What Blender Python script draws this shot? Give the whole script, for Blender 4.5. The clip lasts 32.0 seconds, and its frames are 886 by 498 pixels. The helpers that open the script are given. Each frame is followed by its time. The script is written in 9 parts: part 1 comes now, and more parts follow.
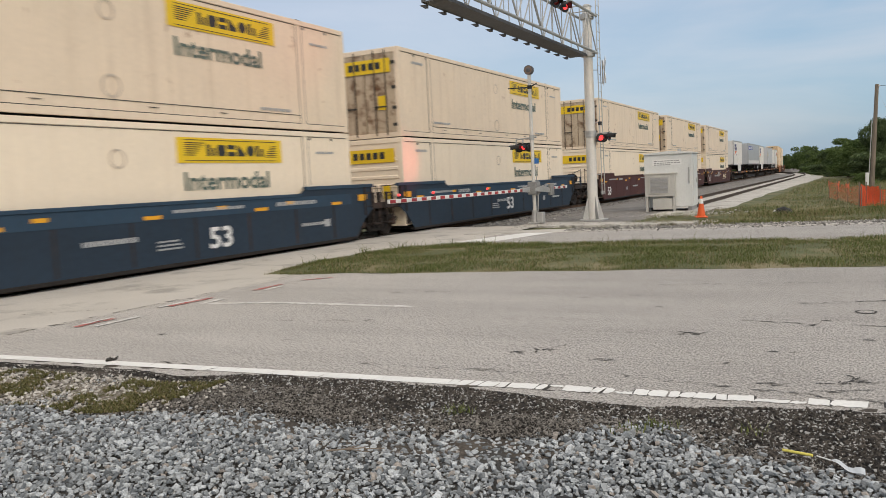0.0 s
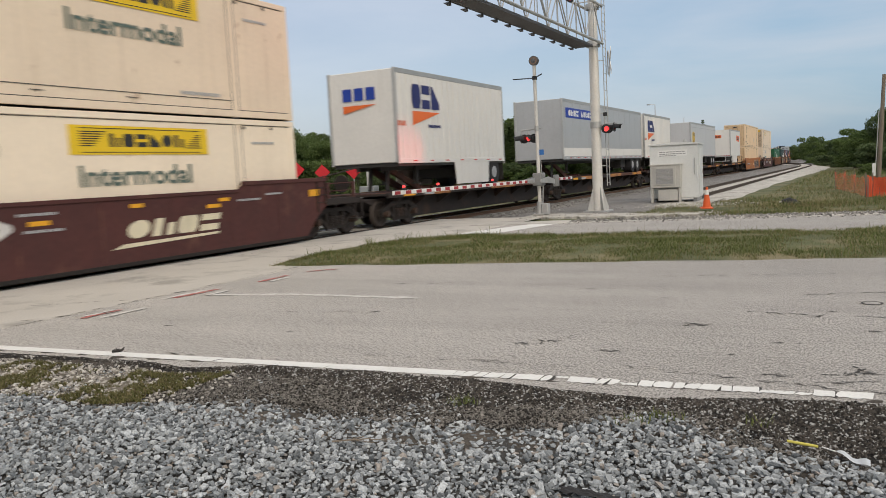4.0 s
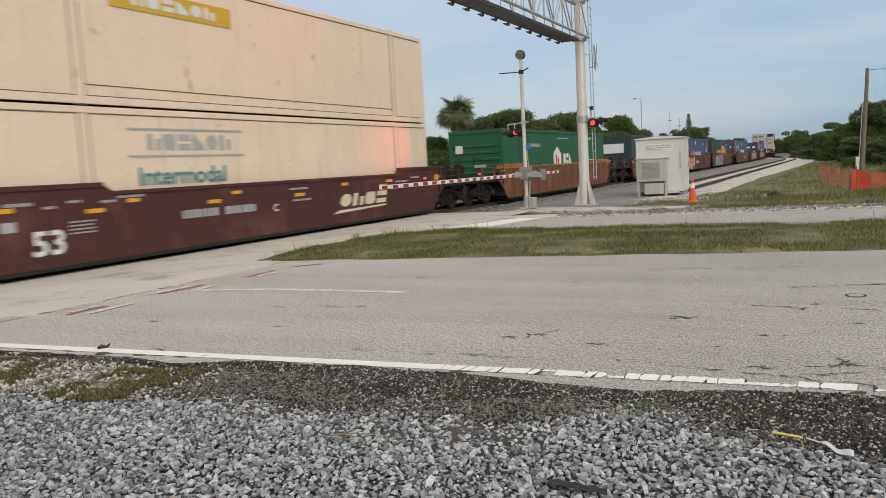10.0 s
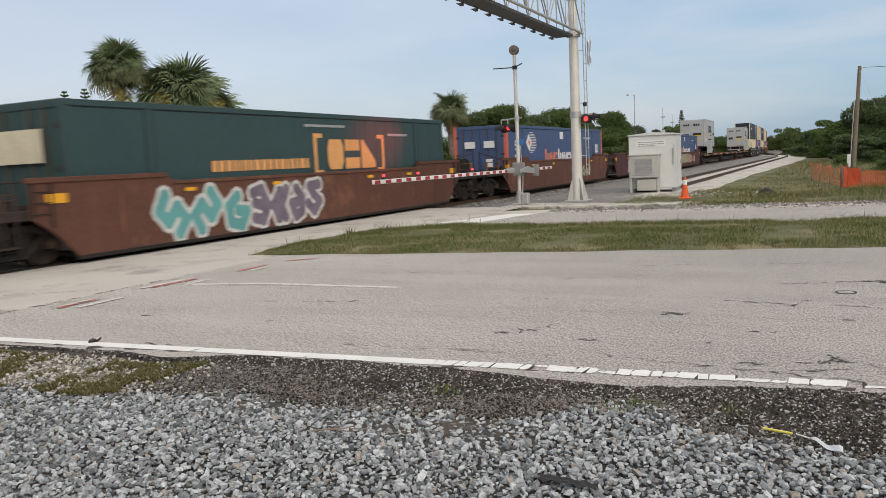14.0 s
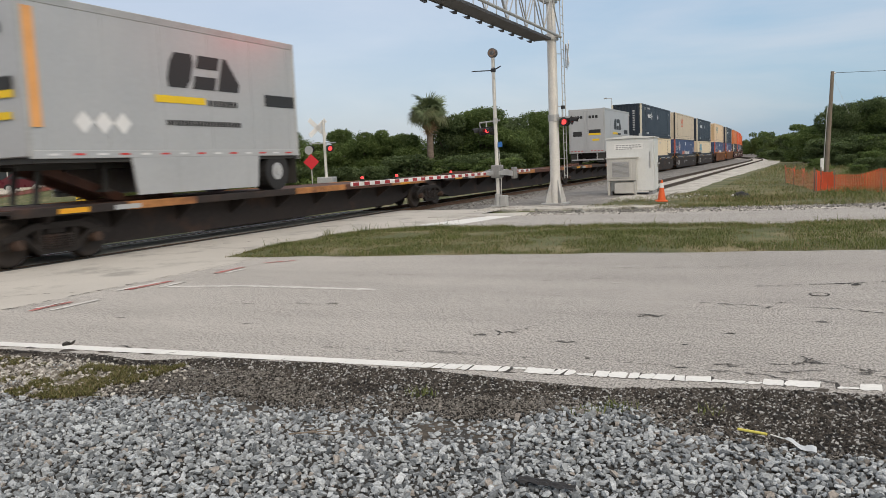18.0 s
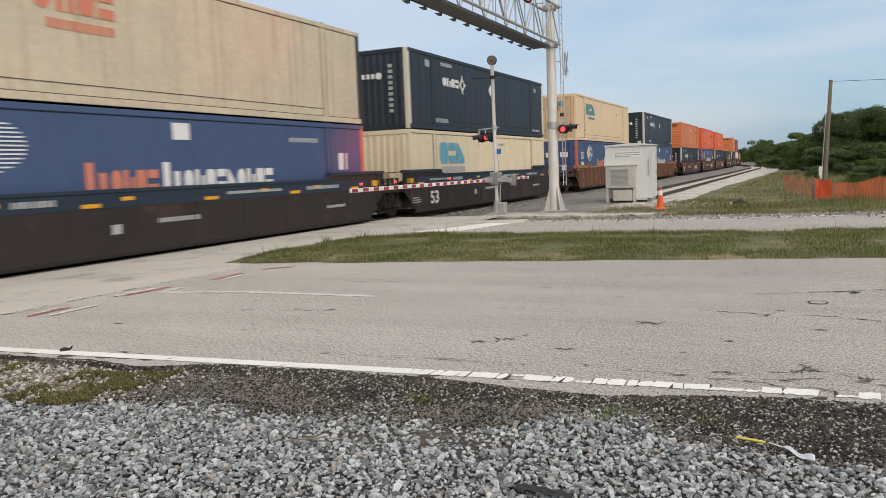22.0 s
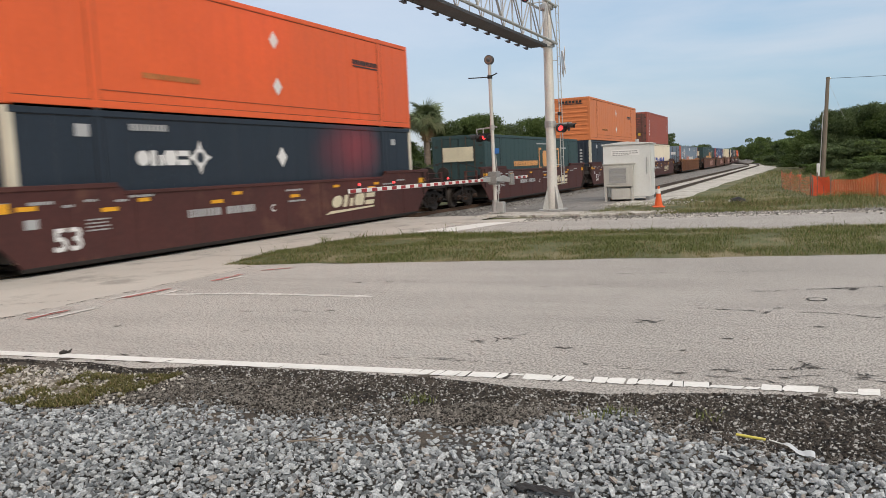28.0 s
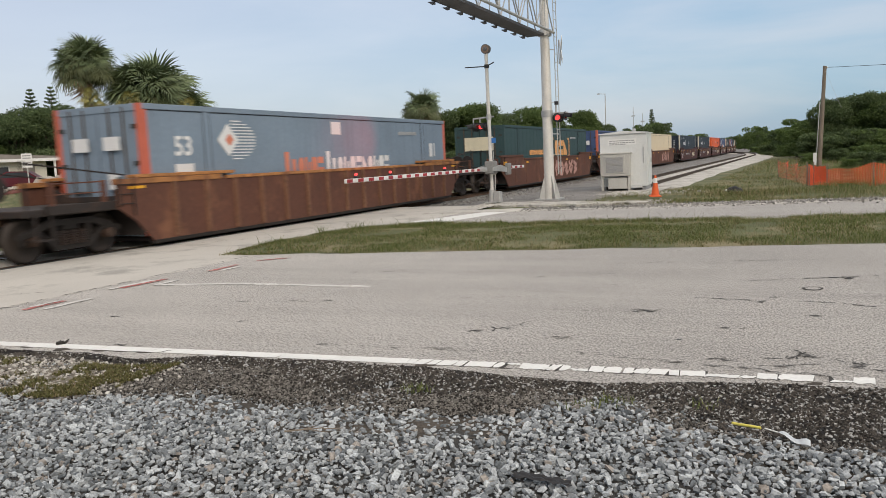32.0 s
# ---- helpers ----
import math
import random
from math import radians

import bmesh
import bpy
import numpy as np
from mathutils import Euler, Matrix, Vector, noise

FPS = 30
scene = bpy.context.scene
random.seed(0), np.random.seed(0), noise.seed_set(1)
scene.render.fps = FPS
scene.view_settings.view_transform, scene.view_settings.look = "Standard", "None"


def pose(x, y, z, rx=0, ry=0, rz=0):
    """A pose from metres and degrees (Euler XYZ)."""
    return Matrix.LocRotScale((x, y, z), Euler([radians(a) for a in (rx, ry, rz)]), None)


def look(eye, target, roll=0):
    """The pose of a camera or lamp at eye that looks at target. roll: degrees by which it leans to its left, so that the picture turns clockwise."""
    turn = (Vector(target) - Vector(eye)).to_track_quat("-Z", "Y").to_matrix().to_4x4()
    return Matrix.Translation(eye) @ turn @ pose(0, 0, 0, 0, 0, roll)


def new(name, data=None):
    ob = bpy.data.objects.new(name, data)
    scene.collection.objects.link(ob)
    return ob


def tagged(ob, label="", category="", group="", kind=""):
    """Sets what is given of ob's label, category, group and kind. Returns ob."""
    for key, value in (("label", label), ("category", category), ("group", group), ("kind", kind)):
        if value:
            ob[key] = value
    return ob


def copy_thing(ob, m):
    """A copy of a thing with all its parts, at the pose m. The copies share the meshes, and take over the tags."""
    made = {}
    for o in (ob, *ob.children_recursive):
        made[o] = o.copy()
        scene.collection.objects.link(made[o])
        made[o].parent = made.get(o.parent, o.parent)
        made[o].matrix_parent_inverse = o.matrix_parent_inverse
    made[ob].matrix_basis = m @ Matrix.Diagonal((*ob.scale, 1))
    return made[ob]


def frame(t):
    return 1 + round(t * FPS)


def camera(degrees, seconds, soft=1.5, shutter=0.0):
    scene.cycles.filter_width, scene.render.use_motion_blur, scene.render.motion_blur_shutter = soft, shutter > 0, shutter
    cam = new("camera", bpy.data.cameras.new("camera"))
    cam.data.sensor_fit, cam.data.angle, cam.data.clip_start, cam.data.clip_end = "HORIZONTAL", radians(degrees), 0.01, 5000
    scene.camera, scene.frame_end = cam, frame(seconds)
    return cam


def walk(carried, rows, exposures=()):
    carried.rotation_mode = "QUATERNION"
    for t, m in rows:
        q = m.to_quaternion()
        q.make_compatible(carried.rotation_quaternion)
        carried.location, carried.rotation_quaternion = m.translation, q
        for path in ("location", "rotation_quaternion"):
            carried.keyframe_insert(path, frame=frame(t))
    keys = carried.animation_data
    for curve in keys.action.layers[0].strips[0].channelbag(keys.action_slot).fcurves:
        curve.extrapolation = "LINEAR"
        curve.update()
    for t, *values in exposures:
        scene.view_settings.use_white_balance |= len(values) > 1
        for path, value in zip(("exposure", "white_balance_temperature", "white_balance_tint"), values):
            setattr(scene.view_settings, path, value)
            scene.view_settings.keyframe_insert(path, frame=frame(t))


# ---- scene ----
cam = camera(58.6, 32.0, soft=0.78, shutter=0.24)
EYE = (0.0, 0.0, 1.6)
TURNS = [
    (0, 85.165, 2.805, 27.196),
    (0.5, 85.087, 2.759, 27.127),
    (1, 85.019, 2.755, 27.086),
    (1.5, 84.948, 2.761, 27.084),
    (2, 84.870, 2.776, 27.130),
    (2.5, 84.799, 2.813, 27.214),
    (3, 84.728, 2.826, 27.328),
    (3.5, 84.652, 2.850, 27.447),
    (5.5, 84.266, 2.966, 27.682),
    (6, 84.215, 3.013, 27.658),
    (6.5, 84.183, 3.051, 27.615),
    (7, 84.162, 3.082, 27.548),
    (7.5, 84.157, 3.107, 27.476),
    (8, 84.168, 3.153, 27.365),
    (8.5, 84.194, 3.167, 27.198),
    (9, 84.184, 3.128, 26.996),
    (9.5, 84.138, 3.071, 26.778),
    (10, 84.094, 3.005, 26.597),
    (10.5, 84.054, 2.931, 26.499),
    (11, 84.025, 2.879, 26.456),
    (11.5, 83.988, 2.835, 26.438),
    (12, 83.929, 2.790, 26.406),
    (12.5, 83.868, 2.763, 26.338),
    (13, 83.806, 2.730, 26.257),
    (13.5, 83.749, 2.690, 26.177),
    (14, 83.720, 2.672, 26.099),
    (14.5, 83.716, 2.672, 26.028),
    (16.5, 83.780, 2.577, 24.966),
    (17, 83.804, 2.510, 24.655),
    (17.5, 83.823, 2.465, 24.504),
    (18, 83.815, 2.434, 24.557),
    (18.5, 83.776, 2.423, 24.720),
    (19, 83.723, 2.415, 24.881),
    (19.5, 83.723, 2.415, 24.960),
    (20, 83.797, 2.402, 24.917),
    (20.5, 83.934, 2.349, 24.777),
    (21, 84.094, 2.284, 24.635),
    (21.5, 84.225, 2.234, 24.536),
    (22, 84.298, 2.220, 24.483),
    (22.5, 84.304, 2.249, 24.481),
    (23, 84.263, 2.297, 24.518),
    (23.5, 84.214, 2.364, 24.563),
    (24, 84.176, 2.417, 24.619),
    (24.5, 84.174, 2.471, 24.694),
    (25, 84.199, 2.500, 24.761),
    (25.5, 84.231, 2.513, 24.823),
    (27.5, 84.263, 2.605, 24.487),
    (28, 84.286, 2.665, 24.348),
    (28.5, 84.223, 2.701, 24.257),
    (29, 84.092, 2.699, 24.228),
    (29.5, 83.946, 2.688, 24.229),
    (30, 83.829, 2.690, 24.231),
    (30.5, 83.740, 2.701, 24.215),
    (31, 83.666, 2.720, 24.184),
    (31.5, 83.600, 2.728, 24.154),
    (32, 83.537, 2.732, 24.109),
]
walk(cam, [(t, pose(*EYE, a, b, c)) for t, a, b, c in TURNS], exposures=[(0.0, -0.06), (3.0, -0.12), (5.5, -0.04), (7.0, -0.03), (9.0, -0.11), (11.0, -0.04), (14.0, 0.0), (18.0, 0.0), (21.0, 0.05), (25.0, 0.07), (28.0, 0.06), (29.5, 0.03), (32.0, 0.02)])

# ---- light: a bright overcast evening sky and a very soft sun ----
world = bpy.data.worlds.new("evening_sky")
scene.world = world
world.use_nodes = True


def sky_nodes():
    nt = world.node_tree
    nt.nodes.clear()
    n, l = nt.nodes.new, nt.links.new
    out, bg = n("ShaderNodeOutputWorld"), n("ShaderNodeBackground")
    sky = n("ShaderNodeTexSky")
    sky.sky_type, sky.sun_disc = "NISHITA", False
    sky.sun_elevation, sky.sun_rotation = radians(24), radians(130)
    sky.air_density, sky.dust_density, sky.ozone_density = 1.0, 2.0, 1.5
    tc, sep = n("ShaderNodeTexCoord"), n("ShaderNodeSeparateXYZ")
    l(tc.outputs["Generated"], sep.inputs[0])
    # cloud deck: paler and faintly rosy to the west, blue-grey along the line to the north
    side = n("ShaderNodeMapRange")
    side.inputs[1].default_value, side.inputs[2].default_value = -0.85, 0.15
    l(sep.outputs[0], side.inputs[0])
    tint = n("ShaderNodeMix")
    tint.data_type = "RGBA"
    tint.inputs[6].default_value = (0.445, 0.45, 0.515, 1)
    tint.inputs[7].default_value = (0.225, 0.37, 0.515, 1)
    l(side.outputs[0], tint.inputs[0])
    mp, cl = n("ShaderNodeMapping"), n("ShaderNodeTexNoise")
    mp.inputs[2].default_value = (0.10, -0.16, 0.0)
    mp.inputs[3].default_value = (1.5, 1.5, 6.5)
    l(tc.outputs["Generated"], mp.inputs[0])
    l(mp.outputs[0], cl.inputs[0])
    cl.inputs["Scale"].default_value, cl.inputs["Detail"].default_value, cl.inputs["Roughness"].default_value, cl.inputs["Distortion"].default_value = 1.7, 6, 0.55, 0.35
    veil = n("ShaderNodeMapRange")
    veil.inputs[1].default_value, veil.inputs[2].default_value = 0.40, 0.64
    veil.inputs[4].default_value = 0.70
    l(cl.outputs[0], veil.inputs[0])
    cloud = n("ShaderNodeMix")
    cloud.data_type = "RGBA"
    cloud.inputs[7].default_value = (0.485, 0.505, 0.57, 1)
    l(veil.outputs[0], cloud.inputs[0])
    l(tint.outputs[2], cloud.inputs[6])
    # an overcast sky is about three times as bright overhead as at the horizon
    up = n("ShaderNodeMapRange")
    up.inputs[1].default_value, up.inputs[2].default_value = 0.25, 1.0
    l(sep.outputs[2], up.inputs[0])
    lift = n("ShaderNodeMix")
    lift.data_type = "RGBA"
    lift.inputs[7].default_value = (1.16, 1.06, 0.93, 1)
    l(cloud.outputs[2], lift.inputs[6])
    l(up.outputs[0], lift.inputs[0])
    dim = n("ShaderNodeVectorMath")
    dim.operation = "SCALE"
    dim.inputs[3].default_value = 0.05
    l(sky.outputs[0], dim.inputs[0])
    add = n("ShaderNodeVectorMath")
    l(lift.outputs[2], add.inputs[0])
    l(dim.outputs[0], add.inputs[1])
    l(add.outputs[0], bg.inputs[0])
    bg.inputs[1].default_value = 0.95
    l(bg.outputs[0], out.inputs[0])


sky_nodes()
sun_data = bpy.data.lights.new("sun", "SUN")
sun_data.energy, sun_data.angle, sun_data.color = 1.25, radians(30), (1.0, 0.84, 0.66)
sun = new("sun", sun_data)
sun.matrix_world = look((30, -25, 30), (0, 0, 0))
# the flashers on the gate and over the road throw a red glow on passing wagons
for at_, to_, watts, spread in (((-10.25, 25.1, 2.6), (-12.94, 22.3, 2.3), 250, 40), ((-9.3, 21.5, 6.4), (-12.94, 16.4, 5.5), 150, 44)):
    flash_data = bpy.data.lights.new("flasher_glow", "SPOT")
    flash_data.energy, flash_data.color, flash_data.spot_size, flash_data.spot_blend, flash_data.shadow_soft_size = watts, (1.0, 0.06, 0.05), radians(spread), 1.0, 0.08
    new("flasher_glow", flash_data).matrix_world = look(at_, to_)



# ---- materials ----
def mat(name, base, rough=0.7, metal=0.0, var=0.15, scale=1.5, fine=30.0, bump=0.15, depth=0.004, streak=0.0,
        streak_col=(0.09, 0.045, 0.025), emit=0.0, second=None, second_amount=0.5, second_scale=0.8, stretch=None, spec=0.4):
    """A surface with two scales of variation, bump, and run-down streaks where it has them."""
    m = bpy.data.materials.new(name)
    m.use_nodes = True
    nt = m.node_tree
    n, l = nt.nodes.new, nt.links.new
    bsdf = nt.nodes["Principled BSDF"]
    tc, info = n("ShaderNodeTexCoord"), n("ShaderNodeObjectInfo")
    shift = n("ShaderNodeVectorMath")
    shift.operation = "MULTIPLY_ADD"
    shift.inputs[1].default_value = (37.0, 53.0, 0.0)
    l(info.outputs["Random"], shift.inputs[0])
    l(tc.outputs["Object"], shift.inputs[2])
    vec = shift.outputs[0]
    if stretch:
        mp = n("ShaderNodeMapping")
        mp.inputs[3].default_value = stretch
        l(vec, mp.inputs[0])
        vec = mp.outputs[0]
    coarse, grain = n("ShaderNodeTexNoise"), n("ShaderNodeTexNoise")
    for t, s in ((coarse, scale), (grain, fine)):
        t.inputs["Scale"].default_value, t.inputs["Detail"].default_value, t.inputs["Roughness"].default_value = s, 5, 0.6
        l(vec, t.inputs[0])
    both = n("ShaderNodeMath")
    l(coarse.outputs[0], both.inputs[0]), l(grain.outputs[0], both.inputs[1])
    rng = n("ShaderNodeMapRange")
    rng.inputs[1].default_value, rng.inputs[2].default_value = 0.7, 1.3
    rng.inputs[3].default_value, rng.inputs[4].default_value = 1 - var, 1 + var
    l(both.outputs[0], rng.inputs[0])
    col = n("ShaderNodeVectorMath")
    col.operation = "SCALE"
    col.inputs[0].default_value = base
    l(rng.outputs[0], col.inputs[3])
    colour = col.outputs[0]

    def blend(colour, factor, other):
        mix = n("ShaderNodeMix")
        mix.data_type = "RGBA"
        l(factor, mix.inputs[0]), l(colour, mix.inputs[6])
        mix.inputs[7].default_value = (*other, 1)
        return mix.outputs[2]

    def mask(tex, lo, hi, top):
        r = n("ShaderNodeMapRange")
        r.inputs[1].default_value, r.inputs[2].default_value, r.inputs[4].default_value = lo, hi, top
        l(tex.outputs[0], r.inputs[0])
        return r.outputs[0]

    if second:
        t = n("ShaderNodeTexNoise")
        t.inputs["Scale"].default_value, t.inputs["Detail"].default_value, t.inputs["Roughness"].default_value = second_scale, 8, 0.65
        l(vec, t.inputs[0])
        colour = blend(colour, mask(t, 0.6 - 0.25 * second_amount, 0.72 - 0.2 * second_amount, 1.0), second)
    if streak:
        mp, t = n("ShaderNodeMapping"), n("ShaderNodeTexNoise")
        mp.inputs[3].default_value = (5.0, 5.0, 0.22)
        l(shift.outputs[0], mp.inputs[0]), l(mp.outputs[0], t.inputs[0])
        t.inputs["Scale"].default_value, t.inputs["Detail"].default_value = 1.0, 7
        colour = blend(colour, mask(t, 0.55, 0.85, streak), streak_col)
    l(colour, bsdf.inputs["Base Color"])
    rr = n("ShaderNodeMapRange")
    rr.inputs[3].default_value, rr.inputs[4].default_value = max(rough - 0.12, 0.03), min(rough + 0.12, 1)
    l(coarse.outputs[0], rr.inputs[0]), l(rr.outputs[0], bsdf.inputs["Roughness"])
    bsdf.inputs["Metallic"].default_value = metal
    bsdf.inputs["Specular IOR Level"].default_value = spec
    if bump:
        b = n("ShaderNodeBump")
        b.inputs["Strength"].default_value, b.inputs["Distance"].default_value = bump, depth
        l(grain.outputs[0], b.inputs["Height"]), l(b.outputs[0], bsdf.inputs["Normal"])
    if emit:
        bsdf.inputs["Emission Color"].default_value, bsdf.inputs["Emission Strength"].default_value = (*base, 1), emit
    return m


def island_mat(name, a, b, rough=0.9, var=0.25, fine=40.0, spec=0.3, odd=None, odd_share=0.1, thin=0.0):
    """For joined stones, blades and leaves: each piece takes a shade between a and b."""
    m = bpy.data.materials.new(name)
    m.use_nodes = True
    nt = m.node_tree
    n, l = nt.nodes.new, nt.links.new
    bsdf = nt.nodes["Principled BSDF"]
    geo, ramp, tc, tex = n("ShaderNodeNewGeometry"), n("ShaderNodeMix"), n("ShaderNodeTexCoord"), n("ShaderNodeTexNoise")
    ramp.data_type = "RGBA"
    ramp.inputs[6].default_value, ramp.inputs[7].default_value = (*a, 1), (*b, 1)
    l(geo.outputs["Random Per Island"], ramp.inputs[0])
    shade = ramp.outputs[2]
    if odd:
        # a share of the pieces, picked by another digit of the same random number, has a colour of its own
        k, fr, gt, mx = n("ShaderNodeMath"), n("ShaderNodeMath"), n("ShaderNodeMath"), n("ShaderNodeMix")
        k.operation, fr.operation, gt.operation, mx.data_type = "MULTIPLY", "FRACT", "LESS_THAN", "RGBA"
        k.inputs[1].default_value, gt.inputs[1].default_value, mx.inputs[7].default_value = 173.0, odd_share, (*odd, 1)
        l(geo.outputs["Random Per Island"], k.inputs[0]), l(k.outputs[0], fr.inputs[0]), l(fr.outputs[0], gt.inputs[0])
        l(gt.outputs[0], mx.inputs[0]), l(shade, mx.inputs[6])
        shade = mx.outputs[2]
    l(tc.outputs["Object"], tex.inputs[0])
    tex.inputs["Scale"].default_value = fine
    rng = n("ShaderNodeMapRange")
    rng.inputs[1].default_value, rng.inputs[2].default_value, rng.inputs[3].default_value, rng.inputs[4].default_value = 0.3, 0.7, 1 - var, 1 + var
    l(tex.outputs[0], rng.inputs[0])
    sc = n("ShaderNodeVectorMath")
    sc.operation = "SCALE"
    l(shade, sc.inputs[0]), l(rng.outputs[0], sc.inputs[3])
    l(sc.outputs[0], bsdf.inputs["Base Color"])
    bsdf.inputs["Roughness"].default_value = rough
    bsdf.inputs["Specular IOR Level"].default_value = spec
    if thin:
        # light shines through a thin leaf
        tr_, mix, out = n("ShaderNodeBsdfTranslucent"), n("ShaderNodeMixShader"), nt.nodes["Material Output"]
        mix.inputs[0].default_value = thin
        l(sc.outputs[0], tr_.inputs[0]), l(bsdf.outputs[0], mix.inputs[1]), l(tr_.outputs[0], mix.inputs[2]), l(mix.outputs[0], out.inputs[0])
    return m


def road_mat(name, pale, dark):
    """Worn chip seal: pale stone chips with dark binder between, in worn streaks along the lanes."""
    m = bpy.data.materials.new(name)
    m.use_nodes = True
    nt = m.node_tree
    n, l = nt.nodes.new, nt.links.new
    bsdf, tc = nt.nodes["Principled BSDF"], n("ShaderNodeTexCoord")

    def tex(scale, detail, rough, stretch=(1, 1, 1), turn=0.0):
        mp, t = n("ShaderNodeMapping"), n("ShaderNodeTexNoise")
        mp.inputs[2].default_value, mp.inputs[3].default_value = (0, 0, turn), stretch
        t.inputs["Scale"].default_value, t.inputs["Detail"].default_value, t.inputs["Roughness"].default_value = scale, detail, rough
        l(tc.outputs["Object"], mp.inputs[0]), l(mp.outputs[0], t.inputs[0])
        return t.outputs[0]

    def span(v, lo, hi, a, b):
        r = n("ShaderNodeMapRange")
        for i, x in enumerate((lo, hi, a, b)):
            r.inputs[i + 1].default_value = x
        l(v, r.inputs[0])
        return r.outputs[0]

    def times(a, b):
        q = n("ShaderNodeMath")
        q.operation = "MULTIPLY"
        l(a, q.inputs[0]), l(b, q.inputs[1])
        return q.outputs[0]

    chips = tex(56, 4, 0.85, (1, 0.55, 1))
    clumps = tex(19, 6, 0.8, (1, 0.75, 1))
    lanes = tex(1.2, 4, 0.6, (0.10, 1.0, 1), -0.12)
    stains = tex(0.45, 5, 0.65)
    # the surface turns paler towards the crossing
    sep = n("ShaderNodeSeparateXYZ")
    l(tc.outputs["Object"], sep.inputs[0])
    west_pale = span(sep.outputs[0], -9.0, -1.0, 1.17, 0.98)
    value = times(times(span(chips, 0.36, 0.64, 0.22, 1.62), span(clumps, 0.3, 0.7, 0.76, 1.2)), times(span(lanes, 0.3, 0.7, 0.85, 1.10), times(span(stains, 0.3, 0.7, 0.93, 1.07), west_pale)))
    mix = n("ShaderNodeMix")
    mix.data_type = "RGBA"
    mix.inputs[6].default_value, mix.inputs[7].default_value = (*dark, 1), (*pale, 1)
    l(span(value, 0.30, 1.32, 0.0, 1.0), mix.inputs[0])
    l(mix.outputs[2], bsdf.inputs["Base Color"])
    bsdf.inputs["Roughness"].default_value, bsdf.inputs["Specular IOR Level"].default_value = 0.92, 0.3
    b = n("ShaderNodeBump")
    b.inputs["Strength"].default_value, b.inputs["Distance"].default_value = 0.7, 0.006
    l(chips, b.inputs["Height"]), l(b.outputs[0], bsdf.inputs["Normal"])
    return m


# ground
M_GRASS_SOIL = mat("grass_soil", (0.10, 0.11, 0.045), 0.95, var=0.35, scale=0.25, fine=9, bump=0.6, depth=0.03, second=(0.22, 0.19, 0.11), second_amount=0.45, second_scale=0.5)
M_DARK_DIRT = mat("dark_dirt", (0.016, 0.0145, 0.0135), 0.95, var=0.75, scale=2.5, fine=55, bump=1.0, depth=0.02, second=(0.075, 0.066, 0.055), second_amount=0.3, second_scale=2.2)
M_BROWN_DIRT = mat("brown_gravelly_soil", (0.075, 0.064, 0.052), 0.95, var=0.6, scale=2.5, fine=50, bump=1.0, depth=0.02, second=(0.035, 0.03, 0.026), second_amount=0.4, second_scale=2.8)
M_SANDY = mat("pale_sandy_soil", (0.17, 0.152, 0.125), 0.95, var=0.35, scale=2.5, fine=45, bump=0.9, depth=0.015, second=(0.13, 0.11, 0.08), second_amount=0.4, second_scale=3.0)
M_ROAD = road_mat("worn_chip_seal_asphalt", (0.545, 0.52, 0.49), (0.115, 0.11, 0.104))
M_CONCRETE = mat("crossing_concrete", (0.51, 0.485, 0.445), 0.88, var=0.12, scale=0.4, fine=35, bump=0.3, depth=0.004, second=(0.34, 0.325, 0.30), second_amount=0.3, second_scale=0.9)
M_BALLAST_BED = mat("ballast_bed", (0.23, 0.22, 0.21), 0.95, var=0.45, scale=0.6, fine=14, bump=1.0, depth=0.05, second=(0.10, 0.095, 0.09), second_amount=0.45, second_scale=18)
M_SAND = mat("limerock_shoulder", (0.49, 0.47, 0.435), 0.95, var=0.25, scale=0.5, fine=9, bump=0.8, depth=0.04, second=(0.30, 0.28, 0.245), second_amount=0.35)
M_PAINT = mat("worn_white_paint", (0.74, 0.74, 0.72), 0.8, var=0.1, scale=2, fine=40, bump=0.25)
M_REDPAINT = mat("faded_red_paint", (0.44, 0.12, 0.11), 0.85, var=0.3, scale=3, fine=30, second=(0.42, 0.35, 0.32), second_amount=0.5, second_scale=14)
M_FADED = mat("faded_white_paint", (0.62, 0.61, 0.59), 0.85, var=0.2, scale=3, fine=30, second=(0.42, 0.40, 0.37), second_amount=0.5, second_scale=16)
M_TAR = mat("tar_crack", (0.05, 0.046, 0.042), 0.85, var=0.3)
M_STONE = island_mat("crushed_granite", (0.115, 0.128, 0.138), (0.495, 0.525, 0.545), var=0.28, fine=85, odd=(0.30, 0.275, 0.25), odd_share=0.05)
M_GRIT = island_mat("dark_grit", (0.012, 0.011, 0.010), (0.105, 0.092, 0.08), odd=(0.36, 0.36, 0.35), odd_share=0.17)
M_MOSS = island_mat("olive_moss", (0.05, 0.056, 0.016), (0.165, 0.155, 0.06), odd=(0.22, 0.17, 0.10), odd_share=0.15)
M_GRAVEL_SOIL = mat("gravel_soil", (0.055, 0.053, 0.05), 0.95, var=0.5, fine=40, bump=1.0, depth=0.03)
M_STONE_BED = island_mat("track_ballast", (0.10, 0.095, 0.09), (0.33, 0.32, 0.30))
M_MULCH = mat("red_mulch", (0.16, 0.045, 0.03), 0.95, var=0.4, scale=1, fine=20, bump=0.7, depth=0.03)
M_GRASS = island_mat("grass_blades", (0.050, 0.076, 0.018), (0.205, 0.225, 0.08), 0.85, thin=0.25)
M_DRYGRASS = island_mat("dry_grass_blades", (0.14, 0.12, 0.055), (0.34, 0.285, 0.16), 0.85)
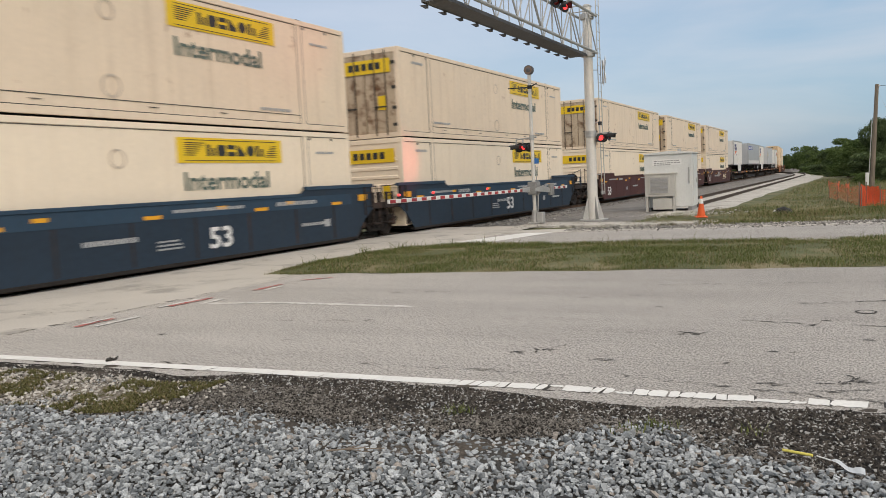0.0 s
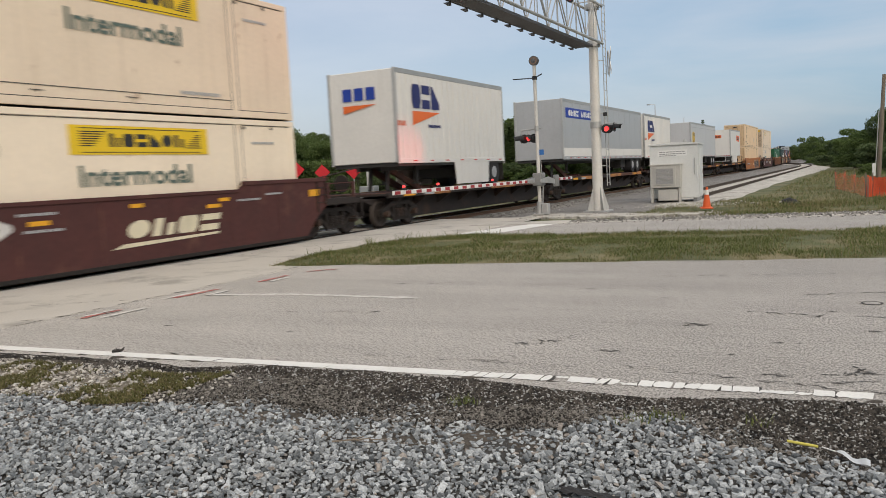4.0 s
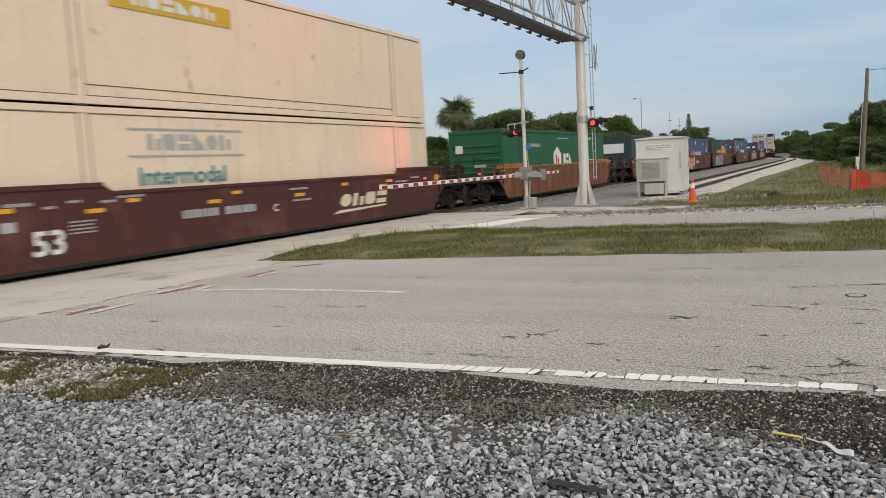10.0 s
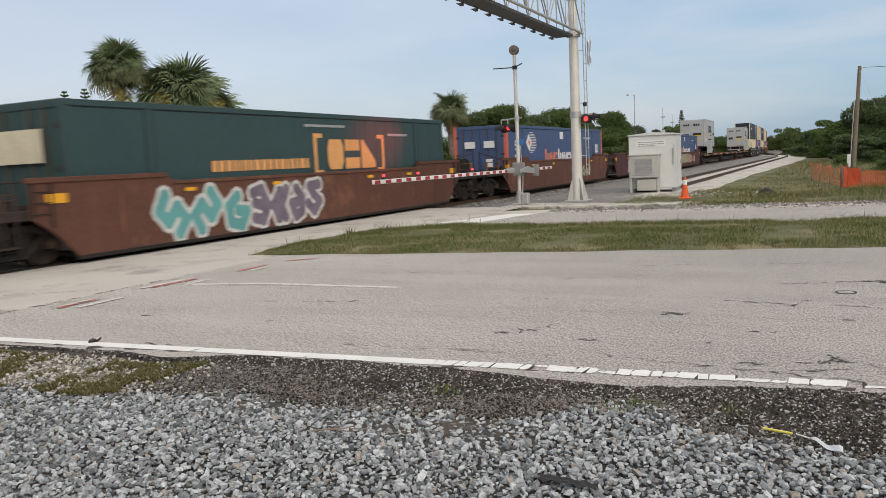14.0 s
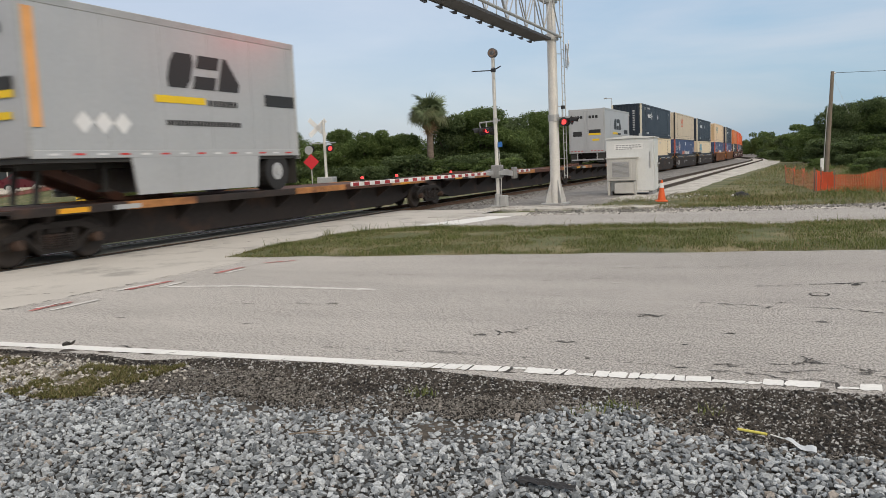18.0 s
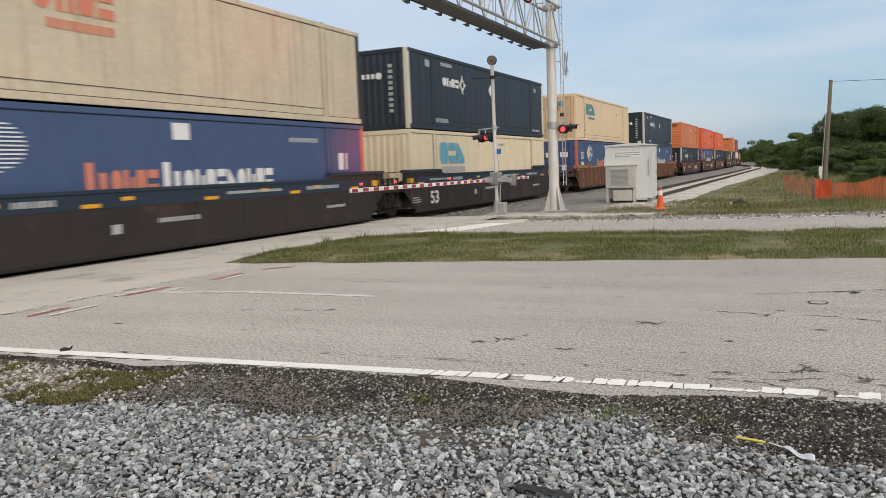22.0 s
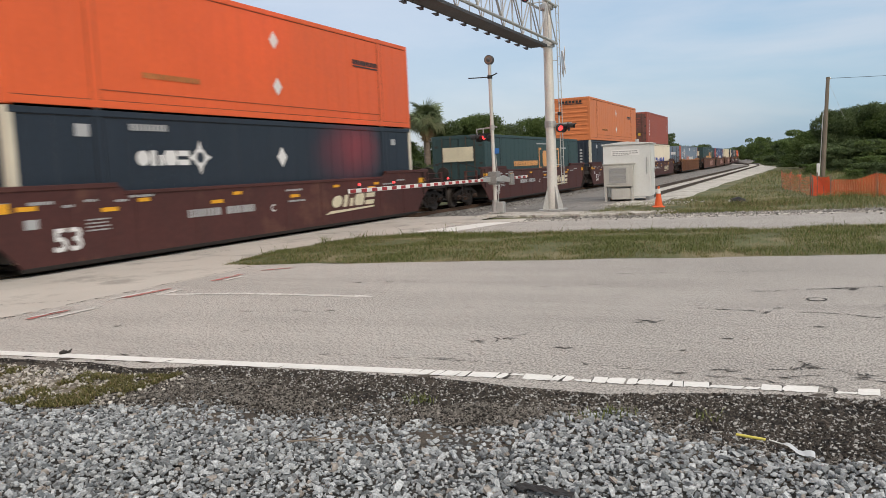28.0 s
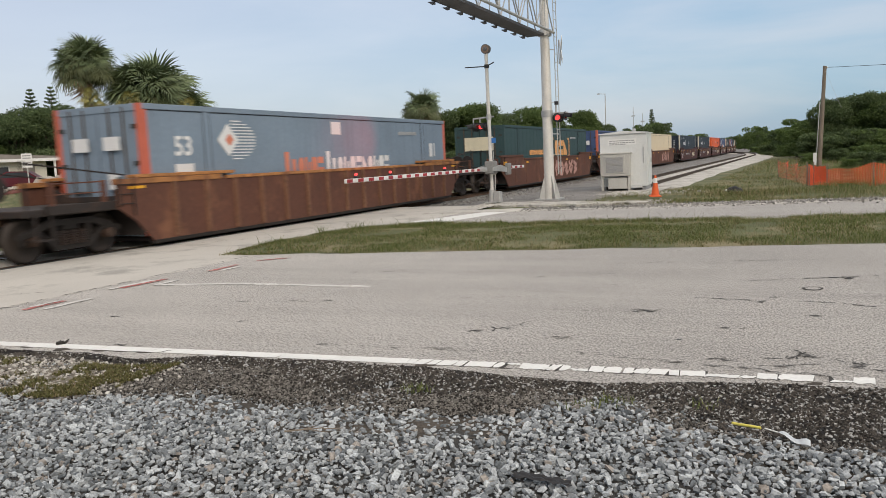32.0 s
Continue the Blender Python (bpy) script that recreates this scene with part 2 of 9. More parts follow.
M_LEAF = island_mat("green_leaves", (0.065, 0.105, 0.030), (0.175, 0.24, 0.08), 0.7, var=0.4, fine=0.7, thin=0.42)
M_LEAF_DARK = island_mat("dark_green_leaves", (0.055, 0.085, 0.036), (0.15, 0.20, 0.085), 0.7, var=0.4, fine=0.7, thin=0.42)
M_PALM_YEL = mat("yellowing_palm_frond", (0.24, 0.22, 0.07), 0.6, var=0.45, scale=1.5, fine=12)
M_PALM_OLD = mat("older_palm_frond", (0.12, 0.135, 0.062), 0.7, var=0.45, scale=2, fine=12)
M_PALM = mat("palm_frond", (0.135, 0.175, 0.085), 0.65, var=0.4, scale=2, fine=12)
M_PALM_DRY = mat("dry_palm_frond", (0.27, 0.18, 0.10), 0.8, var=0.3, scale=2, fine=12)
M_BARK = mat("palm_bark", (0.19, 0.15, 0.12), 0.95, var=0.35, scale=2, fine=14, bump=0.9, depth=0.03, stretch=(1, 1, 4))
M_BARK_PALE = mat("pale_palm_bark", (0.33, 0.28, 0.23), 0.95, var=0.3, scale=2, fine=14, bump=0.7, depth=0.02)
M_WOOD = mat("weathered_wood", (0.20, 0.165, 0.13), 0.9, var=0.3, scale=1, fine=10, stretch=(8, 8, 0.6), bump=0.5)
# metals and signals
M_GALV = mat("galvanised_steel", (0.46, 0.46, 0.45), 0.55, 0.55, var=0.14, scale=1.2, fine=18, bump=0.08)
M_ALU = mat("aluminium_paint", (0.66, 0.64, 0.60), 0.5, 0.2, var=0.12, scale=1.5, fine=18, bump=0.06, streak=0.25, streak_col=(0.25, 0.2, 0.15))
M_HUT = mat("silver_bungalow_paint", (0.66, 0.67, 0.66), 0.55, 0.15, var=0.07, scale=1.0, fine=18, bump=0.06, streak=0.18, streak_col=(0.30, 0.28, 0.24))
M_HUT_CAB = mat("beige_grey_cabinet_paint", (0.47, 0.46, 0.43), 0.6, 0.1, var=0.1, scale=1.2, fine=18, bump=0.06, streak=0.25, streak_col=(0.26, 0.23, 0.19))
M_GALV_DARK = mat("weathered_galv_and_underside_shade", (0.12, 0.12, 0.125), 0.7, 0.15, var=0.25, scale=2, fine=25, bump=0.2)
M_STONE_PALE = island_mat("pale_limerock_stones", (0.30, 0.28, 0.25), (0.58, 0.56, 0.52))
M_GRIT_BROWN = island_mat("brown_gravelly_grit", (0.045, 0.040, 0.035), (0.25, 0.235, 0.215), odd=(0.02, 0.018, 0.016), odd_share=0.25)
M_HUT_DARK = mat("louver_grey", (0.30, 0.30, 0.30), 0.7, 0.2)
M_MECH = mat("grimy_grey_casting", (0.26, 0.26, 0.255), 0.65, 0.2, var=0.25, scale=3, fine=25, bump=0.15, streak=0.4, streak_col=(0.12, 0.10, 0.08))
M_BLACK = mat("black_enamel", (0.022, 0.022, 0.024), 0.55, var=0.2)
M_RUST = mat("rail_rust", (0.12, 0.075, 0.05), 0.85, 0.3, var=0.3, scale=2, fine=25, bump=0.3)
M_RAILTOP = mat("polished_rail_head", (0.42, 0.41, 0.40), 0.3, 0.9, var=0.1)
M_RUBBER = mat("crossing_rubber", (0.035, 0.035, 0.035), 0.85, var=0.3)
M_TIE = mat("creosote_tie", (0.07, 0.055, 0.045), 0.95, var=0.3, scale=2, fine=20, bump=0.5)
M_LENS_ON = mat("lit_red_lens", (1.0, 0.06, 0.06), 0.3, emit=1.5, var=0.0, bump=0)
M_LENS_OFF = mat("dark_red_lens", (0.16, 0.012, 0.01), 0.2, var=0.1, bump=0)
M_SIGNRED = mat("red_reflective_sheet", (0.58, 0.02, 0.03), 0.45, var=0.06)
M_SIGNWHITE = mat("white_reflective_sheet", (0.74, 0.74, 0.73), 0.5, var=0.06)
M_SIGNYEL = mat("yellow_reflective_sheet", (0.75, 0.50, 0.03), 0.5, var=0.08)
M_BLUESIGN = mat("blue_sign_sheet", (0.04, 0.16, 0.45), 0.5, var=0.06)
M_CONE = mat("orange_cone_plastic", (0.72, 0.12, 0.03), 0.6, var=0.1)
M_NET = mat("orange_barrier_mesh", (0.86, 0.13, 0.05), 0.7, var=0.15)
M_TYRE = mat("tyre_rubber", (0.025, 0.025, 0.026), 0.85, var=0.25)
M_HOUSE = mat("cream_stucco", (0.58, 0.55, 0.48), 0.9, var=0.08)
M_ROOF = mat("grey_shingle", (0.24, 0.22, 0.20), 0.9, var=0.2)
M_GLASS = mat("dark_window_glass", (0.04, 0.05, 0.06), 0.12, var=0.1, bump=0)
M_CARPAINT = mat("maroon_car_paint", (0.10, 0.012, 0.022), 0.3, 0.2, var=0.06, bump=0)
M_ROCK = mat("pale_limestone", (0.46, 0.43, 0.38), 0.95, var=0.25, scale=1.5, fine=12, bump=0.7, depth=0.04)


# ---- mesh building ----
class Build:
    """Collects vertices and faces for one mesh."""

    def __init__(self):
        self.v, self.f = [], []

    def add(self, vs, fs):
        k = len(self.v)
        self.v += [tuple(p) for p in vs]
        self.f += [tuple(k + i for i in f) for f in fs]
        return self

    def box(self, x0, x1, y0, y1, z0, z1, c=0.0):
        """A box, its edges chamfered by c."""
        x0, x1, y0, y1, z0, z1 = min(x0, x1), max(x0, x1), min(y0, y1), max(y0, y1), min(z0, z1), max(z0, z1)
        if not c:
            return self.add([(x, y, z) for x in (x0, x1) for y in (y0, y1) for z in (z0, z1)],
                            [(0, 1, 3, 2), (4, 6, 7, 5), (0, 4, 5, 1), (2, 3, 7, 6), (0, 2, 6, 4), (1, 5, 7, 3)])
        c = min(c, 0.49 * min(x1 - x0, y1 - y0, z1 - z0))
        vs, at = [], {}
        for i in (0, 1):
            for j in (0, 1):
                for k in (0, 1):
                    x, y, z = (x0, x1)[i], (y0, y1)[j], (z0, z1)[k]
                    sx, sy, sz = (c, -c)[i], (c, -c)[j], (c, -c)[k]
                    for a, p in enumerate(((x, y + sy, z + sz), (x + sx, y, z + sz), (x + sx, y + sy, z))):
                        at[i, j, k, a] = len(vs)
                        vs.append(p)
        fs = []
        for s in (0, 1):
            for a, quad in ((0, [(s, 0, 0), (s, 0, 1), (s, 1, 1), (s, 1, 0)]), (1, [(0, s, 0), (1, s, 0), (1, s, 1), (0, s, 1)]), (2, [(0, 0, s), (0, 1, s), (1, 1, s), (1, 0, s)])):
                q = [at[(*p, a)] for p in quad]
                fs.append(q if s == 0 else q[::-1])
        for p in (0, 1):
            for q in (0, 1):
                fs.append((at[p, q, 0, 0], at[p, q, 0, 1], at[p, q, 1, 1], at[p, q, 1, 0]))
                fs.append((at[p, 0, q, 0], at[p, 0, q, 2], at[p, 1, q, 2], at[p, 1, q, 0]))
                fs.append((at[0, p, q, 1], at[0, p, q, 2], at[1, p, q, 2], at[1, p, q, 1]))
        fs += [(at[i, j, k, 0], at[i, j, k, 1], at[i, j, k, 2]) for i in (0, 1) for j in (0, 1) for k in (0, 1)]
        return self.add(vs, fs)

    def tube(self, a, b, r0, r1=None, n=10, caps=True):
        """A round bar from a to b."""
        a, b, r1 = Vector(a), Vector(b), r0 if r1 is None else r1
        q = (b - a).to_track_quat("Z", "Y")
        ring = [Vector((math.cos(2 * math.pi * i / n), math.sin(2 * math.pi * i / n), 0)) for i in range(n)]
        vs = [a + q @ (r0 * p) for p in ring] + [b + q @ (r1 * p) for p in ring]
        fs = [(i, (i + 1) % n, n + (i + 1) % n, n + i) for i in range(n)]
        if caps:
            fs += [tuple(range(n))[::-1], tuple(range(n, 2 * n))]
        return self.add(vs, fs)

    def prism(self, outline, axis, lo, hi):
        """An outline of two coordinates, drawn out along an axis."""
        n = len(outline)

        def put(p, t):
            return {"x": (t, p[0], p[1]), "y": (p[0], t, p[1]), "z": (p[0], p[1], t)}[axis]
        return self.add([put(p, lo) for p in outline] + [put(p, hi) for p in outline],
                        [tuple(range(n))[::-1], tuple(range(n, 2 * n))] + [(i, (i + 1) % n, n + (i + 1) % n, n + i) for i in range(n)])

    def sheet(self, rows):
        """A surface through rows of points of equal length."""
        w = len(rows[0])
        return self.add([p for r in rows for p in r], [(j * w + i, j * w + i + 1, (j + 1) * w + i + 1, (j + 1) * w + i) for j in range(len(rows) - 1) for i in range(w - 1)])

    def mesh(self, name, material, smooth=False):
        me = bpy.data.meshes.new(name)
        me.from_pydata(self.v, [], self.f)
        if len(self.f) < 3000:
            bm = bmesh.new()
            bm.from_mesh(me)
            bmesh.ops.recalc_face_normals(bm, faces=bm.faces)
            bm.to_mesh(me)
            bm.free()
        if smooth:
            me.polygons.foreach_set("use_smooth", [True] * len(me.polygons))
        me.materials.append(material)
        return me


def part(name, b, material, parent, label="", smooth=False):
    """One mesh object under a thing or a part."""
    ob = new(name, b.mesh(name, material, smooth) if isinstance(b, Build) else b)
    ob.parent = parent
    return tagged(ob, label)


def thing(name, label, category, group="", at=None):
    ob = new(name)
    if at is not None:
        ob.matrix_basis = at
    return tagged(ob, label, category, group)


def solid(name, b, material, label, category, group="", kind="", smooth=False):
    return tagged(new(name, b.mesh(name, material, smooth)), label, category, group, kind)


def letters(text, size, material, name, thick=0.006, width=1.0, shear=0.0):
    """Writing as a mesh in the y-z plane, read from +x: starts at the origin and runs along +y."""
    cu = bpy.data.curves.new(name, "FONT")
    cu.body, cu.size, cu.extrude, cu.shear, cu.resolution_u, cu.offset = text, size, thick / 2, shear, 3, 0.02 * size
    ob = bpy.data.objects.new(name, cu)
    scene.collection.objects.link(ob)
    bpy.context.view_layer.update()
    me = bpy.data.meshes.new_from_object(ob.evaluated_get(bpy.context.evaluated_depsgraph_get()))
    bpy.data.objects.remove(ob)
    bpy.data.curves.remove(cu)
    me.transform(Matrix(((0, 0, 1, 0), (width, 0, 0, 0), (0, 1, 0, 0), (0, 0, 0, 1))))
    me.materials.clear()
    me.materials.append(material)
    return me


# ---- the line of the railway: straight, then a long curve to the west ----
TRACK_X, BEND_AT, RADIUS = -14.24, 110.0, 2300.0


def on_line(s, off=0.0):
    """Place beside the track centre line at s metres along it, and its heading in degrees."""
    a = max(s - BEND_AT, 0.0) / RADIUS
    x = TRACK_X - RADIUS * (1 - math.cos(a)) + off * math.cos(a)
    y = min(s, BEND_AT) + RADIUS * math.sin(a) + off * math.sin(a)
    return x, y, math.degrees(a)


def step(e0, e1, v):
    """A smooth rise from 0 at e0 to 1 at e1."""
    t = min(max((v - e0) / (e1 - e0), 0), 1)
    return t * t * (3 - 2 * t)


def ground_z(x, y):
    """Height of the natural ground."""
    near_line = x - on_line(y)[0]
    z = -0.05 - 0.25 * (1 - step(2.0, 4.5, abs(near_line))) * step(24, 27, y)
    if x < -18:
        z += 0.85 * step(-19, -50, x) * (1 - step(70, 110, y))
        z += 1.55 * math.exp(-((x + 34.8) / 5.5) ** 2 - ((y - 33.5) / 5) ** 2)
    if x > 3:
        z += 0.5 * step(3, 14, x) * step(24, 40, y)
    if y < 5:
        z += 0.02 * noise.noise((x * 0.7, y * 0.7, 3))
    return z + 0.03 * noise.noise((x * 0.15, y * 0.15, 0)) * step(23, 30, y)


def axis(*spans):
    out = []
    for lo, hi, st in spans:
        k = max(1, round((hi - lo) / st))
        out += [lo + (hi - lo) * i / k for i in range(k)]
    return out + [spans[-1][1]]


gx = axis((-2500, -400, 300), (-400, -90, 31), (-90, 30, 1.5), (30, 400, 37), (400, 2500, 300))
gy = axis((-2500, -300, 300), (-300, -20, 28), (-20, 120, 1.5), (120, 400, 20), (400, 3000, 300))
ground = solid("ground", Build().sheet([[(x, y, ground_z(x, y)) for x in gx] for y in gy]), M_GRASS_SOIL,
               "flat ground of patchy grass and sandy soil", "ground", kind="structure", smooth=True)


def ragged_strip(name, edge_a, edge_b, x0, x1, st, z, material, label, category, rag=0.0, thick=0.25, seed=0.0):
    """A slab between two edges given as functions of x, its sides running down into the ground."""
    k = max(1, round((x1 - x0) / st))
    xs = [x0 + (x1 - x0) * i / k for i in range(k + 1)]
    rows = []
    for x in xs:
        a = edge_a(x) + rag * noise.noise((x * 1.7, seed, 0)) + 0.5 * rag * noise.noise((x * 6, seed, 2))
        b = edge_b(x)
        zz = z(x) if callable(z) else z
        rows.append([(x, a, zz - thick), (x, a + 0.004, zz - 0.02), (x, a + 0.02, zz)] + [(x, a + (b - a) * i / 4, zz) for i in (1, 2, 3)] + [(x, b - 0.02, zz), (x, b - 0.004, zz - 0.02), (x, b, zz - thick)])
    return solid(name, Build().sheet(rows), material, label, category, kind="structure")


def white_line(x):
    return 5.72 + 0.0834 * x


def bulge(x, at, wide):
    return math.exp(-((x - at) / wide) ** 2)


def asphalt_edge(x):
    """Where the broken road edge ends: close under the line, then a wider shoulder that narrows again."""
    wide = 0.11 + 0.24 * bulge(x, -1.4, 1.0) + 0.17 * bulge(x, -5.2, 0.35) + 0.09 * (1 - step(-5.6, -5.0, x)) + 0.05 * step(-0.2, 0.2, x)
    return white_line(x) - wide + 0.05 * noise.noise((x * 2.1, 3, 8)) + 0.03 * noise.noise((x * 7, 3, 8))


def black_reach(x):
    """How far the oily black crumbs reach from the road edge: wide in two places, thin between."""
    w = 0.14 + 0.48 * bulge(x, -2.9, 0.75) + 0.10 * bulge(x, -1.9, 0.5) + 0.80 * step(-1.1, -0.15, x) - 0.08 * (1 - step(-5.6, -5.0, x))
    return max(0.05, w + 0.10 * noise.noise((x * 1.9, 7, 3)) + 0.05 * noise.noise((x * 7, 7, 3)))


def gravel_edge(x):
    """Where the bed of loose stone begins."""
    y = white_line(x) - (1.0 + 0.08 * bulge(x, -2.7, 0.5) - 0.34 * bulge(x, -1.2, 0.42) + 0.22 * step(-0.6, 0.2, x))
    return y - 0.30 * (1 - step(-5.2, -4.3, x)) + 0.10 * noise.noise((x * 1.3, 2, 7)) + 0.07 * noise.noise((x * 3.3, 2, 7))


def island_near(x):
    return 13.5 + 0.175 * x + 0.12 * noise.noise((x * 0.9, 0, 5))


def island_far(x):
    return 18.3 + 0.19 * (x + 2) * (0.35 if x < -2 else 1) * 0.9 + 0.15 * noise.noise((x * 0.9, 4, 5))


def verge(x):
    return 22.9 + 0.16 * x + 0.1 * noise.noise((x, 9, 5))


road_near = ragged_strip("road_near", lambda x: asphalt_edge(x), lambda x: island_near(x) + 0.05, -9.15, 42, 0.06, 0.0, M_ROAD,
                         "weathered pale grey asphalt roadway with fine cracks", "road", rag=0.03)
road_far = ragged_strip("road_far", lambda x: island_far(x) - 0.05, verge, -9.15, 42, 0.6, 0.0, M_ROAD,
                        "weathered pale grey asphalt roadway beyond the median", "road")
apron = ragged_strip("pavement", lambda x: 4.7 + 0.03 * (x + 9), lambda x: 24.9 + 0.1 * noise.noise((x, 1, 1)), -13.12, -9.155, 0.3, 0.0, M_CONCRETE,
                     "pale smooth concrete crossing approach beside the rails", "pavement", rag=0.05)
for ya, yb, nm in ((4.6, 12.0, "road_west_near"), (17.4, 22.4, "road_west_far")):
    ragged_strip(nm, lambda x, ya=ya: ya, lambda x, yb=yb: yb, -75, -15.45, 1.0, lambda x: max(0.0, ground_z(x, 14) + 0.09), M_ROAD,
                 "pale grey asphalt roadway west of the railway", "road")

# the grass median and its worn rounded tip
rows = []
for i in range(120):
    x = -10.05 + 52 * (i / 119) ** 1.5
    tip = math.sqrt(min(1.0, max(0.0, (x + 10.05) / 1.2)))
    a, b = island_near(x), island_far(x)
    a = 11.8 + (a - 11.8) if tip >= 1 else a + (1 - tip) * 0.15
    b = b - (1 - tip) * 1.9
    rows.append([(x, a + (b - a) * j / 10, -0.02 + 0.07 * math.sin(math.pi * j / 10) + 0.015 * noise.noise((x * 1.5, j, 0)) + 0.02) for j in range(11)])
median = solid("grass_median", Build().sheet(rows), M_GRASS_SOIL, "low grass median with thin dry patches", "median", kind="structure", smooth=True)

# the foreground: dark crumbled dirt along the road edge, brown soil below it and a bed of loose stone
rows = []
for i in range(360):
    x = -12 + 15 * i / 359
    e = white_line(x) - 0.03
    lo = gravel_edge(x) - 0.5
    rows.append([(x, lo + (e - lo) * j / 24, -0.032 + 0.030 * step(0.75, 1.0, j / 24) + 0.012 * noise.noise((x * 5, j * 0.6, 1)) - 0.012 * noise.noise((x * 1.2, j * 0.2, 4)) * (1 - step(0.8, 1.0, j / 24))) for j in range(25)])
solid("brown_soil", Build().sheet(rows), M_BROWN_DIRT, "brown gravelly soil between the road and the loose stone", "soil", kind="structure", smooth=True)
rows = []
for i in range(500):
    x = -9 + 12 * i / 499
    e = asphalt_edge(x) + 0.05
    w = black_reach(x) + 0.05
    rows.append([(x, e - w + w * j / 8, 0.004 - 0.030 * (1 - j / 8) ** 1.5 + 0.010 * noise.noise((x * 8, j * 0.9, 1)) * math.sin(math.pi * j / 8)) for j in range(9)])
solid("dirt_edge", Build().sheet(rows), M_DARK_DIRT, "near-black oily crumbs along the broken road edge", "dirt", kind="structure", smooth=True)
rows = []
for i in range(70):
    x = -9.5 + 4.9 * i / 69
    lo, hi = gravel_edge(x) - 0.12 + 0.1 * noise.noise((x * 3, 1, 1)), asphalt_edge(x) - 0.12 + 0.1 * noise.noise((x * 2.4, 5, 1))
    rows.append([(x, lo + (hi - lo) * j / 10, -0.012 + 0.012 * noise.noise((x * 2, j * 0.5, 1)) - 0.03 * abs(j / 5 - 1) ** 4 - 0.03 * step(-5.3, -4.6, x)) for j in range(11)])
solid("sandy_patch", Build().sheet(rows), M_SANDY, "pale sandy soil with moss patches", "soil", kind="structure", smooth=True)


rows = []
for i in range(60):
    x = -16 + 26 * i / 59
    e = gravel_edge(x) - 0.2
    rows.append([(x, -6 + (e + 6) * j / 30, -0.035 + 0.012 * noise.noise((x, j * 0.5, 6))) for j in range(31)])
solid("gravel_bed", Build().sheet(rows), M_GRAVEL_SOIL, "dark soil under the loose gravel", "soil", kind="structure", smooth=True)

# ---- painted lines and cracks ----
def quad_patch(b, pts, z):
    b.add([(x, y, z) for x, y in pts], [tuple(range(len(pts)))])


def paint_line(x):
    """Middle of the painted edge line."""
    return white_line(x) + 0.045


rnd = random.Random(4)
x = -13.0
while x < 3.5:
    worn = step(-3.6, -1.6, x)
    w = rnd.uniform(0.25, 0.6) if worn < 0.2 else rnd.choice((0.07, 0.1, 0.13, 0.17, 0.22))
    hi, lo = 0.078, -0.078
    if rnd.random() < 0.16 * worn:
        hi, lo = rnd.choice(((0.078, rnd.uniform(-0.01, 0.03)), (rnd.uniform(-0.02, 0.01), -0.078), (0.045, -0.078)))
    k = max(3, round(w / 0.025))
    slant = rnd.uniform(-0.012, 0.012)
    top, bot = [], []
    for i in range(k + 1):
        xa = x + w * i / k
        chip = 0.55 if i in (0, k) and rnd.random() < 0.25 * worn else 1.0
        top.append((xa + slant, paint_line(xa) + hi * chip + rnd.uniform(-0.014, 0.008) * (0.4 + worn)))
        bot.append((xa - slant, paint_line(xa) + lo * chip + rnd.uniform(-0.008, 0.016) * (0.4 + worn)))
    if rnd.random() > 0.04 * worn:
        b = Build()
        quad_patch(b, bot + top[::-1], 0.0045)
        part("paint_piece", b, M_PAINT, road_near)
    gap = rnd.uniform(0.001, 0.004) if worn < 0.2 else rnd.choice((0.003, 0.005, 0.007, 0.010, 0.016))
    if worn > 0.4 and rnd.random() < 0.6:
        xa, xb = x + w - 0.008, x + w + gap + 0.008
        b = Build()
        quad_patch(b, [(xa, paint_line(xa) - 0.078 - rnd.uniform(0, 0.03)), (xb + 0.004, paint_line(xb) - 0.07), (xb + rnd.uniform(-0.004, 0.012), paint_line(xb)), (xb - 0.004, paint_line(xb) + 0.07), (xa, paint_line(xa) + 0.078 + rnd.uniform(0, 0.02)), (xa - rnd.uniform(-0.004, 0.008), paint_line(xa))], 0.003)
        part("joint_crack", b, M_TAR, road_near)
    x += w + gap
b = Build()
lane = [(-8.39 + 3.3 * i / 60, 8.57 + 0.26 * min(1, i / 22) + 0.04 * max(0, i - 22) / 38) for i in range(61)]
quad_patch(b, [(x, y - 0.06 + rnd.uniform(-0.008, 0.016)) for x, y in lane] + [(x, y + 0.065 + rnd.uniform(-0.02, 0.008)) for x, y in lane[::-1]], 0.0045)
part("lane_line", b, M_FADED, road_near, "thin faded white lane line")
for (xa, ya), (xb, yb), m in (((-8.72, 6.60), (-8.74, 7.25), M_REDPAINT), ((-8.80, 6.75), (-8.80, 7.2), M_FADED), ((-8.47, 6.70), (-8.49, 7.45), M_FADED),
                              ((-8.78, 8.22), (-8.72, 9.05), M_REDPAINT), ((-8.88, 8.1), (-8.84, 8.9), M_FADED), ((-8.42, 8.5), (-8.45, 9.0), M_FADED),
                              ((-8.60, 9.85), (-8.62, 10.6), M_REDPAINT), ((-8.42, 9.9), (-8.45, 10.4), M_FADED), ((-8.6, 11.1), (-8.22, 11.5), M_REDPAINT)):
    b = Build()
    k = 8
    quad_patch(b, [(xa + (xb - xa) * i / k - 0.05 + rnd.uniform(-0.02, 0.02), ya + (yb - ya) * i / k) for i in range(k + 1)] + [(xa + (xb - xa) * i / k + 0.05 + rnd.uniform(-0.02, 0.015), ya + (yb - ya) * i / k) for i in range(k, -1, -1)], 0.0085)
    part("paint_mark", b, m, road_near, "faded red survey mark" if m is M_REDPAINT else "faded white survey mark")
b = Build()
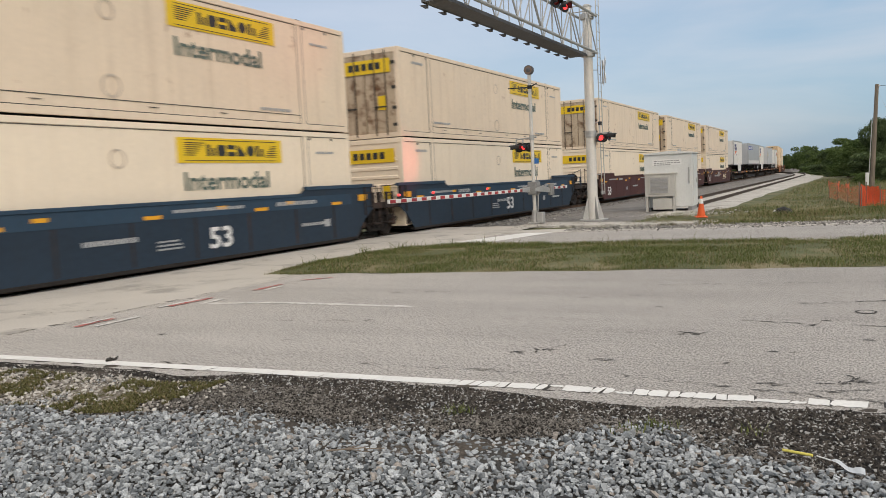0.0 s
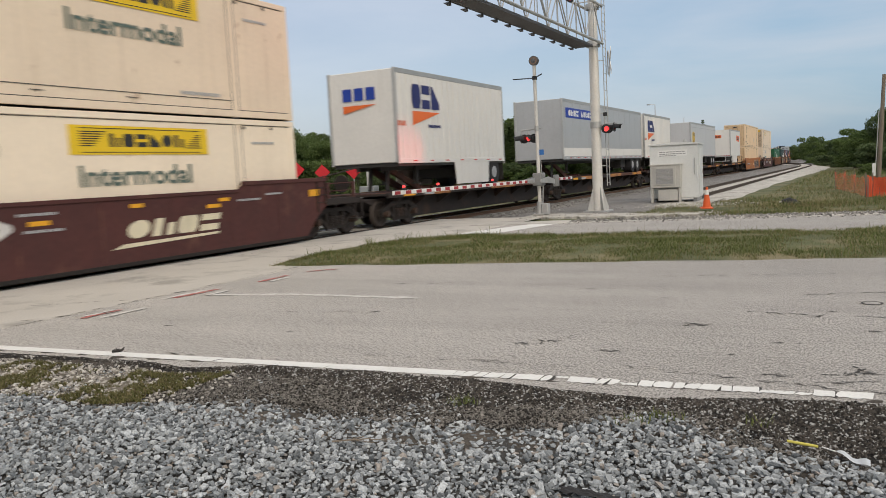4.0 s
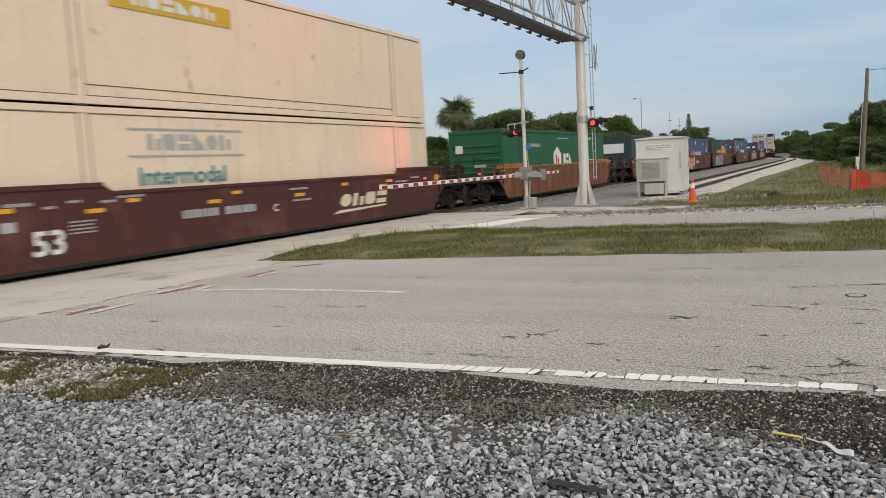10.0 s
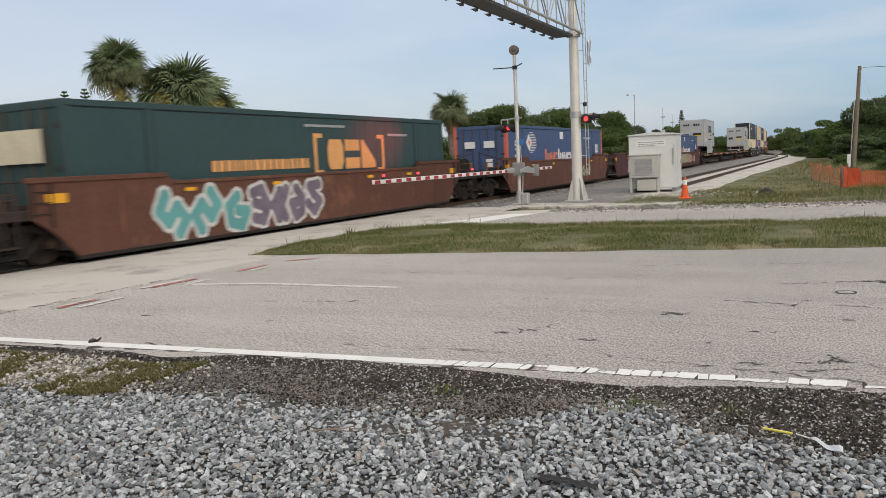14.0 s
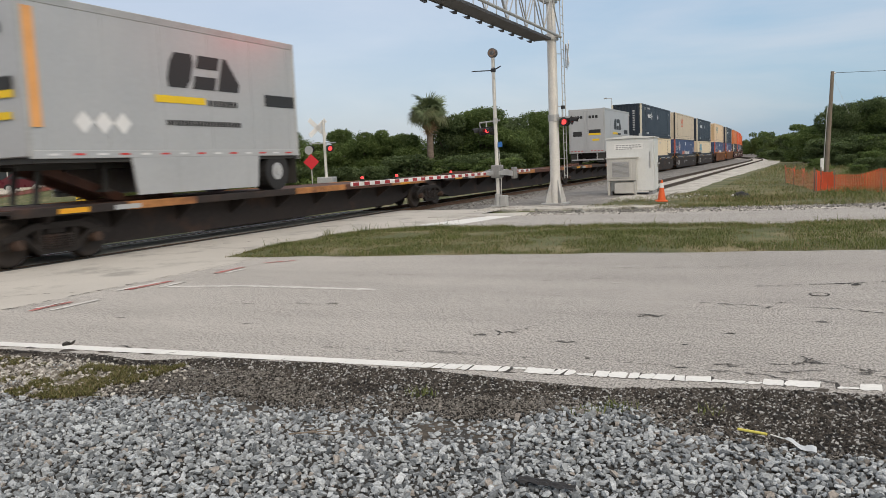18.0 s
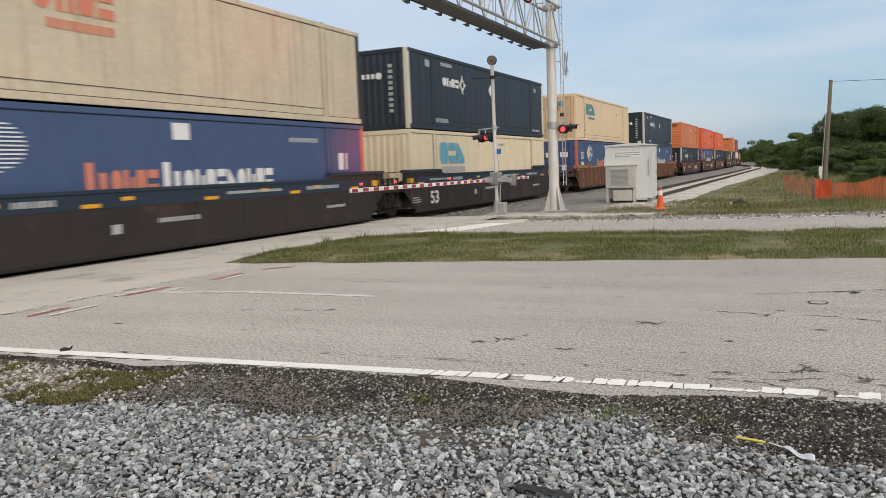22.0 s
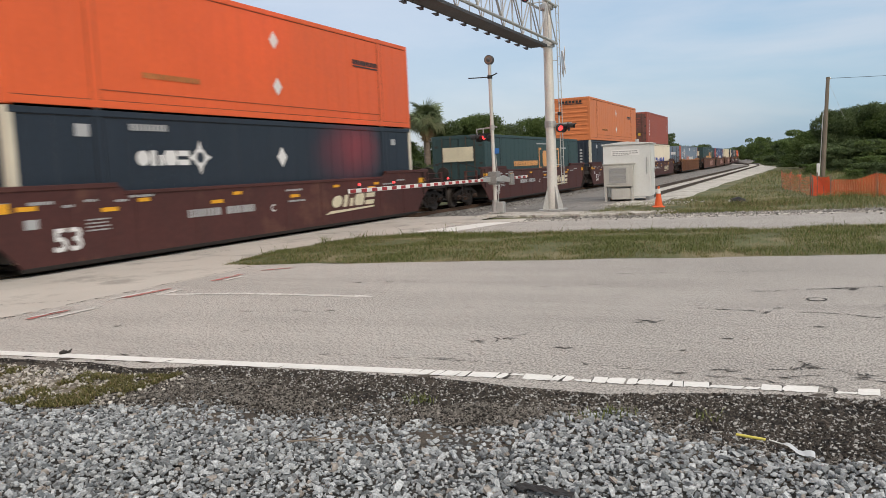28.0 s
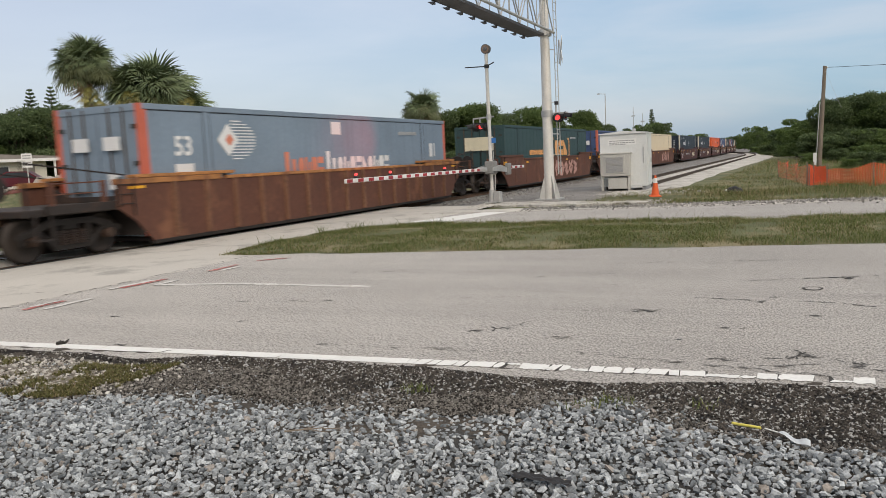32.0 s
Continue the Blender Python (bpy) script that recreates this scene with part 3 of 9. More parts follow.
quad_patch(b, [(-9.4, 18.6), (-8.3, 18.4), (-7.6, 21.9), (-8.4, 21.9)], 0.0045)
part("stop_line", b, M_PAINT, road_far, "worn white stop line")


def crack(name, pts, w, parent, spread=0.0):
    """A ragged crack: short tar-dark slivers strung along a wandering path, with side branches when it spreads."""
    b = Build()
    r = random.Random(int(abs(pts[0][0] * 100 + pts[0][1] * 37)))
    for (xa, ya), (xb, yb) in zip(pts, pts[1:]):
        ln = math.hypot(xb - xa, yb - ya)
        ang = math.atan2(yb - ya, xb - xa)
        for _ in range(max(3, int(ln / 0.045 * (1 + 14 * spread)))):
            f = r.random()
            x, y = xa + (xb - xa) * f, ya + (yb - ya) * f
            y += 0.05 * noise.noise((x * 3, y * 3, 1)) + r.gauss(0, spread + 0.004)
            x += r.gauss(0, spread)
            if noise.noise((x * 5, y * 5, 6)) < -0.12:
                continue
            a = ang + r.gauss(0, 0.25 + 4 * spread)
            l_, t = r.uniform(0.02, 0.07), 1.5 * w * r.uniform(0.35, 1.0)
            dx, dy = math.cos(a) * l_, math.sin(a) * l_
            nx, ny = -math.sin(a) * t, math.cos(a) * t
            quad_patch(b, [(x - dx, y - dy), (x - 0.2 * dx + nx, y - 0.2 * dy + ny), (x + dx, y + dy), (x + 0.3 * dx - nx * 0.7, y + 0.3 * dy - ny * 0.7)], 0.0048 + 0.0002 * r.random())
    if b.f:
        part(name, b, M_TAR, parent)


for pts, w, sp in ([[(-2.87, 6.59), (-2.63, 6.82), (-2.41, 7.02)], 0.012, 0.045],
                   [[(-1.98, 6.62), (-1.86, 6.66)], 0.012, 0.03],
                   [[(-1.98, 7.72), (-1.86, 7.9)], 0.012, 0.035],
                   [[(-1.72, 7.78), (-1.43, 7.9), (-1.2, 7.92)], 0.014, 0.035],
                   [[(-0.9, 6.68), (-0.72, 6.82)], 0.012, 0.04],
                   [[(-1.48, 8.68), (-0.92, 8.73), (-0.3, 8.56)], 0.009, 0.006],
                   [[(-0.36, 8.5), (-0.22, 8.9)], 0.013, 0.03],
                   [[(-0.08, 8.61), (0.27, 8.64), (0.65, 8.48), (1.4, 8.4)], 0.013, 0.006]):
    crack("crack", pts, w, road_near, sp)
for pts, w, sp in ([[(0.36, 10.2), (0.6, 10.26)], 0.03, 0.04],
                   [[(0.12, 7.95), (0.22, 7.98)], 0.015, 0.02],
                   [[(-0.6, 6.1), (-0.22, 6.24), (0.02, 6.37), (0.2, 6.35), (0.5, 6.2)], 0.008, 0.02],
                   [[(0.0, 6.3), (0.06, 6.6)], 0.011, 0.03],
                   [[(-0.3, 6.0), (0.15, 6.17), (0.7, 6.1)], 0.008, 0.015],
                   [[(-2.05, 9.4), (-1.9, 9.42)], 0.014, 0.02],
                   [[(-0.62, 7.22), (-0.48, 7.27)], 0.012, 0.02],
                   [[(-5.52, 6.58), (-5.36, 6.62)], 0.014, 0.02]):
    crack("crack", pts, w, road_near, sp)
for pts, w, sp in ([[(-5.2, 7.85), (-5.05, 7.88)], 0.012, 0.02],
                   [[(-5.9, 5.4), (-5.5, 5.44)], 0.01, 0.015],
                   [[(-7.2, 6.5), (-7.06, 6.54)], 0.012, 0.015],
                   [[(-5.0, 10.1), (-4.85, 10.13)], 0.016, 0.02],
                   [[(-5.22, 5.28), (-5.15, 5.42), (-5.28, 5.5), (-5.05, 5.52)], 0.006, 0.004],
                   [[(-3.2, 9.9), (-2.2, 10.3)], 0.01, 0.01],
                   [[(-6.5, 9.9), (-5.2, 10.2)], 0.01, 0.015],
                   [[(0.9, 6.9), (0.7, 6.4), (1.0, 6.0)], 0.01, 0.03]):
    crack("crack", pts, w, road_near, sp)
for pts, w, sp in ([[(-4.4, 7.0), (-4.2, 7.1)], 0.008, 0.02],
                   [[(-3.6, 8.3), (-2.9, 8.45)], 0.006, 0.01],
                   [[(-6.4, 7.6), (-5.3, 7.75)], 0.006, 0.01],
                   [[(-4.0, 5.9), (-2.0, 6.0)], 0.005, 0.02],
                   [[(-1.6, 6.1), (0.2, 5.85)], 0.006, 0.02],
                   [[(-2.6, 11.2), (0.5, 11.9)], 0.008, 0.02],
                   [[(-0.5, 9.9), (1.2, 10.6)], 0.008, 0.02]):
    crack("crack", pts, w, road_near, sp)
for pts, w, sp in ([[(-9.16, 5.0), (-9.2, 9.0), (-9.3, 14)], 0.010, 0.01], [[(-10.6, 7.2), (-9.4, 7.9)], 0.008, 0.01], [[(-12.8, 13.2), (-10.2, 16.2)], 0.01, 0.01], [[(-9.6, 6.0), (-9.1, 6.8)], 0.010, 0.02], [[(-9.3, 8.3), (-9.0, 9.2)], 0.010, 0.02]):
    crack("crack", pts, w, apron, sp)
cover = part("manhole_cover", Build().tube((0.14, 9.43, -0.05), (0.14, 9.43, 0.005), 0.085, n=24), M_ROAD, road_near, "round cover set in the road")
b = Build()
b.sheet([[(0.14 + r_ * math.cos(k * math.pi / 14), 9.43 + r_ * math.sin(k * math.pi / 14), 0.007) for k in range(29)] for r_ in (0.085, 0.108)])
part("cover_rim", b, M_TAR, cover)
b = Build()
for i in range(30):
    a, r = rnd.uniform(0, 6.3), rnd.uniform(0, 0.05)
    px_, py_ = -6.52 + r * math.cos(a), 5.31 + r * math.sin(a)
    b.tube((px_, py_, 0.0), (px_ + rnd.uniform(-0.05, 0.05), py_ + rnd.uniform(-0.04, 0.04), rnd.uniform(0.012, 0.035)), 0.012, 0.006, n=4)
solid("weed_tuft", b, M_TAR, "small dark tuft of dead weed on the road edge", "weed")


# ---- track, crossing panels, ballast ----
def strip(s0, s1, st, offs, name, material, label, category, rough=0.0):
    k = max(1, round((s1 - s0) / st))
    rows = []
    for i in range(k + 1):
        s = s0 + (s1 - s0) * i / k
        r = []
        for o, z in offs:
            x, y, _ = on_line(s, o)
            r.append((x, y, z + rough * noise.noise((x, y, 3))))
        rows.append(r)
    return solid(name, Build().sheet(rows), material, label, category, kind="structure", smooth=True)


strip(24.8, 420, 2.0, [(-5, -0.32), (-3.2, -0.28), (-1.9, -0.13), (0, -0.14), (1.9, -0.13), (3.0, -0.10), (4.6, 0.0), (6.2, 0.02), (7.5, 0.0), (8.3, -0.14)], "ballast", M_BALLAST_BED, "grey stone ballast under and beside the track", "ballast", 0.04)
strip(-160, -8, 4.0, [(-5, -0.32), (-3.2, -0.28), (-1.9, -0.13), (0, -0.14), (1.9, -0.13), (3.2, -0.28), (5, -0.32)], "ballast_south", M_BALLAST_BED, "grey stone ballast under the track", "ballast", 0.04)


def siding_off(s):
    """How far the siding's middle lies beside the main line: level with the hut, then closing in on it round the bend."""
    return 7.66 - 7.66 * step(124, 224, s)


def path_rows():
    """The pale shoulder that carries the siding: widest before the bend, tapering off behind it."""
    rows = []
    for i in range(60):
        s = 31 + 2.65 * i
        mid = siding_off(s)
        right = max(mid + 1.6, 9.95 + 1.5 * step(38, 112, s) - 4.2 * step(112, 140, s)) + 0.18 * noise.noise((s * 0.35, 4, 4))
        left = mid - 1.05
        rows.append([(*on_line(s, left + (right - left) * f)[:2], z + 0.025 * noise.noise((s, f * 9, 3)) - 0.2 * (1 - step(31, 35.5, s))) for f, z in ((-0.12, -0.16), (0.0, 0.012), (0.2, 0.03), (0.45, 0.035), (0.7, 0.03), (0.9, 0.0), (1.06, -0.16))])
    return rows


solid("limerock_path", Build().sheet(path_rows()), M_SAND, "pale crushed limerock shoulder under and beside the siding", "path", kind="structure", smooth=True)

RAIL = [(-0.075, -0.17), (0.075, -0.17), (0.07, -0.155), (0.012, -0.135), (0.010, -0.045), (0.036, -0.03), (0.036, -0.004), (0.03, 0.0), (-0.03, 0.0), (-0.036, -0.004), (-0.036, -0.03), (-0.010, -0.045), (-0.012, -0.135), (-0.07, -0.155)]


def rail(name, off, s0, s1, lift, label, category="rail", group=""):
    k = max(1, round((s1 - s0) / 6))
    b = Build()
    rows = []
    for i in range(k + 1):
        s = s0 + (s1 - s0) * i / k
        o = off(s) if callable(off) else off
        rows.append([(*on_line(s, o + p[0])[:2], p[1] + lift) for p in RAIL + RAIL[:1]])
    b.sheet(rows)
    top = Build()
    top.sheet([[(*on_line(s0 + (s1 - s0) * i / k, (off(s0 + (s1 - s0) * i / k) if callable(off) else off) + o)[:2], lift + 0.0015) for o in (-0.026, 0.026)] for i in range(k + 1)])
    ob = solid(name, b, M_RUST if lift < 0.05 else M_TIE, label, category, group)
    part("rail_head", top, M_RAILTOP if lift < 0.05 else M_TIE, ob)
    return ob


for o in (-0.755, 0.755):
    rail("running_rail", o, -160, 420, 0.0, "steel running rail with a polished head", group="running rails")
for o in (-0.74, 0.74):
    rail("siding_rail", lambda s, o=o: siding_off(s) + o, 33.5, 222, 0.185, "dark rusty rail of the siding on pale limerock", group="siding rails")

tie = Build().box(-1.3, 1.3, -0.11, 0.11, -0.36, -0.16, 0.012).mesh("tie", M_TIE)
bed = thing("sleepers", "rows of dark timber sleepers under the rails", "sleepers")
for i in range(150):
    s = 25.6 + i * 0.52
    ob = new("tie", tie)
    x, y, a = on_line(s)
    ob.matrix_basis = pose(x, y, rnd.uniform(-0.01, 0.01), 0, 0, a + rnd.uniform(-0.6, 0.6))
    ob.parent = bed

# crossing panels between and outside the rails
cross = thing("crossing_panels", "dark rubber and concrete panels of the level crossing", "crossing")
tagged(cross, kind="structure")
for i in range(14):
    y0 = -9 + i * 2.44
    for xa, xb, m, nm in ((-13.44, -13.13, M_RUBBER, "edge_panel"), (-14.88, -13.60, M_CONCRETE, "centre_panel"), (-15.44, -15.04, M_RUBBER, "edge_panel")):
        part(nm, Build().box(xa, xb, y0 + 0.01, y0 + 2.43, -0.2, rnd.uniform(-0.014, -0.004), 0.008), m, cross)

# loose stone: track ballast seen close by
ICO_V = [(-0.526, 0, 0.851), (0.526, 0, 0.851), (-0.526, 0, -0.851), (0.526, 0, -0.851), (0, 0.851, 0.526), (0, 0.851, -0.526), (0, -0.851, 0.526), (0, -0.851, -0.526), (0.851, 0.526, 0), (-0.851, 0.526, 0), (0.851, -0.526, 0), (-0.851, -0.526, 0)]
ICO_F = [(0, 1, 4), (0, 4, 9), (9, 4, 5), (4, 8, 5), (4, 1, 8), (8, 1, 10), (8, 10, 3), (5, 8, 3), (5, 3, 2), (2, 3, 7), (7, 3, 10), (7, 10, 6), (7, 6, 11), (11, 6, 0), (0, 6, 1), (6, 10, 1), (9, 11, 0), (9, 2, 11), (9, 5, 2), (7, 11, 2)]


CUBE_V = [(-0.62, -0.62, -0.55), (0.62, -0.62, -0.55), (0.62, 0.62, -0.55), (-0.62, 0.62, -0.55), (-0.62, -0.62, 0.55), (0.62, -0.62, 0.55), (0.62, 0.62, 0.55), (-0.62, 0.62, 0.55)]
CUBE_F = [(0, 2, 1), (0, 3, 2), (4, 5, 6), (4, 6, 7), (0, 1, 5), (0, 5, 4), (1, 2, 6), (1, 6, 5), (2, 3, 7), (2, 7, 6), (3, 0, 4), (3, 4, 7)]
OCT_V = [(1, 0, 0), (-1, 0, 0), (0, 1, 0), (0, -1, 0), (0, 0, 1), (0, 0, -1)]
OCT_F = [(0, 2, 4), (2, 1, 4), (1, 3, 4), (3, 0, 4), (2, 0, 5), (1, 2, 5), (3, 1, 5), (0, 3, 5)]


def stones(name, places, material, label, category, seed, shape_v=ICO_V, shape_f=ICO_F):
    """Angular stones at (x, y, z, size), joined into one mesh."""
    rg = np.random.RandomState(seed)
    n = len(places)
    p = np.array(places)
    base = np.array(shape_v)
    c = len(base)
    v = base[None] * rg.uniform(0.55, 1.32, (n, c, 1))
    v = v * rg.uniform((0.55, 0.70, 0.42), (1.05, 1.45, 0.90), (n, 3))[:, None]
    a, t = rg.uniform(0, 6.283, n), rg.uniform(-0.7, 0.7, n)
    ca, sa, ct, st_ = np.cos(a), np.sin(a), np.cos(t), np.sin(t)
    y2 = v[..., 1] * ct[:, None] - v[..., 2] * st_[:, None]
    z2 = v[..., 1] * st_[:, None] + v[..., 2] * ct[:, None]
    x3 = v[..., 0] * ca[:, None] - y2 * sa[:, None]
    y3 = v[..., 0] * sa[:, None] + y2 * ca[:, None]
    out = np.stack([x3, y3, z2], -1) * p[:, 3][:, None, None] + p[:, None, :3]
    f = (np.array(shape_f)[None] + c * np.arange(n)[:, None, None]).reshape(-1, 3)
    me = bpy.data.meshes.new(name)
    me.vertices.add(n * c)
    me.vertices.foreach_set("co", out.reshape(-1))
    me.loops.add(len(f) * 3)
    me.loops.foreach_set("vertex_index", f.reshape(-1))
    me.polygons.add(len(f))
    me.polygons.foreach_set("loop_start", np.arange(len(f)) * 3)
    me.polygons.foreach_set("use_smooth", np.zeros(len(f), dtype=bool))
    me.update(calc_edges=True)
    me.materials.append(material)
    return tagged(new(name, me), label, category, kind="stuff")


places, crumbs, soil_ = [], [], []
yy = 2.3
while yy < 5.3:
    # the bed is laid out over the wedge of ground before the viewer
    x0, x1 = -1.75 * yy - 0.2, 0.13 * yy + 0.35
    xx = x0
    while xx < x1:
        px_, py_ = xx + rnd.uniform(-0.016, 0.016), yy + rnd.uniform(-0.016, 0.016)
        xx += 0.030
        edge = gravel_edge(px_)
        thin = step(edge - 0.14, edge + 0.10, py_)
        reach = 0.62 + 0.30 * step(edge, edge + 0.45, py_) - 0.38 * max(0, noise.noise((px_ * 2.6, py_ * 3.4, 5)))
        if rnd.random() < thin * reach or py_ > asphalt_edge(px_) - 0.04:
            continue
        size = rnd.choice((0.011, 0.015, 0.018, 0.020, 0.023, 0.028)) * rnd.uniform(0.8, 1.15) * (0.72 if thin > 0.5 else 1)
        places.append((px_, py_, -0.028 + 0.022 * noise.noise((px_ * 1.3, py_ * 1.3, 0)) + rnd.uniform(-0.006, 0.016) * (0.3 if thin > 0.5 else 1), size))
    yy += 0.030
# behind and beside that wedge the bed goes on, more thinly laid
yy = -2.6
while yy < 5.2:
    xx = -9.4
    while xx < 4.2:
        px_, py_ = xx + rnd.uniform(-0.03, 0.03), yy + rnd.uniform(-0.03, 0.03)
        xx += 0.056
        inside = 2.3 < py_ and -1.75 * py_ - 0.2 < px_ < 0.13 * py_ + 0.35
        if inside or py_ > gravel_edge(px_) + rnd.uniform(-0.1, 0.05) or rnd.random() < step(0, 1.6, max(-1.0 - py_, px_ - 2.6, -7.8 - px_)):
            continue
        places.append((px_, py_, -0.02 + rnd.uniform(-0.008, 0.012), rnd.choice((0.018, 0.023, 0.028, 0.034))))
    yy += 0.056
rnd.shuffle(places)
cut = int(0.6 * len(places))
stones("gravel", places[:cut], M_STONE, "loose grey crushed granite gravel beside the road", "gravel", 11, CUBE_V, CUBE_F)
stones("gravel", places[cut:], M_STONE, "loose grey crushed granite gravel beside the road", "gravel", 16)
for _ in range(115000):
    px_ = rnd.uniform(-7.6, 1.1)
    lo, hi = gravel_edge(px_) - 0.1, asphalt_edge(px_) + 0.03
    f = rnd.random()
    py_ = lo + (hi - lo) * f
    if noise.noise((px_ * 2.5, py_ * 4, 9)) + 0.3 * noise.noise((px_ * 9, py_ * 9, 2)) < -0.1 and rnd.random() < 0.6 or rnd.random() < 0.6 * (1 - step(-5.7, -4.3, px_ + 0.5 * noise.noise((px_ * 2, py_ * 2, 8)))):
        continue
    reach = asphalt_edge(px_) - black_reach(px_) + 0.10 * noise.noise((px_ * 3, py_ * 4, 4))
    top_ = step(reach - 0.12, reach + 0.06, py_) * (0.35 + 0.65 * step(-5.8, -4.6, px_))
    w_ = black_reach(px_) + 0.05
    u = (py_ - asphalt_edge(px_) - 0.05 + w_) / w_
    lie = 0.008 - 0.030 * (1 - min(u, 1)) ** 1.5 if u > 0 else -0.018
    (crumbs if rnd.random() < top_ else soil_).append((px_, py_, lie, rnd.choice((0.004, 0.006, 0.008, 0.011, 0.014)) * rnd.uniform(0.7, 1.3)))
stones("soil_grit", soil_, M_GRIT_BROWN, "brown and grey grit over the soil", "grit", 14, OCT_V, OCT_F)
stones("grit", crumbs, M_GRIT, "dark asphalt crumbs and grit on the soil", "grit", 12, OCT_V, OCT_F)
places = []
for _ in range(9000):
    s = 25 + 40 * rnd.random() ** 1.6
    o = rnd.uniform(1.35, 6.6)
    x, y, _a = on_line(s, o)
    places.append((x, y, -0.13 + 0.1 * step(3, 6.5, o) + rnd.uniform(0, 0.03), rnd.uniform(0.025, 0.05)))
for _ in range(6500):
    x = rnd.uniform(-7.5, 9)
    places.append((x, verge(x) + 0.75 + 0.40 * rnd.gauss(0, 1), rnd.uniform(-0.01, 0.03), rnd.uniform(0.012, 0.036)))
stones("verge_stones", places, M_STONE_BED, "grey ballast stones beside the track and along the verge", "gravel", 13)
places = []
for _ in range(900):
    x = rnd.uniform(-9.8, -3.6)
    places.append((x, rnd.gauss(25.0, 0.5) - 0.12 * (x + 9) * 0.3, rnd.uniform(0.0, 0.03), rnd.uniform(0.012, 0.032)))
for _ in range(1500):
    x = rnd.uniform(-4, 9)
    places.append((x, verge(x) + 0.7 + 0.35 * rnd.gauss(0, 1), rnd.uniform(-0.0, 0.03), rnd.uniform(0.012, 0.034)))
for _ in range(1500):
    places.append((rnd.gauss(-6.6, 1.1), rnd.gauss(30.8, 0.9), rnd.uniform(-0.05, 0.0), rnd.uniform(0.015, 0.045)))
for _ in range(3200):
    x = -7.6 + 2.9 * rnd.random() ** 1.5 + rnd.gauss(0, 0.15)
    lo, hi = gravel_edge(x) - 0.05, asphalt_edge(x) - 0.1
    places.append((x, rnd.uniform(lo, hi), rnd.uniform(-0.018, -0.004), rnd.choice((0.004, 0.006, 0.009, 0.014, 0.02))))
stones("pad_stones", places, M_STONE_PALE, "pale broken limerock on the bare ground", "gravel", 15)
ragged_strip("hut_pad", lambda x: 29.6 + 0.4 * noise.noise((x * 1.3, 2, 3)), lambda x: 34.6, -8.0, -4.9, 0.15, 0.0, M_SAND, "pale sandy pad in front of the equipment hut", "pad", rag=0.3, thick=0.12)
ragged_strip("kerb_verge", verge, lambda x: verge(x) + 1.3 + 0.3 * noise.noise((x * 0.6, 3, 3)), -10.3, 30, 0.4, 0.012, M_SAND, "pale crushed stone strip along the road verge", "verge", thick=0.1)


# ---- crossing signals on the near side ----
def lamp_head(parent, at, facing, lit, r=0.15):
    """A round flasher: backboard, housing, lens and hood, facing along a direction in the ground plane."""
    a = math.atan2(facing[1], facing[0])
    m = Matrix.Translation(at) @ Matrix.Rotation(a, 4, "Z")
    disc = part("backboard", Build().tube((-0.02, 0, 0), (0.0, 0, 0), r * 1.55, n=24), M_BLACK, parent)
    disc.matrix_basis = m
    part("housing", Build().tube((-0.16, 0, 0), (-0.02, 0, 0), r * 0.75, r, n=18), M_BLACK, disc)
    part("lens", Build().tube((0.0, 0, 0), (0.025, 0, 0), r * 0.93, r * 0.8, n=20), M_LENS_ON if lit else M_LENS_OFF, disc, "glowing red lens" if lit else "dark red lens")
    b = Build()
    for i in range(13):
        t0 = math.pi * (-0.12 + 1.24 * i / 12)
        b.add([(0, r * math.cos(t0), r * math.sin(t0)), (0.30 - 0.12 * abs(math.cos(t0)), r * math.cos(t0), r * math.sin(t0) - 0.02),
               (0, (r + 0.008) * math.cos(t0), (r + 0.008) * math.sin(t0)), (0.30 - 0.12 * abs(math.cos(t0)), (r + 0.008) * math.cos(t0), (r + 0.008) * math.sin(t0) - 0.02)], [])
    b.f = [q for i in range(12) for q in ((4 * i, 4 * i + 1, 4 * i + 5, 4 * i + 4), (4 * i + 2, 4 * i + 6, 4 * i + 7, 4 * i + 3), (4 * i + 1, 4 * i + 3, 4 * i + 7, 4 * i + 5))]
    part("hood", b, M_BLACK, disc)
    return disc


M_GATERED = mat("worn_dark_red_sheet", (0.33, 0.03, 0.035), 0.5, var=0.25, scale=3)


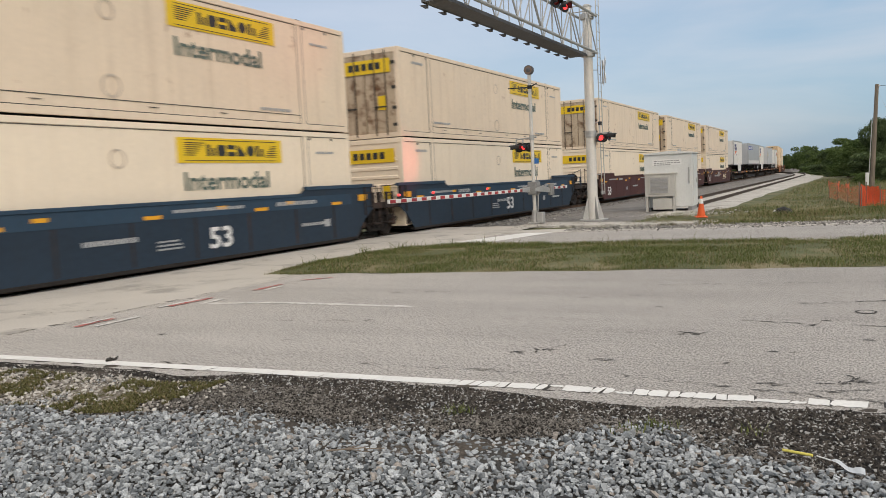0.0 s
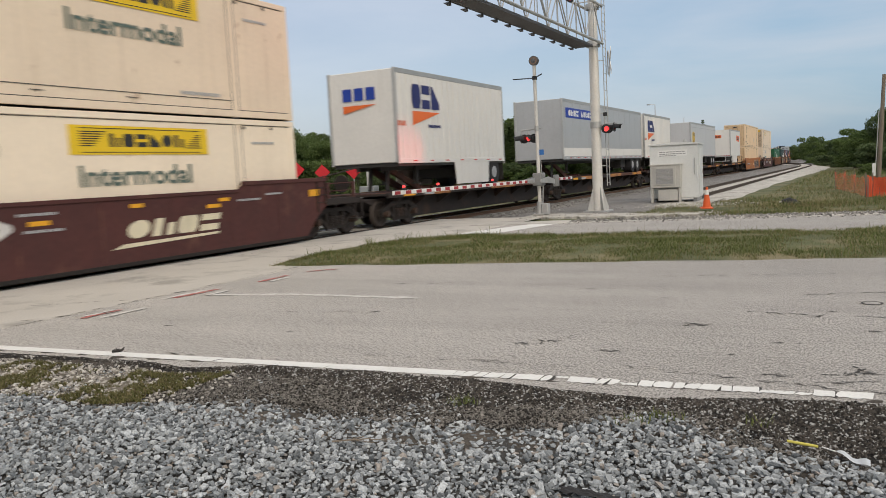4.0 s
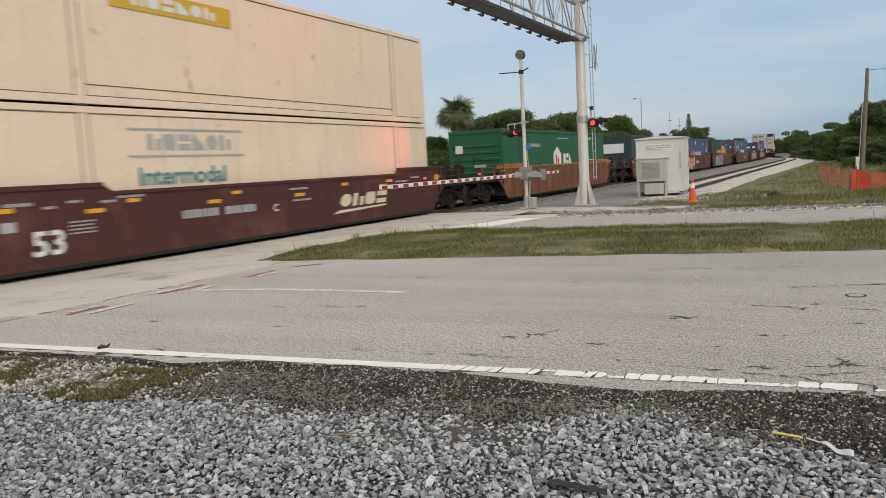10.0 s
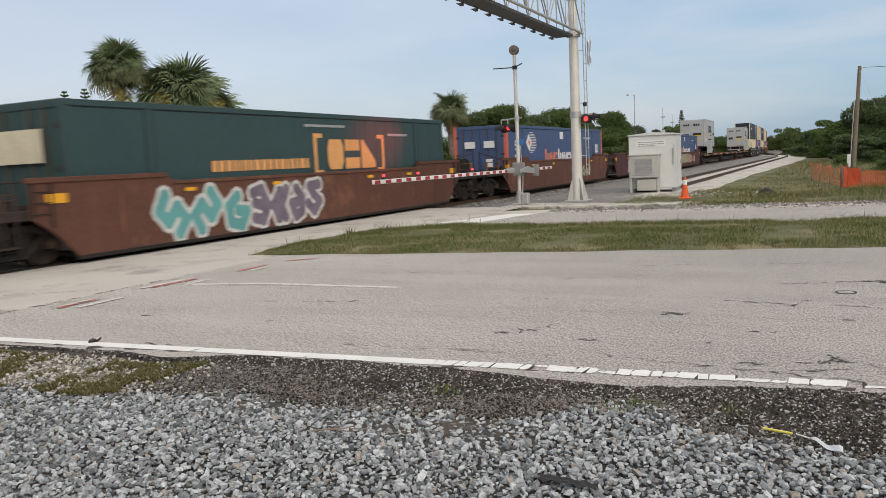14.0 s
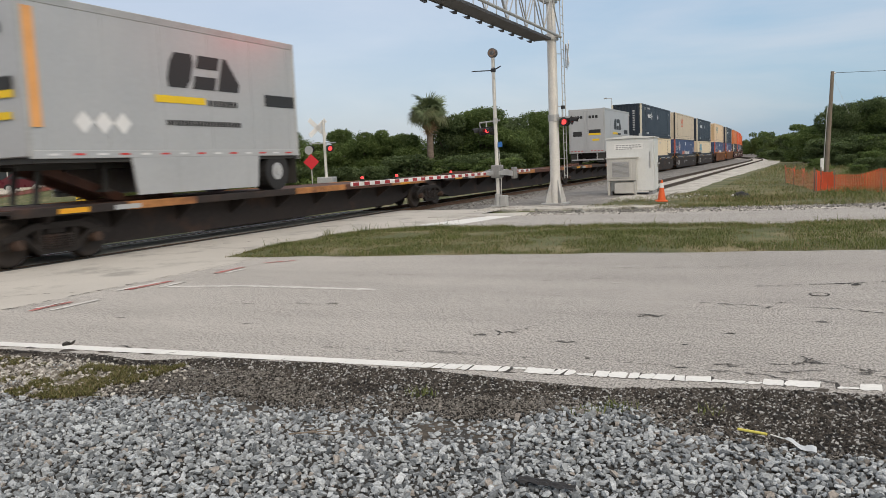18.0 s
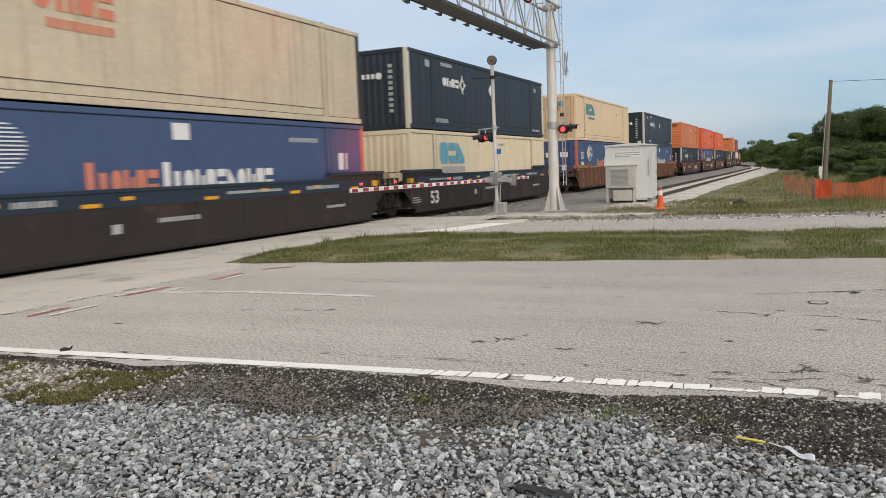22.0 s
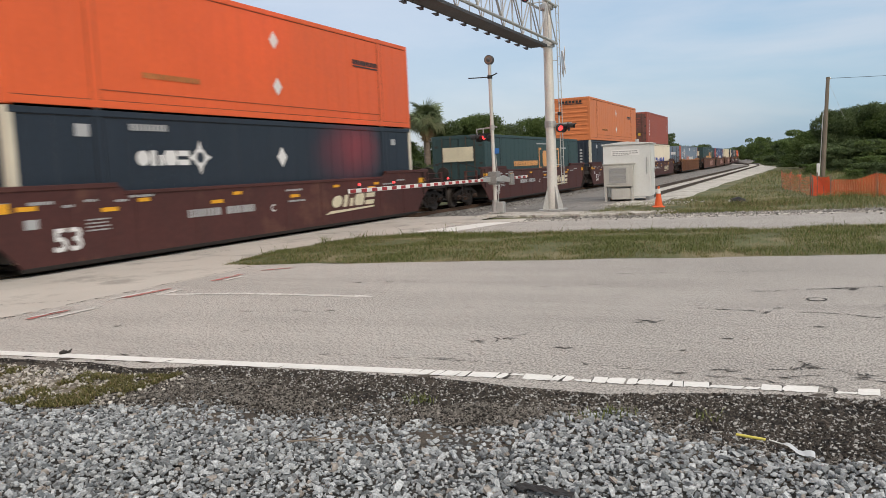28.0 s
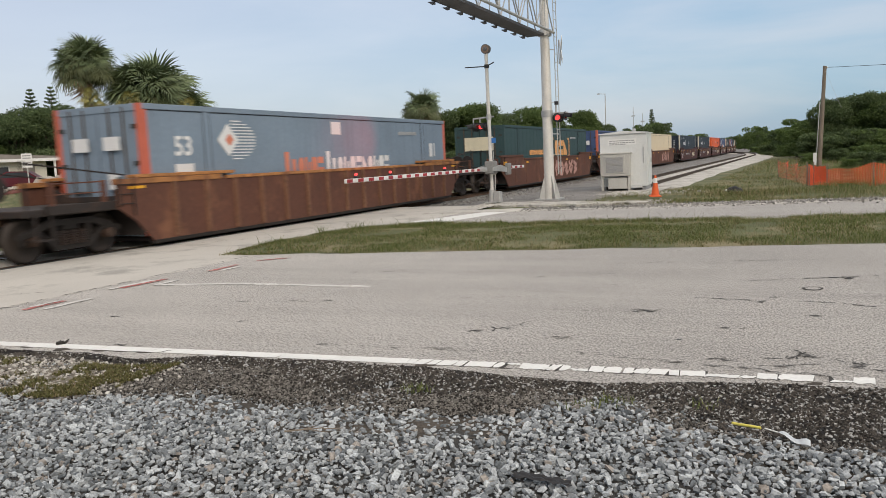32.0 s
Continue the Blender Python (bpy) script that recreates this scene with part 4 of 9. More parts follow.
def gate_signal(at):
    g = thing("crossing_gate", "lowered level crossing gate on a mast with a striped arm", "crossing gate", at=at)
    part("base_casting", Build().box(-0.20, 0.20, -0.20, 0.20, 0, 0.06, 0.015).tube((0, 0, 0.06), (0, 0, 0.46), 0.15, 0.10, n=16), M_GALV, g)
    part("junction_box", Build().box(0.10, 0.34, -0.16, 0.1, 0.02, 0.40, 0.02), M_GALV, g, "grey cable junction box")
    part("mast", Build().tube((0, 0, 0.3), (-0.02, 0, 5.08), 0.062, 0.058, n=16), M_ALU, g)
    bell = part("bell", Build().tube((-0.02, 0.06, 5.19), (-0.02, -0.07, 5.19), 0.16, 0.16, n=20).tube((-0.02, -0.07, 5.19), (-0.02, -0.10, 5.19), 0.10, 0.03, n=20), M_GALV_DARK, g, "round grey warning bell")
    part("bell_face", Build().tube((-0.02, -0.072, 5.19), (-0.02, -0.078, 5.19), 0.13, n=20), mat("rusty_bell", (0.24, 0.17, 0.13), 0.7, 0.3), bell)
    part("bracket", Build().tube((-0.02, 0, 5.04), (-0.02, 0, 5.2), 0.035, n=8), M_GALV, bell)
    part("cross_arm", Build().tube((-0.92, 0.3, 4.68), (-0.02, 0, 4.62), 0.020, n=6).tube((-0.02, 0, 4.62), (0.28, -0.1, 4.72), 0.020, n=6).tube((-0.02, 0, 4.56), (-0.02, 0, 4.68), 0.085, n=12), M_BLACK, g, "thin dark bracket arm")
    part("flasher_arm", Build().tube((-0.62, 0.1, 2.72), (-0.62, 0.1, 2.9), 0.024, n=8).tube((-0.34, 0, 2.72), (-0.34, 0, 2.92), 0.024, n=8).tube((-0.62, 0.1, 2.90), (0.16, 0, 2.94), 0.026, n=8).tube((-0.01, 0, 2.84), (-0.01, 0, 3.02), 0.085, n=12), M_GALV, g)
    lamp_head(g, (-0.62, 0.05, 2.62), (-1.0, -0.25), False, 0.10)
    lamp_head(g, (-0.30, -0.05, 2.62), (-0.1, -1), True, 0.085)
    lamp_head(g, (-0.56, 0.22, 2.62), (-0.55, 1), False, 0.10)
    lamp_head(g, (-0.20, 0.20, 2.62), (-0.55, 1), False, 0.10)
    part("notice_plate", Build().box(0.08, 0.24, -0.085, -0.075, 2.04, 2.22, 0.003), M_BLUESIGN, g, "small blue notice plate")
    mech = part("gate_mechanism", Build().box(-0.15, 0.17, -0.24, 0.18, 1.00, 1.44, 0.03).tube((-0.24, 0, 1.20), (0.30, 0, 1.20), 0.09, n=14), M_MECH, g, "grey gate motor housing")
    part("housing_lid", Build().box(0.172, 0.19, -0.18, 0.12, 1.06, 1.38, 0.01), M_MECH, mech)
    for x in (-0.30, 0.30):
        part("pivot_arm", Build().prism([(-0.62, 1.12), (0.1, 1.08), (1.0, 1.02), (1.0, 1.14), (0.1, 1.30), (-0.62, 1.22)], "x", x - 0.018, x + 0.018), M_GALV, mech)
        part("counterweight", Build().box(x - 0.06, x + 0.06, 0.72, 1.06, 0.94, 1.34, 0.02).box(x - 0.075, x + 0.075, 0.78, 0.98, 1.0, 1.28, 0.015), M_MECH, mech)
    part("conduit", Build().tube((0.13, -0.06, 0.36), (0.16, -0.05, 1.0), 0.02, n=8).tube((0.10, 0.03, 1.44), (0.075, 0.02, 2.0), 0.014, n=6), M_GALV, g)
    part("arm_bracket", Build().prism([(-1.15, 1.13), (-0.5, 1.10), (-0.5, 1.26), (-1.15, 1.22)], "x", -0.05, 0.05), M_GALV, g)
    for name, y0, y1, count in (("gate_arm", -9.62, -0.9, 17), ("side_arm", 1.2, 3.5, 4)):
        arm = part(name, Build().box(-0.025, 0.025, y0, y1, 1.125, 1.225, 0.01), M_SIGNWHITE, g, "white arm with red stripes")
        pitch = (y1 - y0) / count
        for i in range(count):
            y = y0 + (i + 0.1) * pitch
            part("stripe", Build().box(-0.029, 0.029, y, y + 0.5 * pitch, 1.134, 1.216), M_GATERED, arm)
        for y in (-9.1, -7.35, -3.9) if y0 < 0 else ():
            lamp = part("arm_lamp", Build().box(-0.05, 0.05, y - 0.05, y + 0.05, 1.232, 1.27, 0.01).tube((0, y, 1.27), (0, y, 1.30), 0.02, n=8), M_BLACK, arm)
            part("lens", Build().tube((0.0, y - 0.03, 1.315), (0.0, y + 0.03, 1.315), 0.030, n=14), M_LENS_ON, lamp, "glowing red lens")
    return g


gate_signal(pose(-9.6, 25.45, 0.03))


def cantilever(at):
    g = thing("signal_cantilever", "tall galvanised mast with a trussed arm of flashers over the road", "signal mast", at=at)
    foot = part("base_plate", Build().box(-0.42, 0.42, -0.42, 0.42, 0, 0.06, 0.01), M_GALV, g)
    for a in range(4):
        m = Build().prism([(0.16, 0.06), (0.4, 0.06), (0.4, 0.14), (0.19, 0.85), (0.16, 0.85)], "y", -0.012, 0.012)
        part("gusset", m, M_GALV, foot).matrix_basis = Matrix.Rotation(radians(45 + 90 * a), 4, "Z")
    part("mast", Build().tube((0, 0, 0.06), (0, 0, 7.35), 0.182, 0.150, n=24), M_ALU, g, smooth=False)
    part("cap", Build().tube((0, 0, 7.35), (0, 0, 7.42), 0.18, 0.10, n=20), M_GALV, g)
    part("collar", Build().tube((0, 0, 5.66), (0, 0, 5.86), 0.24, n=20).tube((0, 0, 6.92), (0, 0, 7.1), 0.23, n=20), M_GALV, g)
    lad = part("ladder", Build().tube((0.30, 0.16, 0.9), (0.27, 0.16, 8.0), 0.016, n=6).tube((0.30, 0.50, 0.9), (0.27, 0.50, 8.0), 0.016, n=6), M_GALV, g, "steel access ladder")
    for i in range(24):
        z = 1.0 + 0.29 * i
        part("rung", Build().tube((0.295, 0.16, z), (0.295, 0.50, z), 0.010, n=6), M_GALV, lad)
    for z in (1.6, 3.4, 5.2, 7.0):
        part("ladder_bracket", Build().tube((0.12, 0.05, z), (0.29, 0.2, z), 0.014, n=6), M_GALV, lad)
    # the arm reaches over the road, a box of two trusses with a walkway beneath
    arm = part("truss_arm", Build().tube((-0.3, -11.0, 5.80), (-0.3, 0.1, 5.76), 0.045, n=10).tube((0.3, -11.0, 5.80), (0.3, 0.1, 5.76), 0.045, n=10)
               .tube((-0.3, -11.0, 7.02), (-0.3, 0.1, 7.02), 0.045, n=10).tube((0.3, -11.0, 7.02), (0.3, 0.1, 7.02), 0.045, n=10), M_GALV, g, "galvanised box truss")
    k = 12
    for i in range(k):
        y0, y1 = 0.0 - 10.9 * i / k, 0.0 - 10.9 * (i + 1) / k
        for x in (-0.3, 0.3):
            za, zb = (5.8, 7.02) if i % 2 == 0 else (7.02, 5.8)
            part("diagonal", Build().tube((x, y0, za), (x, y1, zb), 0.022, n=6), M_GALV, arm)
            part("vertical", Build().tube((x, y1, 5.8), (x, y1, 7.02), 0.016, n=6), M_GALV, arm)
        part("cross_tie", Build().tube((-0.3, y1, 7.02), (0.3, y1, 7.02), 0.018, n=6), M_GALV, arm)
        part("outrigger", Build().prism([(-0.62, 5.60), (-0.50, 5.52), (-0.42, 5.52), (-0.42, 5.60)], "y", y1 - 0.03, y1 + 0.03), M_GALV_DARK, arm)
    # shade under the walkway is put into its dark weathered colour
    deck = part("walkway", Build().box(-0.46, 0.10, -11.1, -0.45, 5.62, 5.64), M_GALV_DARK, arm, "dark grating walkway")
    for x in (-0.46, 0.10):
        part("toe_rail", Build().box(x - 0.015, x + 0.015, -11.1, -0.45, 5.61, 5.69), M_GALV_DARK, deck)
    for y, lit in ((-3.9, True), (-4.7, False), (-8.6, False), (-9.4, True)):
        part("hanger", Build().tube((0.34, y, 7.0), (0.42, y, 6.72), 0.025, n=8), M_GALV, arm)
        lamp_head(g, (0.5, y, 6.62), (1, -0.5), lit, 0.11)
    # flashers on the mast itself
    part("flasher_arm", Build().box(0.1, 0.75, -0.03, 0.03, 2.98, 3.04, 0.006).tube((0, 0, 2.9), (0, 0, 3.12), 0.2, n=16).tube((0.32, 0, 3.04), (0.32, 0, 3.32), 0.03, n=8), M_GALV, g)
    lamp_head(g, (0.38, -0.1, 2.86), (0.5, -1), True, 0.10)
    lamp_head(g, (0.66, 0.0, 2.90), (1, -0.1), False, 0.10)
    lamp_head(g, (0.40, 0.15, 2.86), (-0.5, 1), False, 0.10)
    part("finial", Build().tube((0.34, 0, 3.3), (0.34, 0, 3.42), 0.07, n=12), M_BLACK, g)
    # crossbuck seen nearly edge-on
    cb = part("crossbuck", Build().tube((0.46, 0.1, 4.7), (0.46, 0.1, 5.5), 0.02, n=6), M_GALV, g, "white crossed warning boards")
    for a in (-38, 38):
        bd = part("board", Build().box(0.43, 0.45, -0.62, 0.62, -0.11, 0.11, 0.004), M_SIGNWHITE, cb)
        bd.matrix_basis = Matrix.Translation((0.06, 0.15, 5.15)) @ Matrix.Rotation(radians(20), 4, "Z") @ Matrix.Rotation(radians(a), 4, "X")
    return g


cantilever(pose(-8.02, 27.0, 0.0))
ragged_strip("signal_pad", lambda x: 24.3 + 0.3 * noise.noise((x * 1.5, 1, 3)), lambda x: 26.0 - 0.2 * (x + 9) + 0.4 * noise.noise((x * 1.4, 1, 8)), -9.9, -4.2, 0.15, 0.03, M_SAND, "rough pale concrete footing around the signal masts", "pad", rag=0.3, thick=0.15)


def bungalow(at):
    g = thing("signal_bungalow", "silver painted steel equipment hut with a louvred cabinet on its front", "equipment hut", at=at)
    W, D, H = 0.92, 1.0, 2.36
    part("skid", Build().box(-W + 0.05, -W + 0.2, -D + 0.1, D, 0, 0.2).box(W - 0.2, W - 0.05, -D + 0.1, D, 0, 0.2), M_HUT_DARK, g)
    part("body", Build().box(-W, W, -D, D, 0.18, H - 0.06, 0.02), M_HUT, g)
    part("roof", Build().prism([(-W - 0.05, H - 0.06), (W + 0.05, H - 0.06), (W + 0.05, H - 0.02), (0, H + 0.06), (-W - 0.05, H - 0.02)], "y", -D - 0.06, D + 0.06), M_HUT, g)
    part("corner_trim", Build().box(W - 0.05, W + 0.012, -D - 0.012, -D + 0.05, 0.2, H - 0.08).box(-W - 0.012, -W + 0.05, -D - 0.012, -D + 0.05, 0.2, H - 0.08), M_HUT, g)
    cab = part("cabinet", Build().box(-W + 0.04, 0.30, -D - 0.34, -D - 0.004, 0.62, 1.52, 0.02).box(-W + 0.0, 0.36, -D - 0.37, -D - 0.004, 1.50, 1.56, 0.015), M_HUT_CAB, g, "beige-grey front air cabinet")
    part("louvre_frame", Build().box(-0.74, 0.10, -D - 0.36, -D - 0.342, 0.72, 1.44, 0.008), M_HUT_CAB, cab)
    for i in range(13):
        part("slat", Build().prism([(-D - 0.372, 0.775 + i * 0.047), (-D - 0.362, 0.81 + i * 0.047), (-D - 0.356, 0.81 + i * 0.047), (-D - 0.366, 0.775 + i * 0.047)], "x", -0.66, 0.02), M_HUT_DARK, cab)
    part("cabinet_leg", Build().box(-W + 0.06, -W + 0.14, -D - 0.3, -D - 0.05, 0.0, 0.62).box(0.2, 0.28, -D - 0.3, -D - 0.05, 0.0, 0.62), M_HUT_CAB, cab)
    part("lower_panel", Build().box(-0.6, 0.18, -D - 0.28, -D - 0.005, 0.1, 0.55, 0.02), M_HUT_CAB, g)
    part("door", Build().box(W + 0.003, W + 0.03, -0.62, 0.42, 0.3, 2.12, 0.008), M_HUT, g)
    part("door_handle", Build().box(W + 0.03, W + 0.07, 0.26, 0.32, 1.1, 1.3, 0.01), M_GALV, g)
    part("conduit", Build().tube((W - 0.12, -D - 0.03, 1.1), (W - 0.12, -D - 0.03, 1.75), 0.02, n=8), M_GALV, g)
    plate = part("notice", Build().box(-0.62, 0.52, -D - 0.006, -D - 0.002, 1.86, 2.10), M_SIGNWHITE, g, "white notice with illegible lines of text")
    for z, n_ in ((2.03, 8), (1.95, 9), (1.885, 6)):
        x = -0.55
        for i in range(n_):
            w = rnd.uniform(0.05, 0.13)
            part("text_bar", Build().box(x, min(x + w, 0.5), -D - 0.009, -D - 0.005, z - 0.018, z + 0.018), M_HUT_DARK, plate)
            x += w + 0.03
    part("roof_vent", Build().tube((0.3, 0.2, H), (0.3, 0.2, H + 0.16), 0.07, n=10), M_GALV, g)
    return g


bungalow(pose(-6.55, 33.35, -0.02, 0, 0, 4))


def cone(at):
    g = thing("traffic_cone", "orange plastic traffic cone with a white collar", "traffic cone", at=at)
    part("base", Build().box(-0.19, 0.19, -0.19, 0.19, 0, 0.035, 0.015), M_CONE, g)
    body = part("cone_body", Build().tube((0, 0, 0.03), (0, 0, 0.71), 0.14, 0.03, n=20), M_CONE, g)
    part("collar", Build().tube((0, 0, 0.46), (0, 0, 0.62), 0.0735, 0.049, n=20), M_SIGNWHITE, body, "white reflective collar")
    part("foot_rim", Build().tube((0, 0, 0.03), (0, 0, 0.06), 0.165, 0.15, n=20), M_CONE, g)


cone(pose(-4.42, 27.25, 0.02, 2, 1, 20))


# ---- the freight train ----
SPEED = 20.77
MOVERS = []  # (thing, metres along the line at the start, height)

C_JB = mat("cream_white_steel", (0.79, 0.655, 0.505), 0.55, second=(0.36, 0.21, 0.12), second_amount=-0.12, second_scale=1.7, var=0.07, scale=0.7, fine=10, bump=0.06, streak=0.30, streak_col=(0.33, 0.22, 0.14))
C_JB_DOOR = mat("rust_stained_cream_doors", (0.50, 0.40, 0.29), 0.6, second=(0.16, 0.085, 0.045), second_amount=0.3, second_scale=2.2, var=0.15, scale=1.2, fine=10, bump=0.1, streak=0.95, streak_col=(0.14, 0.075, 0.04))
C_TAN = mat("tan_steel", (0.745, 0.565, 0.375), 0.6, second=(0.40, 0.23, 0.12), second_amount=-0.12, second_scale=1.2, var=0.08, scale=0.8, fine=10, bump=0.06, streak=0.45, streak_col=(0.25, 0.12, 0.05))
C_CREAM = mat("cream_steel", (0.71, 0.61, 0.44), 0.6, second=(0.42, 0.26, 0.14), second_amount=-0.15, second_scale=1.4, var=0.08, scale=0.8, fine=10, bump=0.06, streak=0.35, streak_col=(0.32, 0.17, 0.08))
C_TAN_END = mat("rust_stained_tan_end", (0.60, 0.43, 0.26), 0.65, second=(0.17, 0.08, 0.04), second_amount=0.15, second_scale=1.6, var=0.12, scale=1.0, fine=10, bump=0.08, streak=0.8, streak_col=(0.15, 0.07, 0.035))
C_PALE = mat("pale_grey_tan_steel", (0.58, 0.50, 0.38), 0.6, var=0.14, scale=0.8, fine=10, bump=0.06, streak=0.75, streak_col=(0.26, 0.12, 0.065))
C_NAVY = mat("dark_navy_steel", (0.018, 0.027, 0.041), 0.5, var=0.15, scale=0.8, fine=10, bump=0.05, streak=0.15, streak_col=(0.10, 0.10, 0.10))
C_BLUE = mat("blue_steel", (0.055, 0.088, 0.19), 0.55, var=0.12, scale=0.8, fine=10, bump=0.05, streak=0.25, streak_col=(0.12, 0.12, 0.15))
C_GREYBLUE = mat("faded_grey_blue_steel", (0.20, 0.26, 0.33), 0.65, var=0.12, scale=0.8, fine=10, bump=0.05, streak=0.35, streak_col=(0.12, 0.13, 0.15))
C_GREEN = mat("green_steel", (0.014, 0.105, 0.045), 0.55, var=0.12, scale=0.8, fine=10, bump=0.05, streak=0.2, streak_col=(0.05, 0.06, 0.03))
C_TEAL = mat("dark_teal_steel", (0.030, 0.062, 0.064), 0.55, var=0.12, scale=0.8, fine=10, bump=0.05, streak=0.2, streak_col=(0.06, 0.06, 0.05))
C_ORANGE = mat("orange_steel", (0.74, 0.125, 0.035), 0.5, var=0.07, scale=0.8, fine=10, bump=0.05, streak=0.2, streak_col=(0.35, 0.08, 0.03))
C_AMBER = mat("faded_orange_steel", (0.62, 0.195, 0.068), 0.55, var=0.09, scale=0.8, fine=10, bump=0.05, streak=0.35, streak_col=(0.35, 0.12, 0.04))
C_RED_DOOR = mat("weathered_dark_red_doors", (0.15, 0.065, 0.055), 0.7, var=0.3, scale=1.5, fine=10, bump=0.1, streak=0.6, streak_col=(0.26, 0.17, 0.14))
C_RED = mat("oxide_red_steel", (0.31, 0.085, 0.062), 0.6, var=0.12, scale=0.8, fine=10, bump=0.05, streak=0.2)
C_WHITE = mat("white_trailer_skin", (0.74, 0.725, 0.69), 0.45, var=0.05, scale=0.7, fine=10, bump=0.04, streak=0.22, streak_col=(0.35, 0.31, 0.26))
C_SILVER = mat("grey_trailer_skin", (0.47, 0.475, 0.48), 0.4, 0.25, var=0.06, scale=0.7, fine=10, bump=0.04, streak=0.25, streak_col=(0.25, 0.24, 0.23))
C_UPSGREY = mat("light_grey_trailer_skin", (0.56, 0.565, 0.57), 0.45, 0.1, var=0.05, scale=0.7, fine=10, bump=0.04, streak=0.25, streak_col=(0.30, 0.29, 0.28))
C_CORAL = mat("coral_red_post", (0.52, 0.13, 0.08), 0.55, var=0.12, streak=0.2)
C_BONE = mat("bone_white_post", (0.62, 0.57, 0.46), 0.55, var=0.1, streak=0.4, streak_col=(0.30, 0.18, 0.08))
C_SEAM = mat("grime_and_groove_shade", (0.11, 0.095, 0.08), 0.8, var=0.5, scale=1.2, fine=8, bump=0.1)
C_SEAM_DARK = mat("black_groove_shade", (0.010, 0.011, 0.013), 0.8, var=0.4, scale=1.2, fine=8, bump=0.1)
C_SEAM_RUST = mat("rust_and_groove_shade", (0.26, 0.07, 0.03), 0.8, var=0.5, scale=1.2, fine=8, bump=0.1)
C_SEA_CREAM = mat("off_white_sea_steel", (0.79, 0.72, 0.58), 0.6, var=0.07, scale=0.8, fine=10, bump=0.06, streak=0.25, streak_col=(0.40, 0.28, 0.18))
# paler, less streaked cream for the lower containers of the stacks
C_JB_PALE = mat("pale_cream_steel", (0.86, 0.74, 0.585), 0.55, second=(0.50, 0.34, 0.22), second_amount=-0.22, second_scale=1.2, var=0.05, scale=0.7, fine=10, bump=0.05, streak=0.14, streak_col=(0.45, 0.33, 0.22))
C_BAR = mat("dark_rusty_lock_bar", (0.10, 0.075, 0.055), 0.7, 0.3, var=0.3)
C_DARK = mat("dark_fittings", (0.05, 0.048, 0.045), 0.7, 0.2, var=0.2)
K_YEL = mat("yellow_decal", (0.78, 0.53, 0.02), 0.5, var=0.06)
K_AMBER = mat("amber_reflector_tape", (0.74, 0.36, 0.02), 0.5, var=0.1)
K_WHITE = mat("white_decal", (0.72, 0.72, 0.72), 0.5, var=0.06)
K_GREY = mat("grey_decal", (0.40, 0.41, 0.42), 0.5, var=0.06)
K_GHOST = mat("ghosted_decal", (0.55, 0.46, 0.37), 0.6, var=0.2, scale=4)
K_BLACK = mat("black_decal", (0.03, 0.03, 0.03), 0.5, var=0.1)
K_TEXTGREEN = mat("grey_green_letters", (0.10, 0.14, 0.12), 0.5, var=0.1)
K_RED = mat("red_decal", (0.55, 0.05, 0.04), 0.5, var=0.08)
K_ORANGE = mat("orange_decal", (0.78, 0.16, 0.03), 0.5, var=0.06)
K_INK = mat("dark_navy_decal", (0.022, 0.026, 0.13), 0.5, var=0.06)
K_BLUE = mat("blue_decal", (0.016, 0.05, 0.34), 0.5, var=0.06)
K_SKY = mat("sky_blue_decal", (0.12, 0.36, 0.50), 0.5, var=0.12)
K_TEAL = mat("teal_decal", (0.07, 0.24, 0.27), 0.5, var=0.12)
K_PINK = mat("salmon_decal", (0.62, 0.22, 0.14), 0.5, var=0.1)
K_PEACH = mat("peach_orange_decal", (0.72, 0.36, 0.13), 0.5, var=0.15)
K_CREAM = mat("cream_decal", (0.66, 0.60, 0.44), 0.5, var=0.15, streak=0.4)
K_OCHRE = mat("ochre_decal", (0.42, 0.24, 0.06), 0.6, var=0.2)
K_BROWNGOLD = mat("brown_gold_decal", (0.20, 0.15, 0.05), 0.5, var=0.1)
K_GOLD = mat("gold_decal", (0.62, 0.40, 0.04), 0.5, var=0.1)
W_MAROON = mat("maroon_well_paint", (0.070, 0.023, 0.020), 0.7, var=0.22, scale=0.9, fine=9, bump=0.2, streak=0.35, streak_col=(0.05, 0.035, 0.03), second=(0.12, 0.05, 0.035), second_amount=0.2)
W_NAVY_TOP = mat("navy_top_band_paint", (0.024, 0.052, 0.088), 0.65, var=0.2, scale=0.9, fine=9, bump=0.15, streak=0.3, streak_col=(0.06, 0.045, 0.035))
W_NAVY = mat("navy_well_paint", (0.016, 0.030, 0.050), 0.65, var=0.22, scale=0.9, fine=9, bump=0.2, streak=0.3, streak_col=(0.06, 0.045, 0.035))
W_SOOT = mat("sooty_steel", (0.027, 0.021, 0.019), 0.8, var=0.3, scale=1.0, fine=10, bump=0.3, second=(0.065, 0.036, 0.025), second_amount=0.22)
W_BROWN = mat("rusty_brown_well_paint", (0.108, 0.045, 0.029), 0.8, var=0.25, scale=0.9, fine=9, bump=0.3, streak=0.45, streak_col=(0.07, 0.035, 0.025), second=(0.20, 0.09, 0.05), second_amount=0.25)
W_ORANGE = mat("faded_orange_well_paint", (0.40, 0.155, 0.05), 0.75, var=0.22, scale=0.9, fine=9, bump=0.25, streak=0.4, streak_col=(0.20, 0.08, 0.04), second=(0.30, 0.11, 0.05), second_amount=0.25)
W_RUSTEDGE = mat("orange_rust_edge", (0.38, 0.17, 0.06), 0.85, var=0.35, scale=1.5, fine=12, bump=0.3, second=(0.14, 0.06, 0.035), second_amount=0.4)
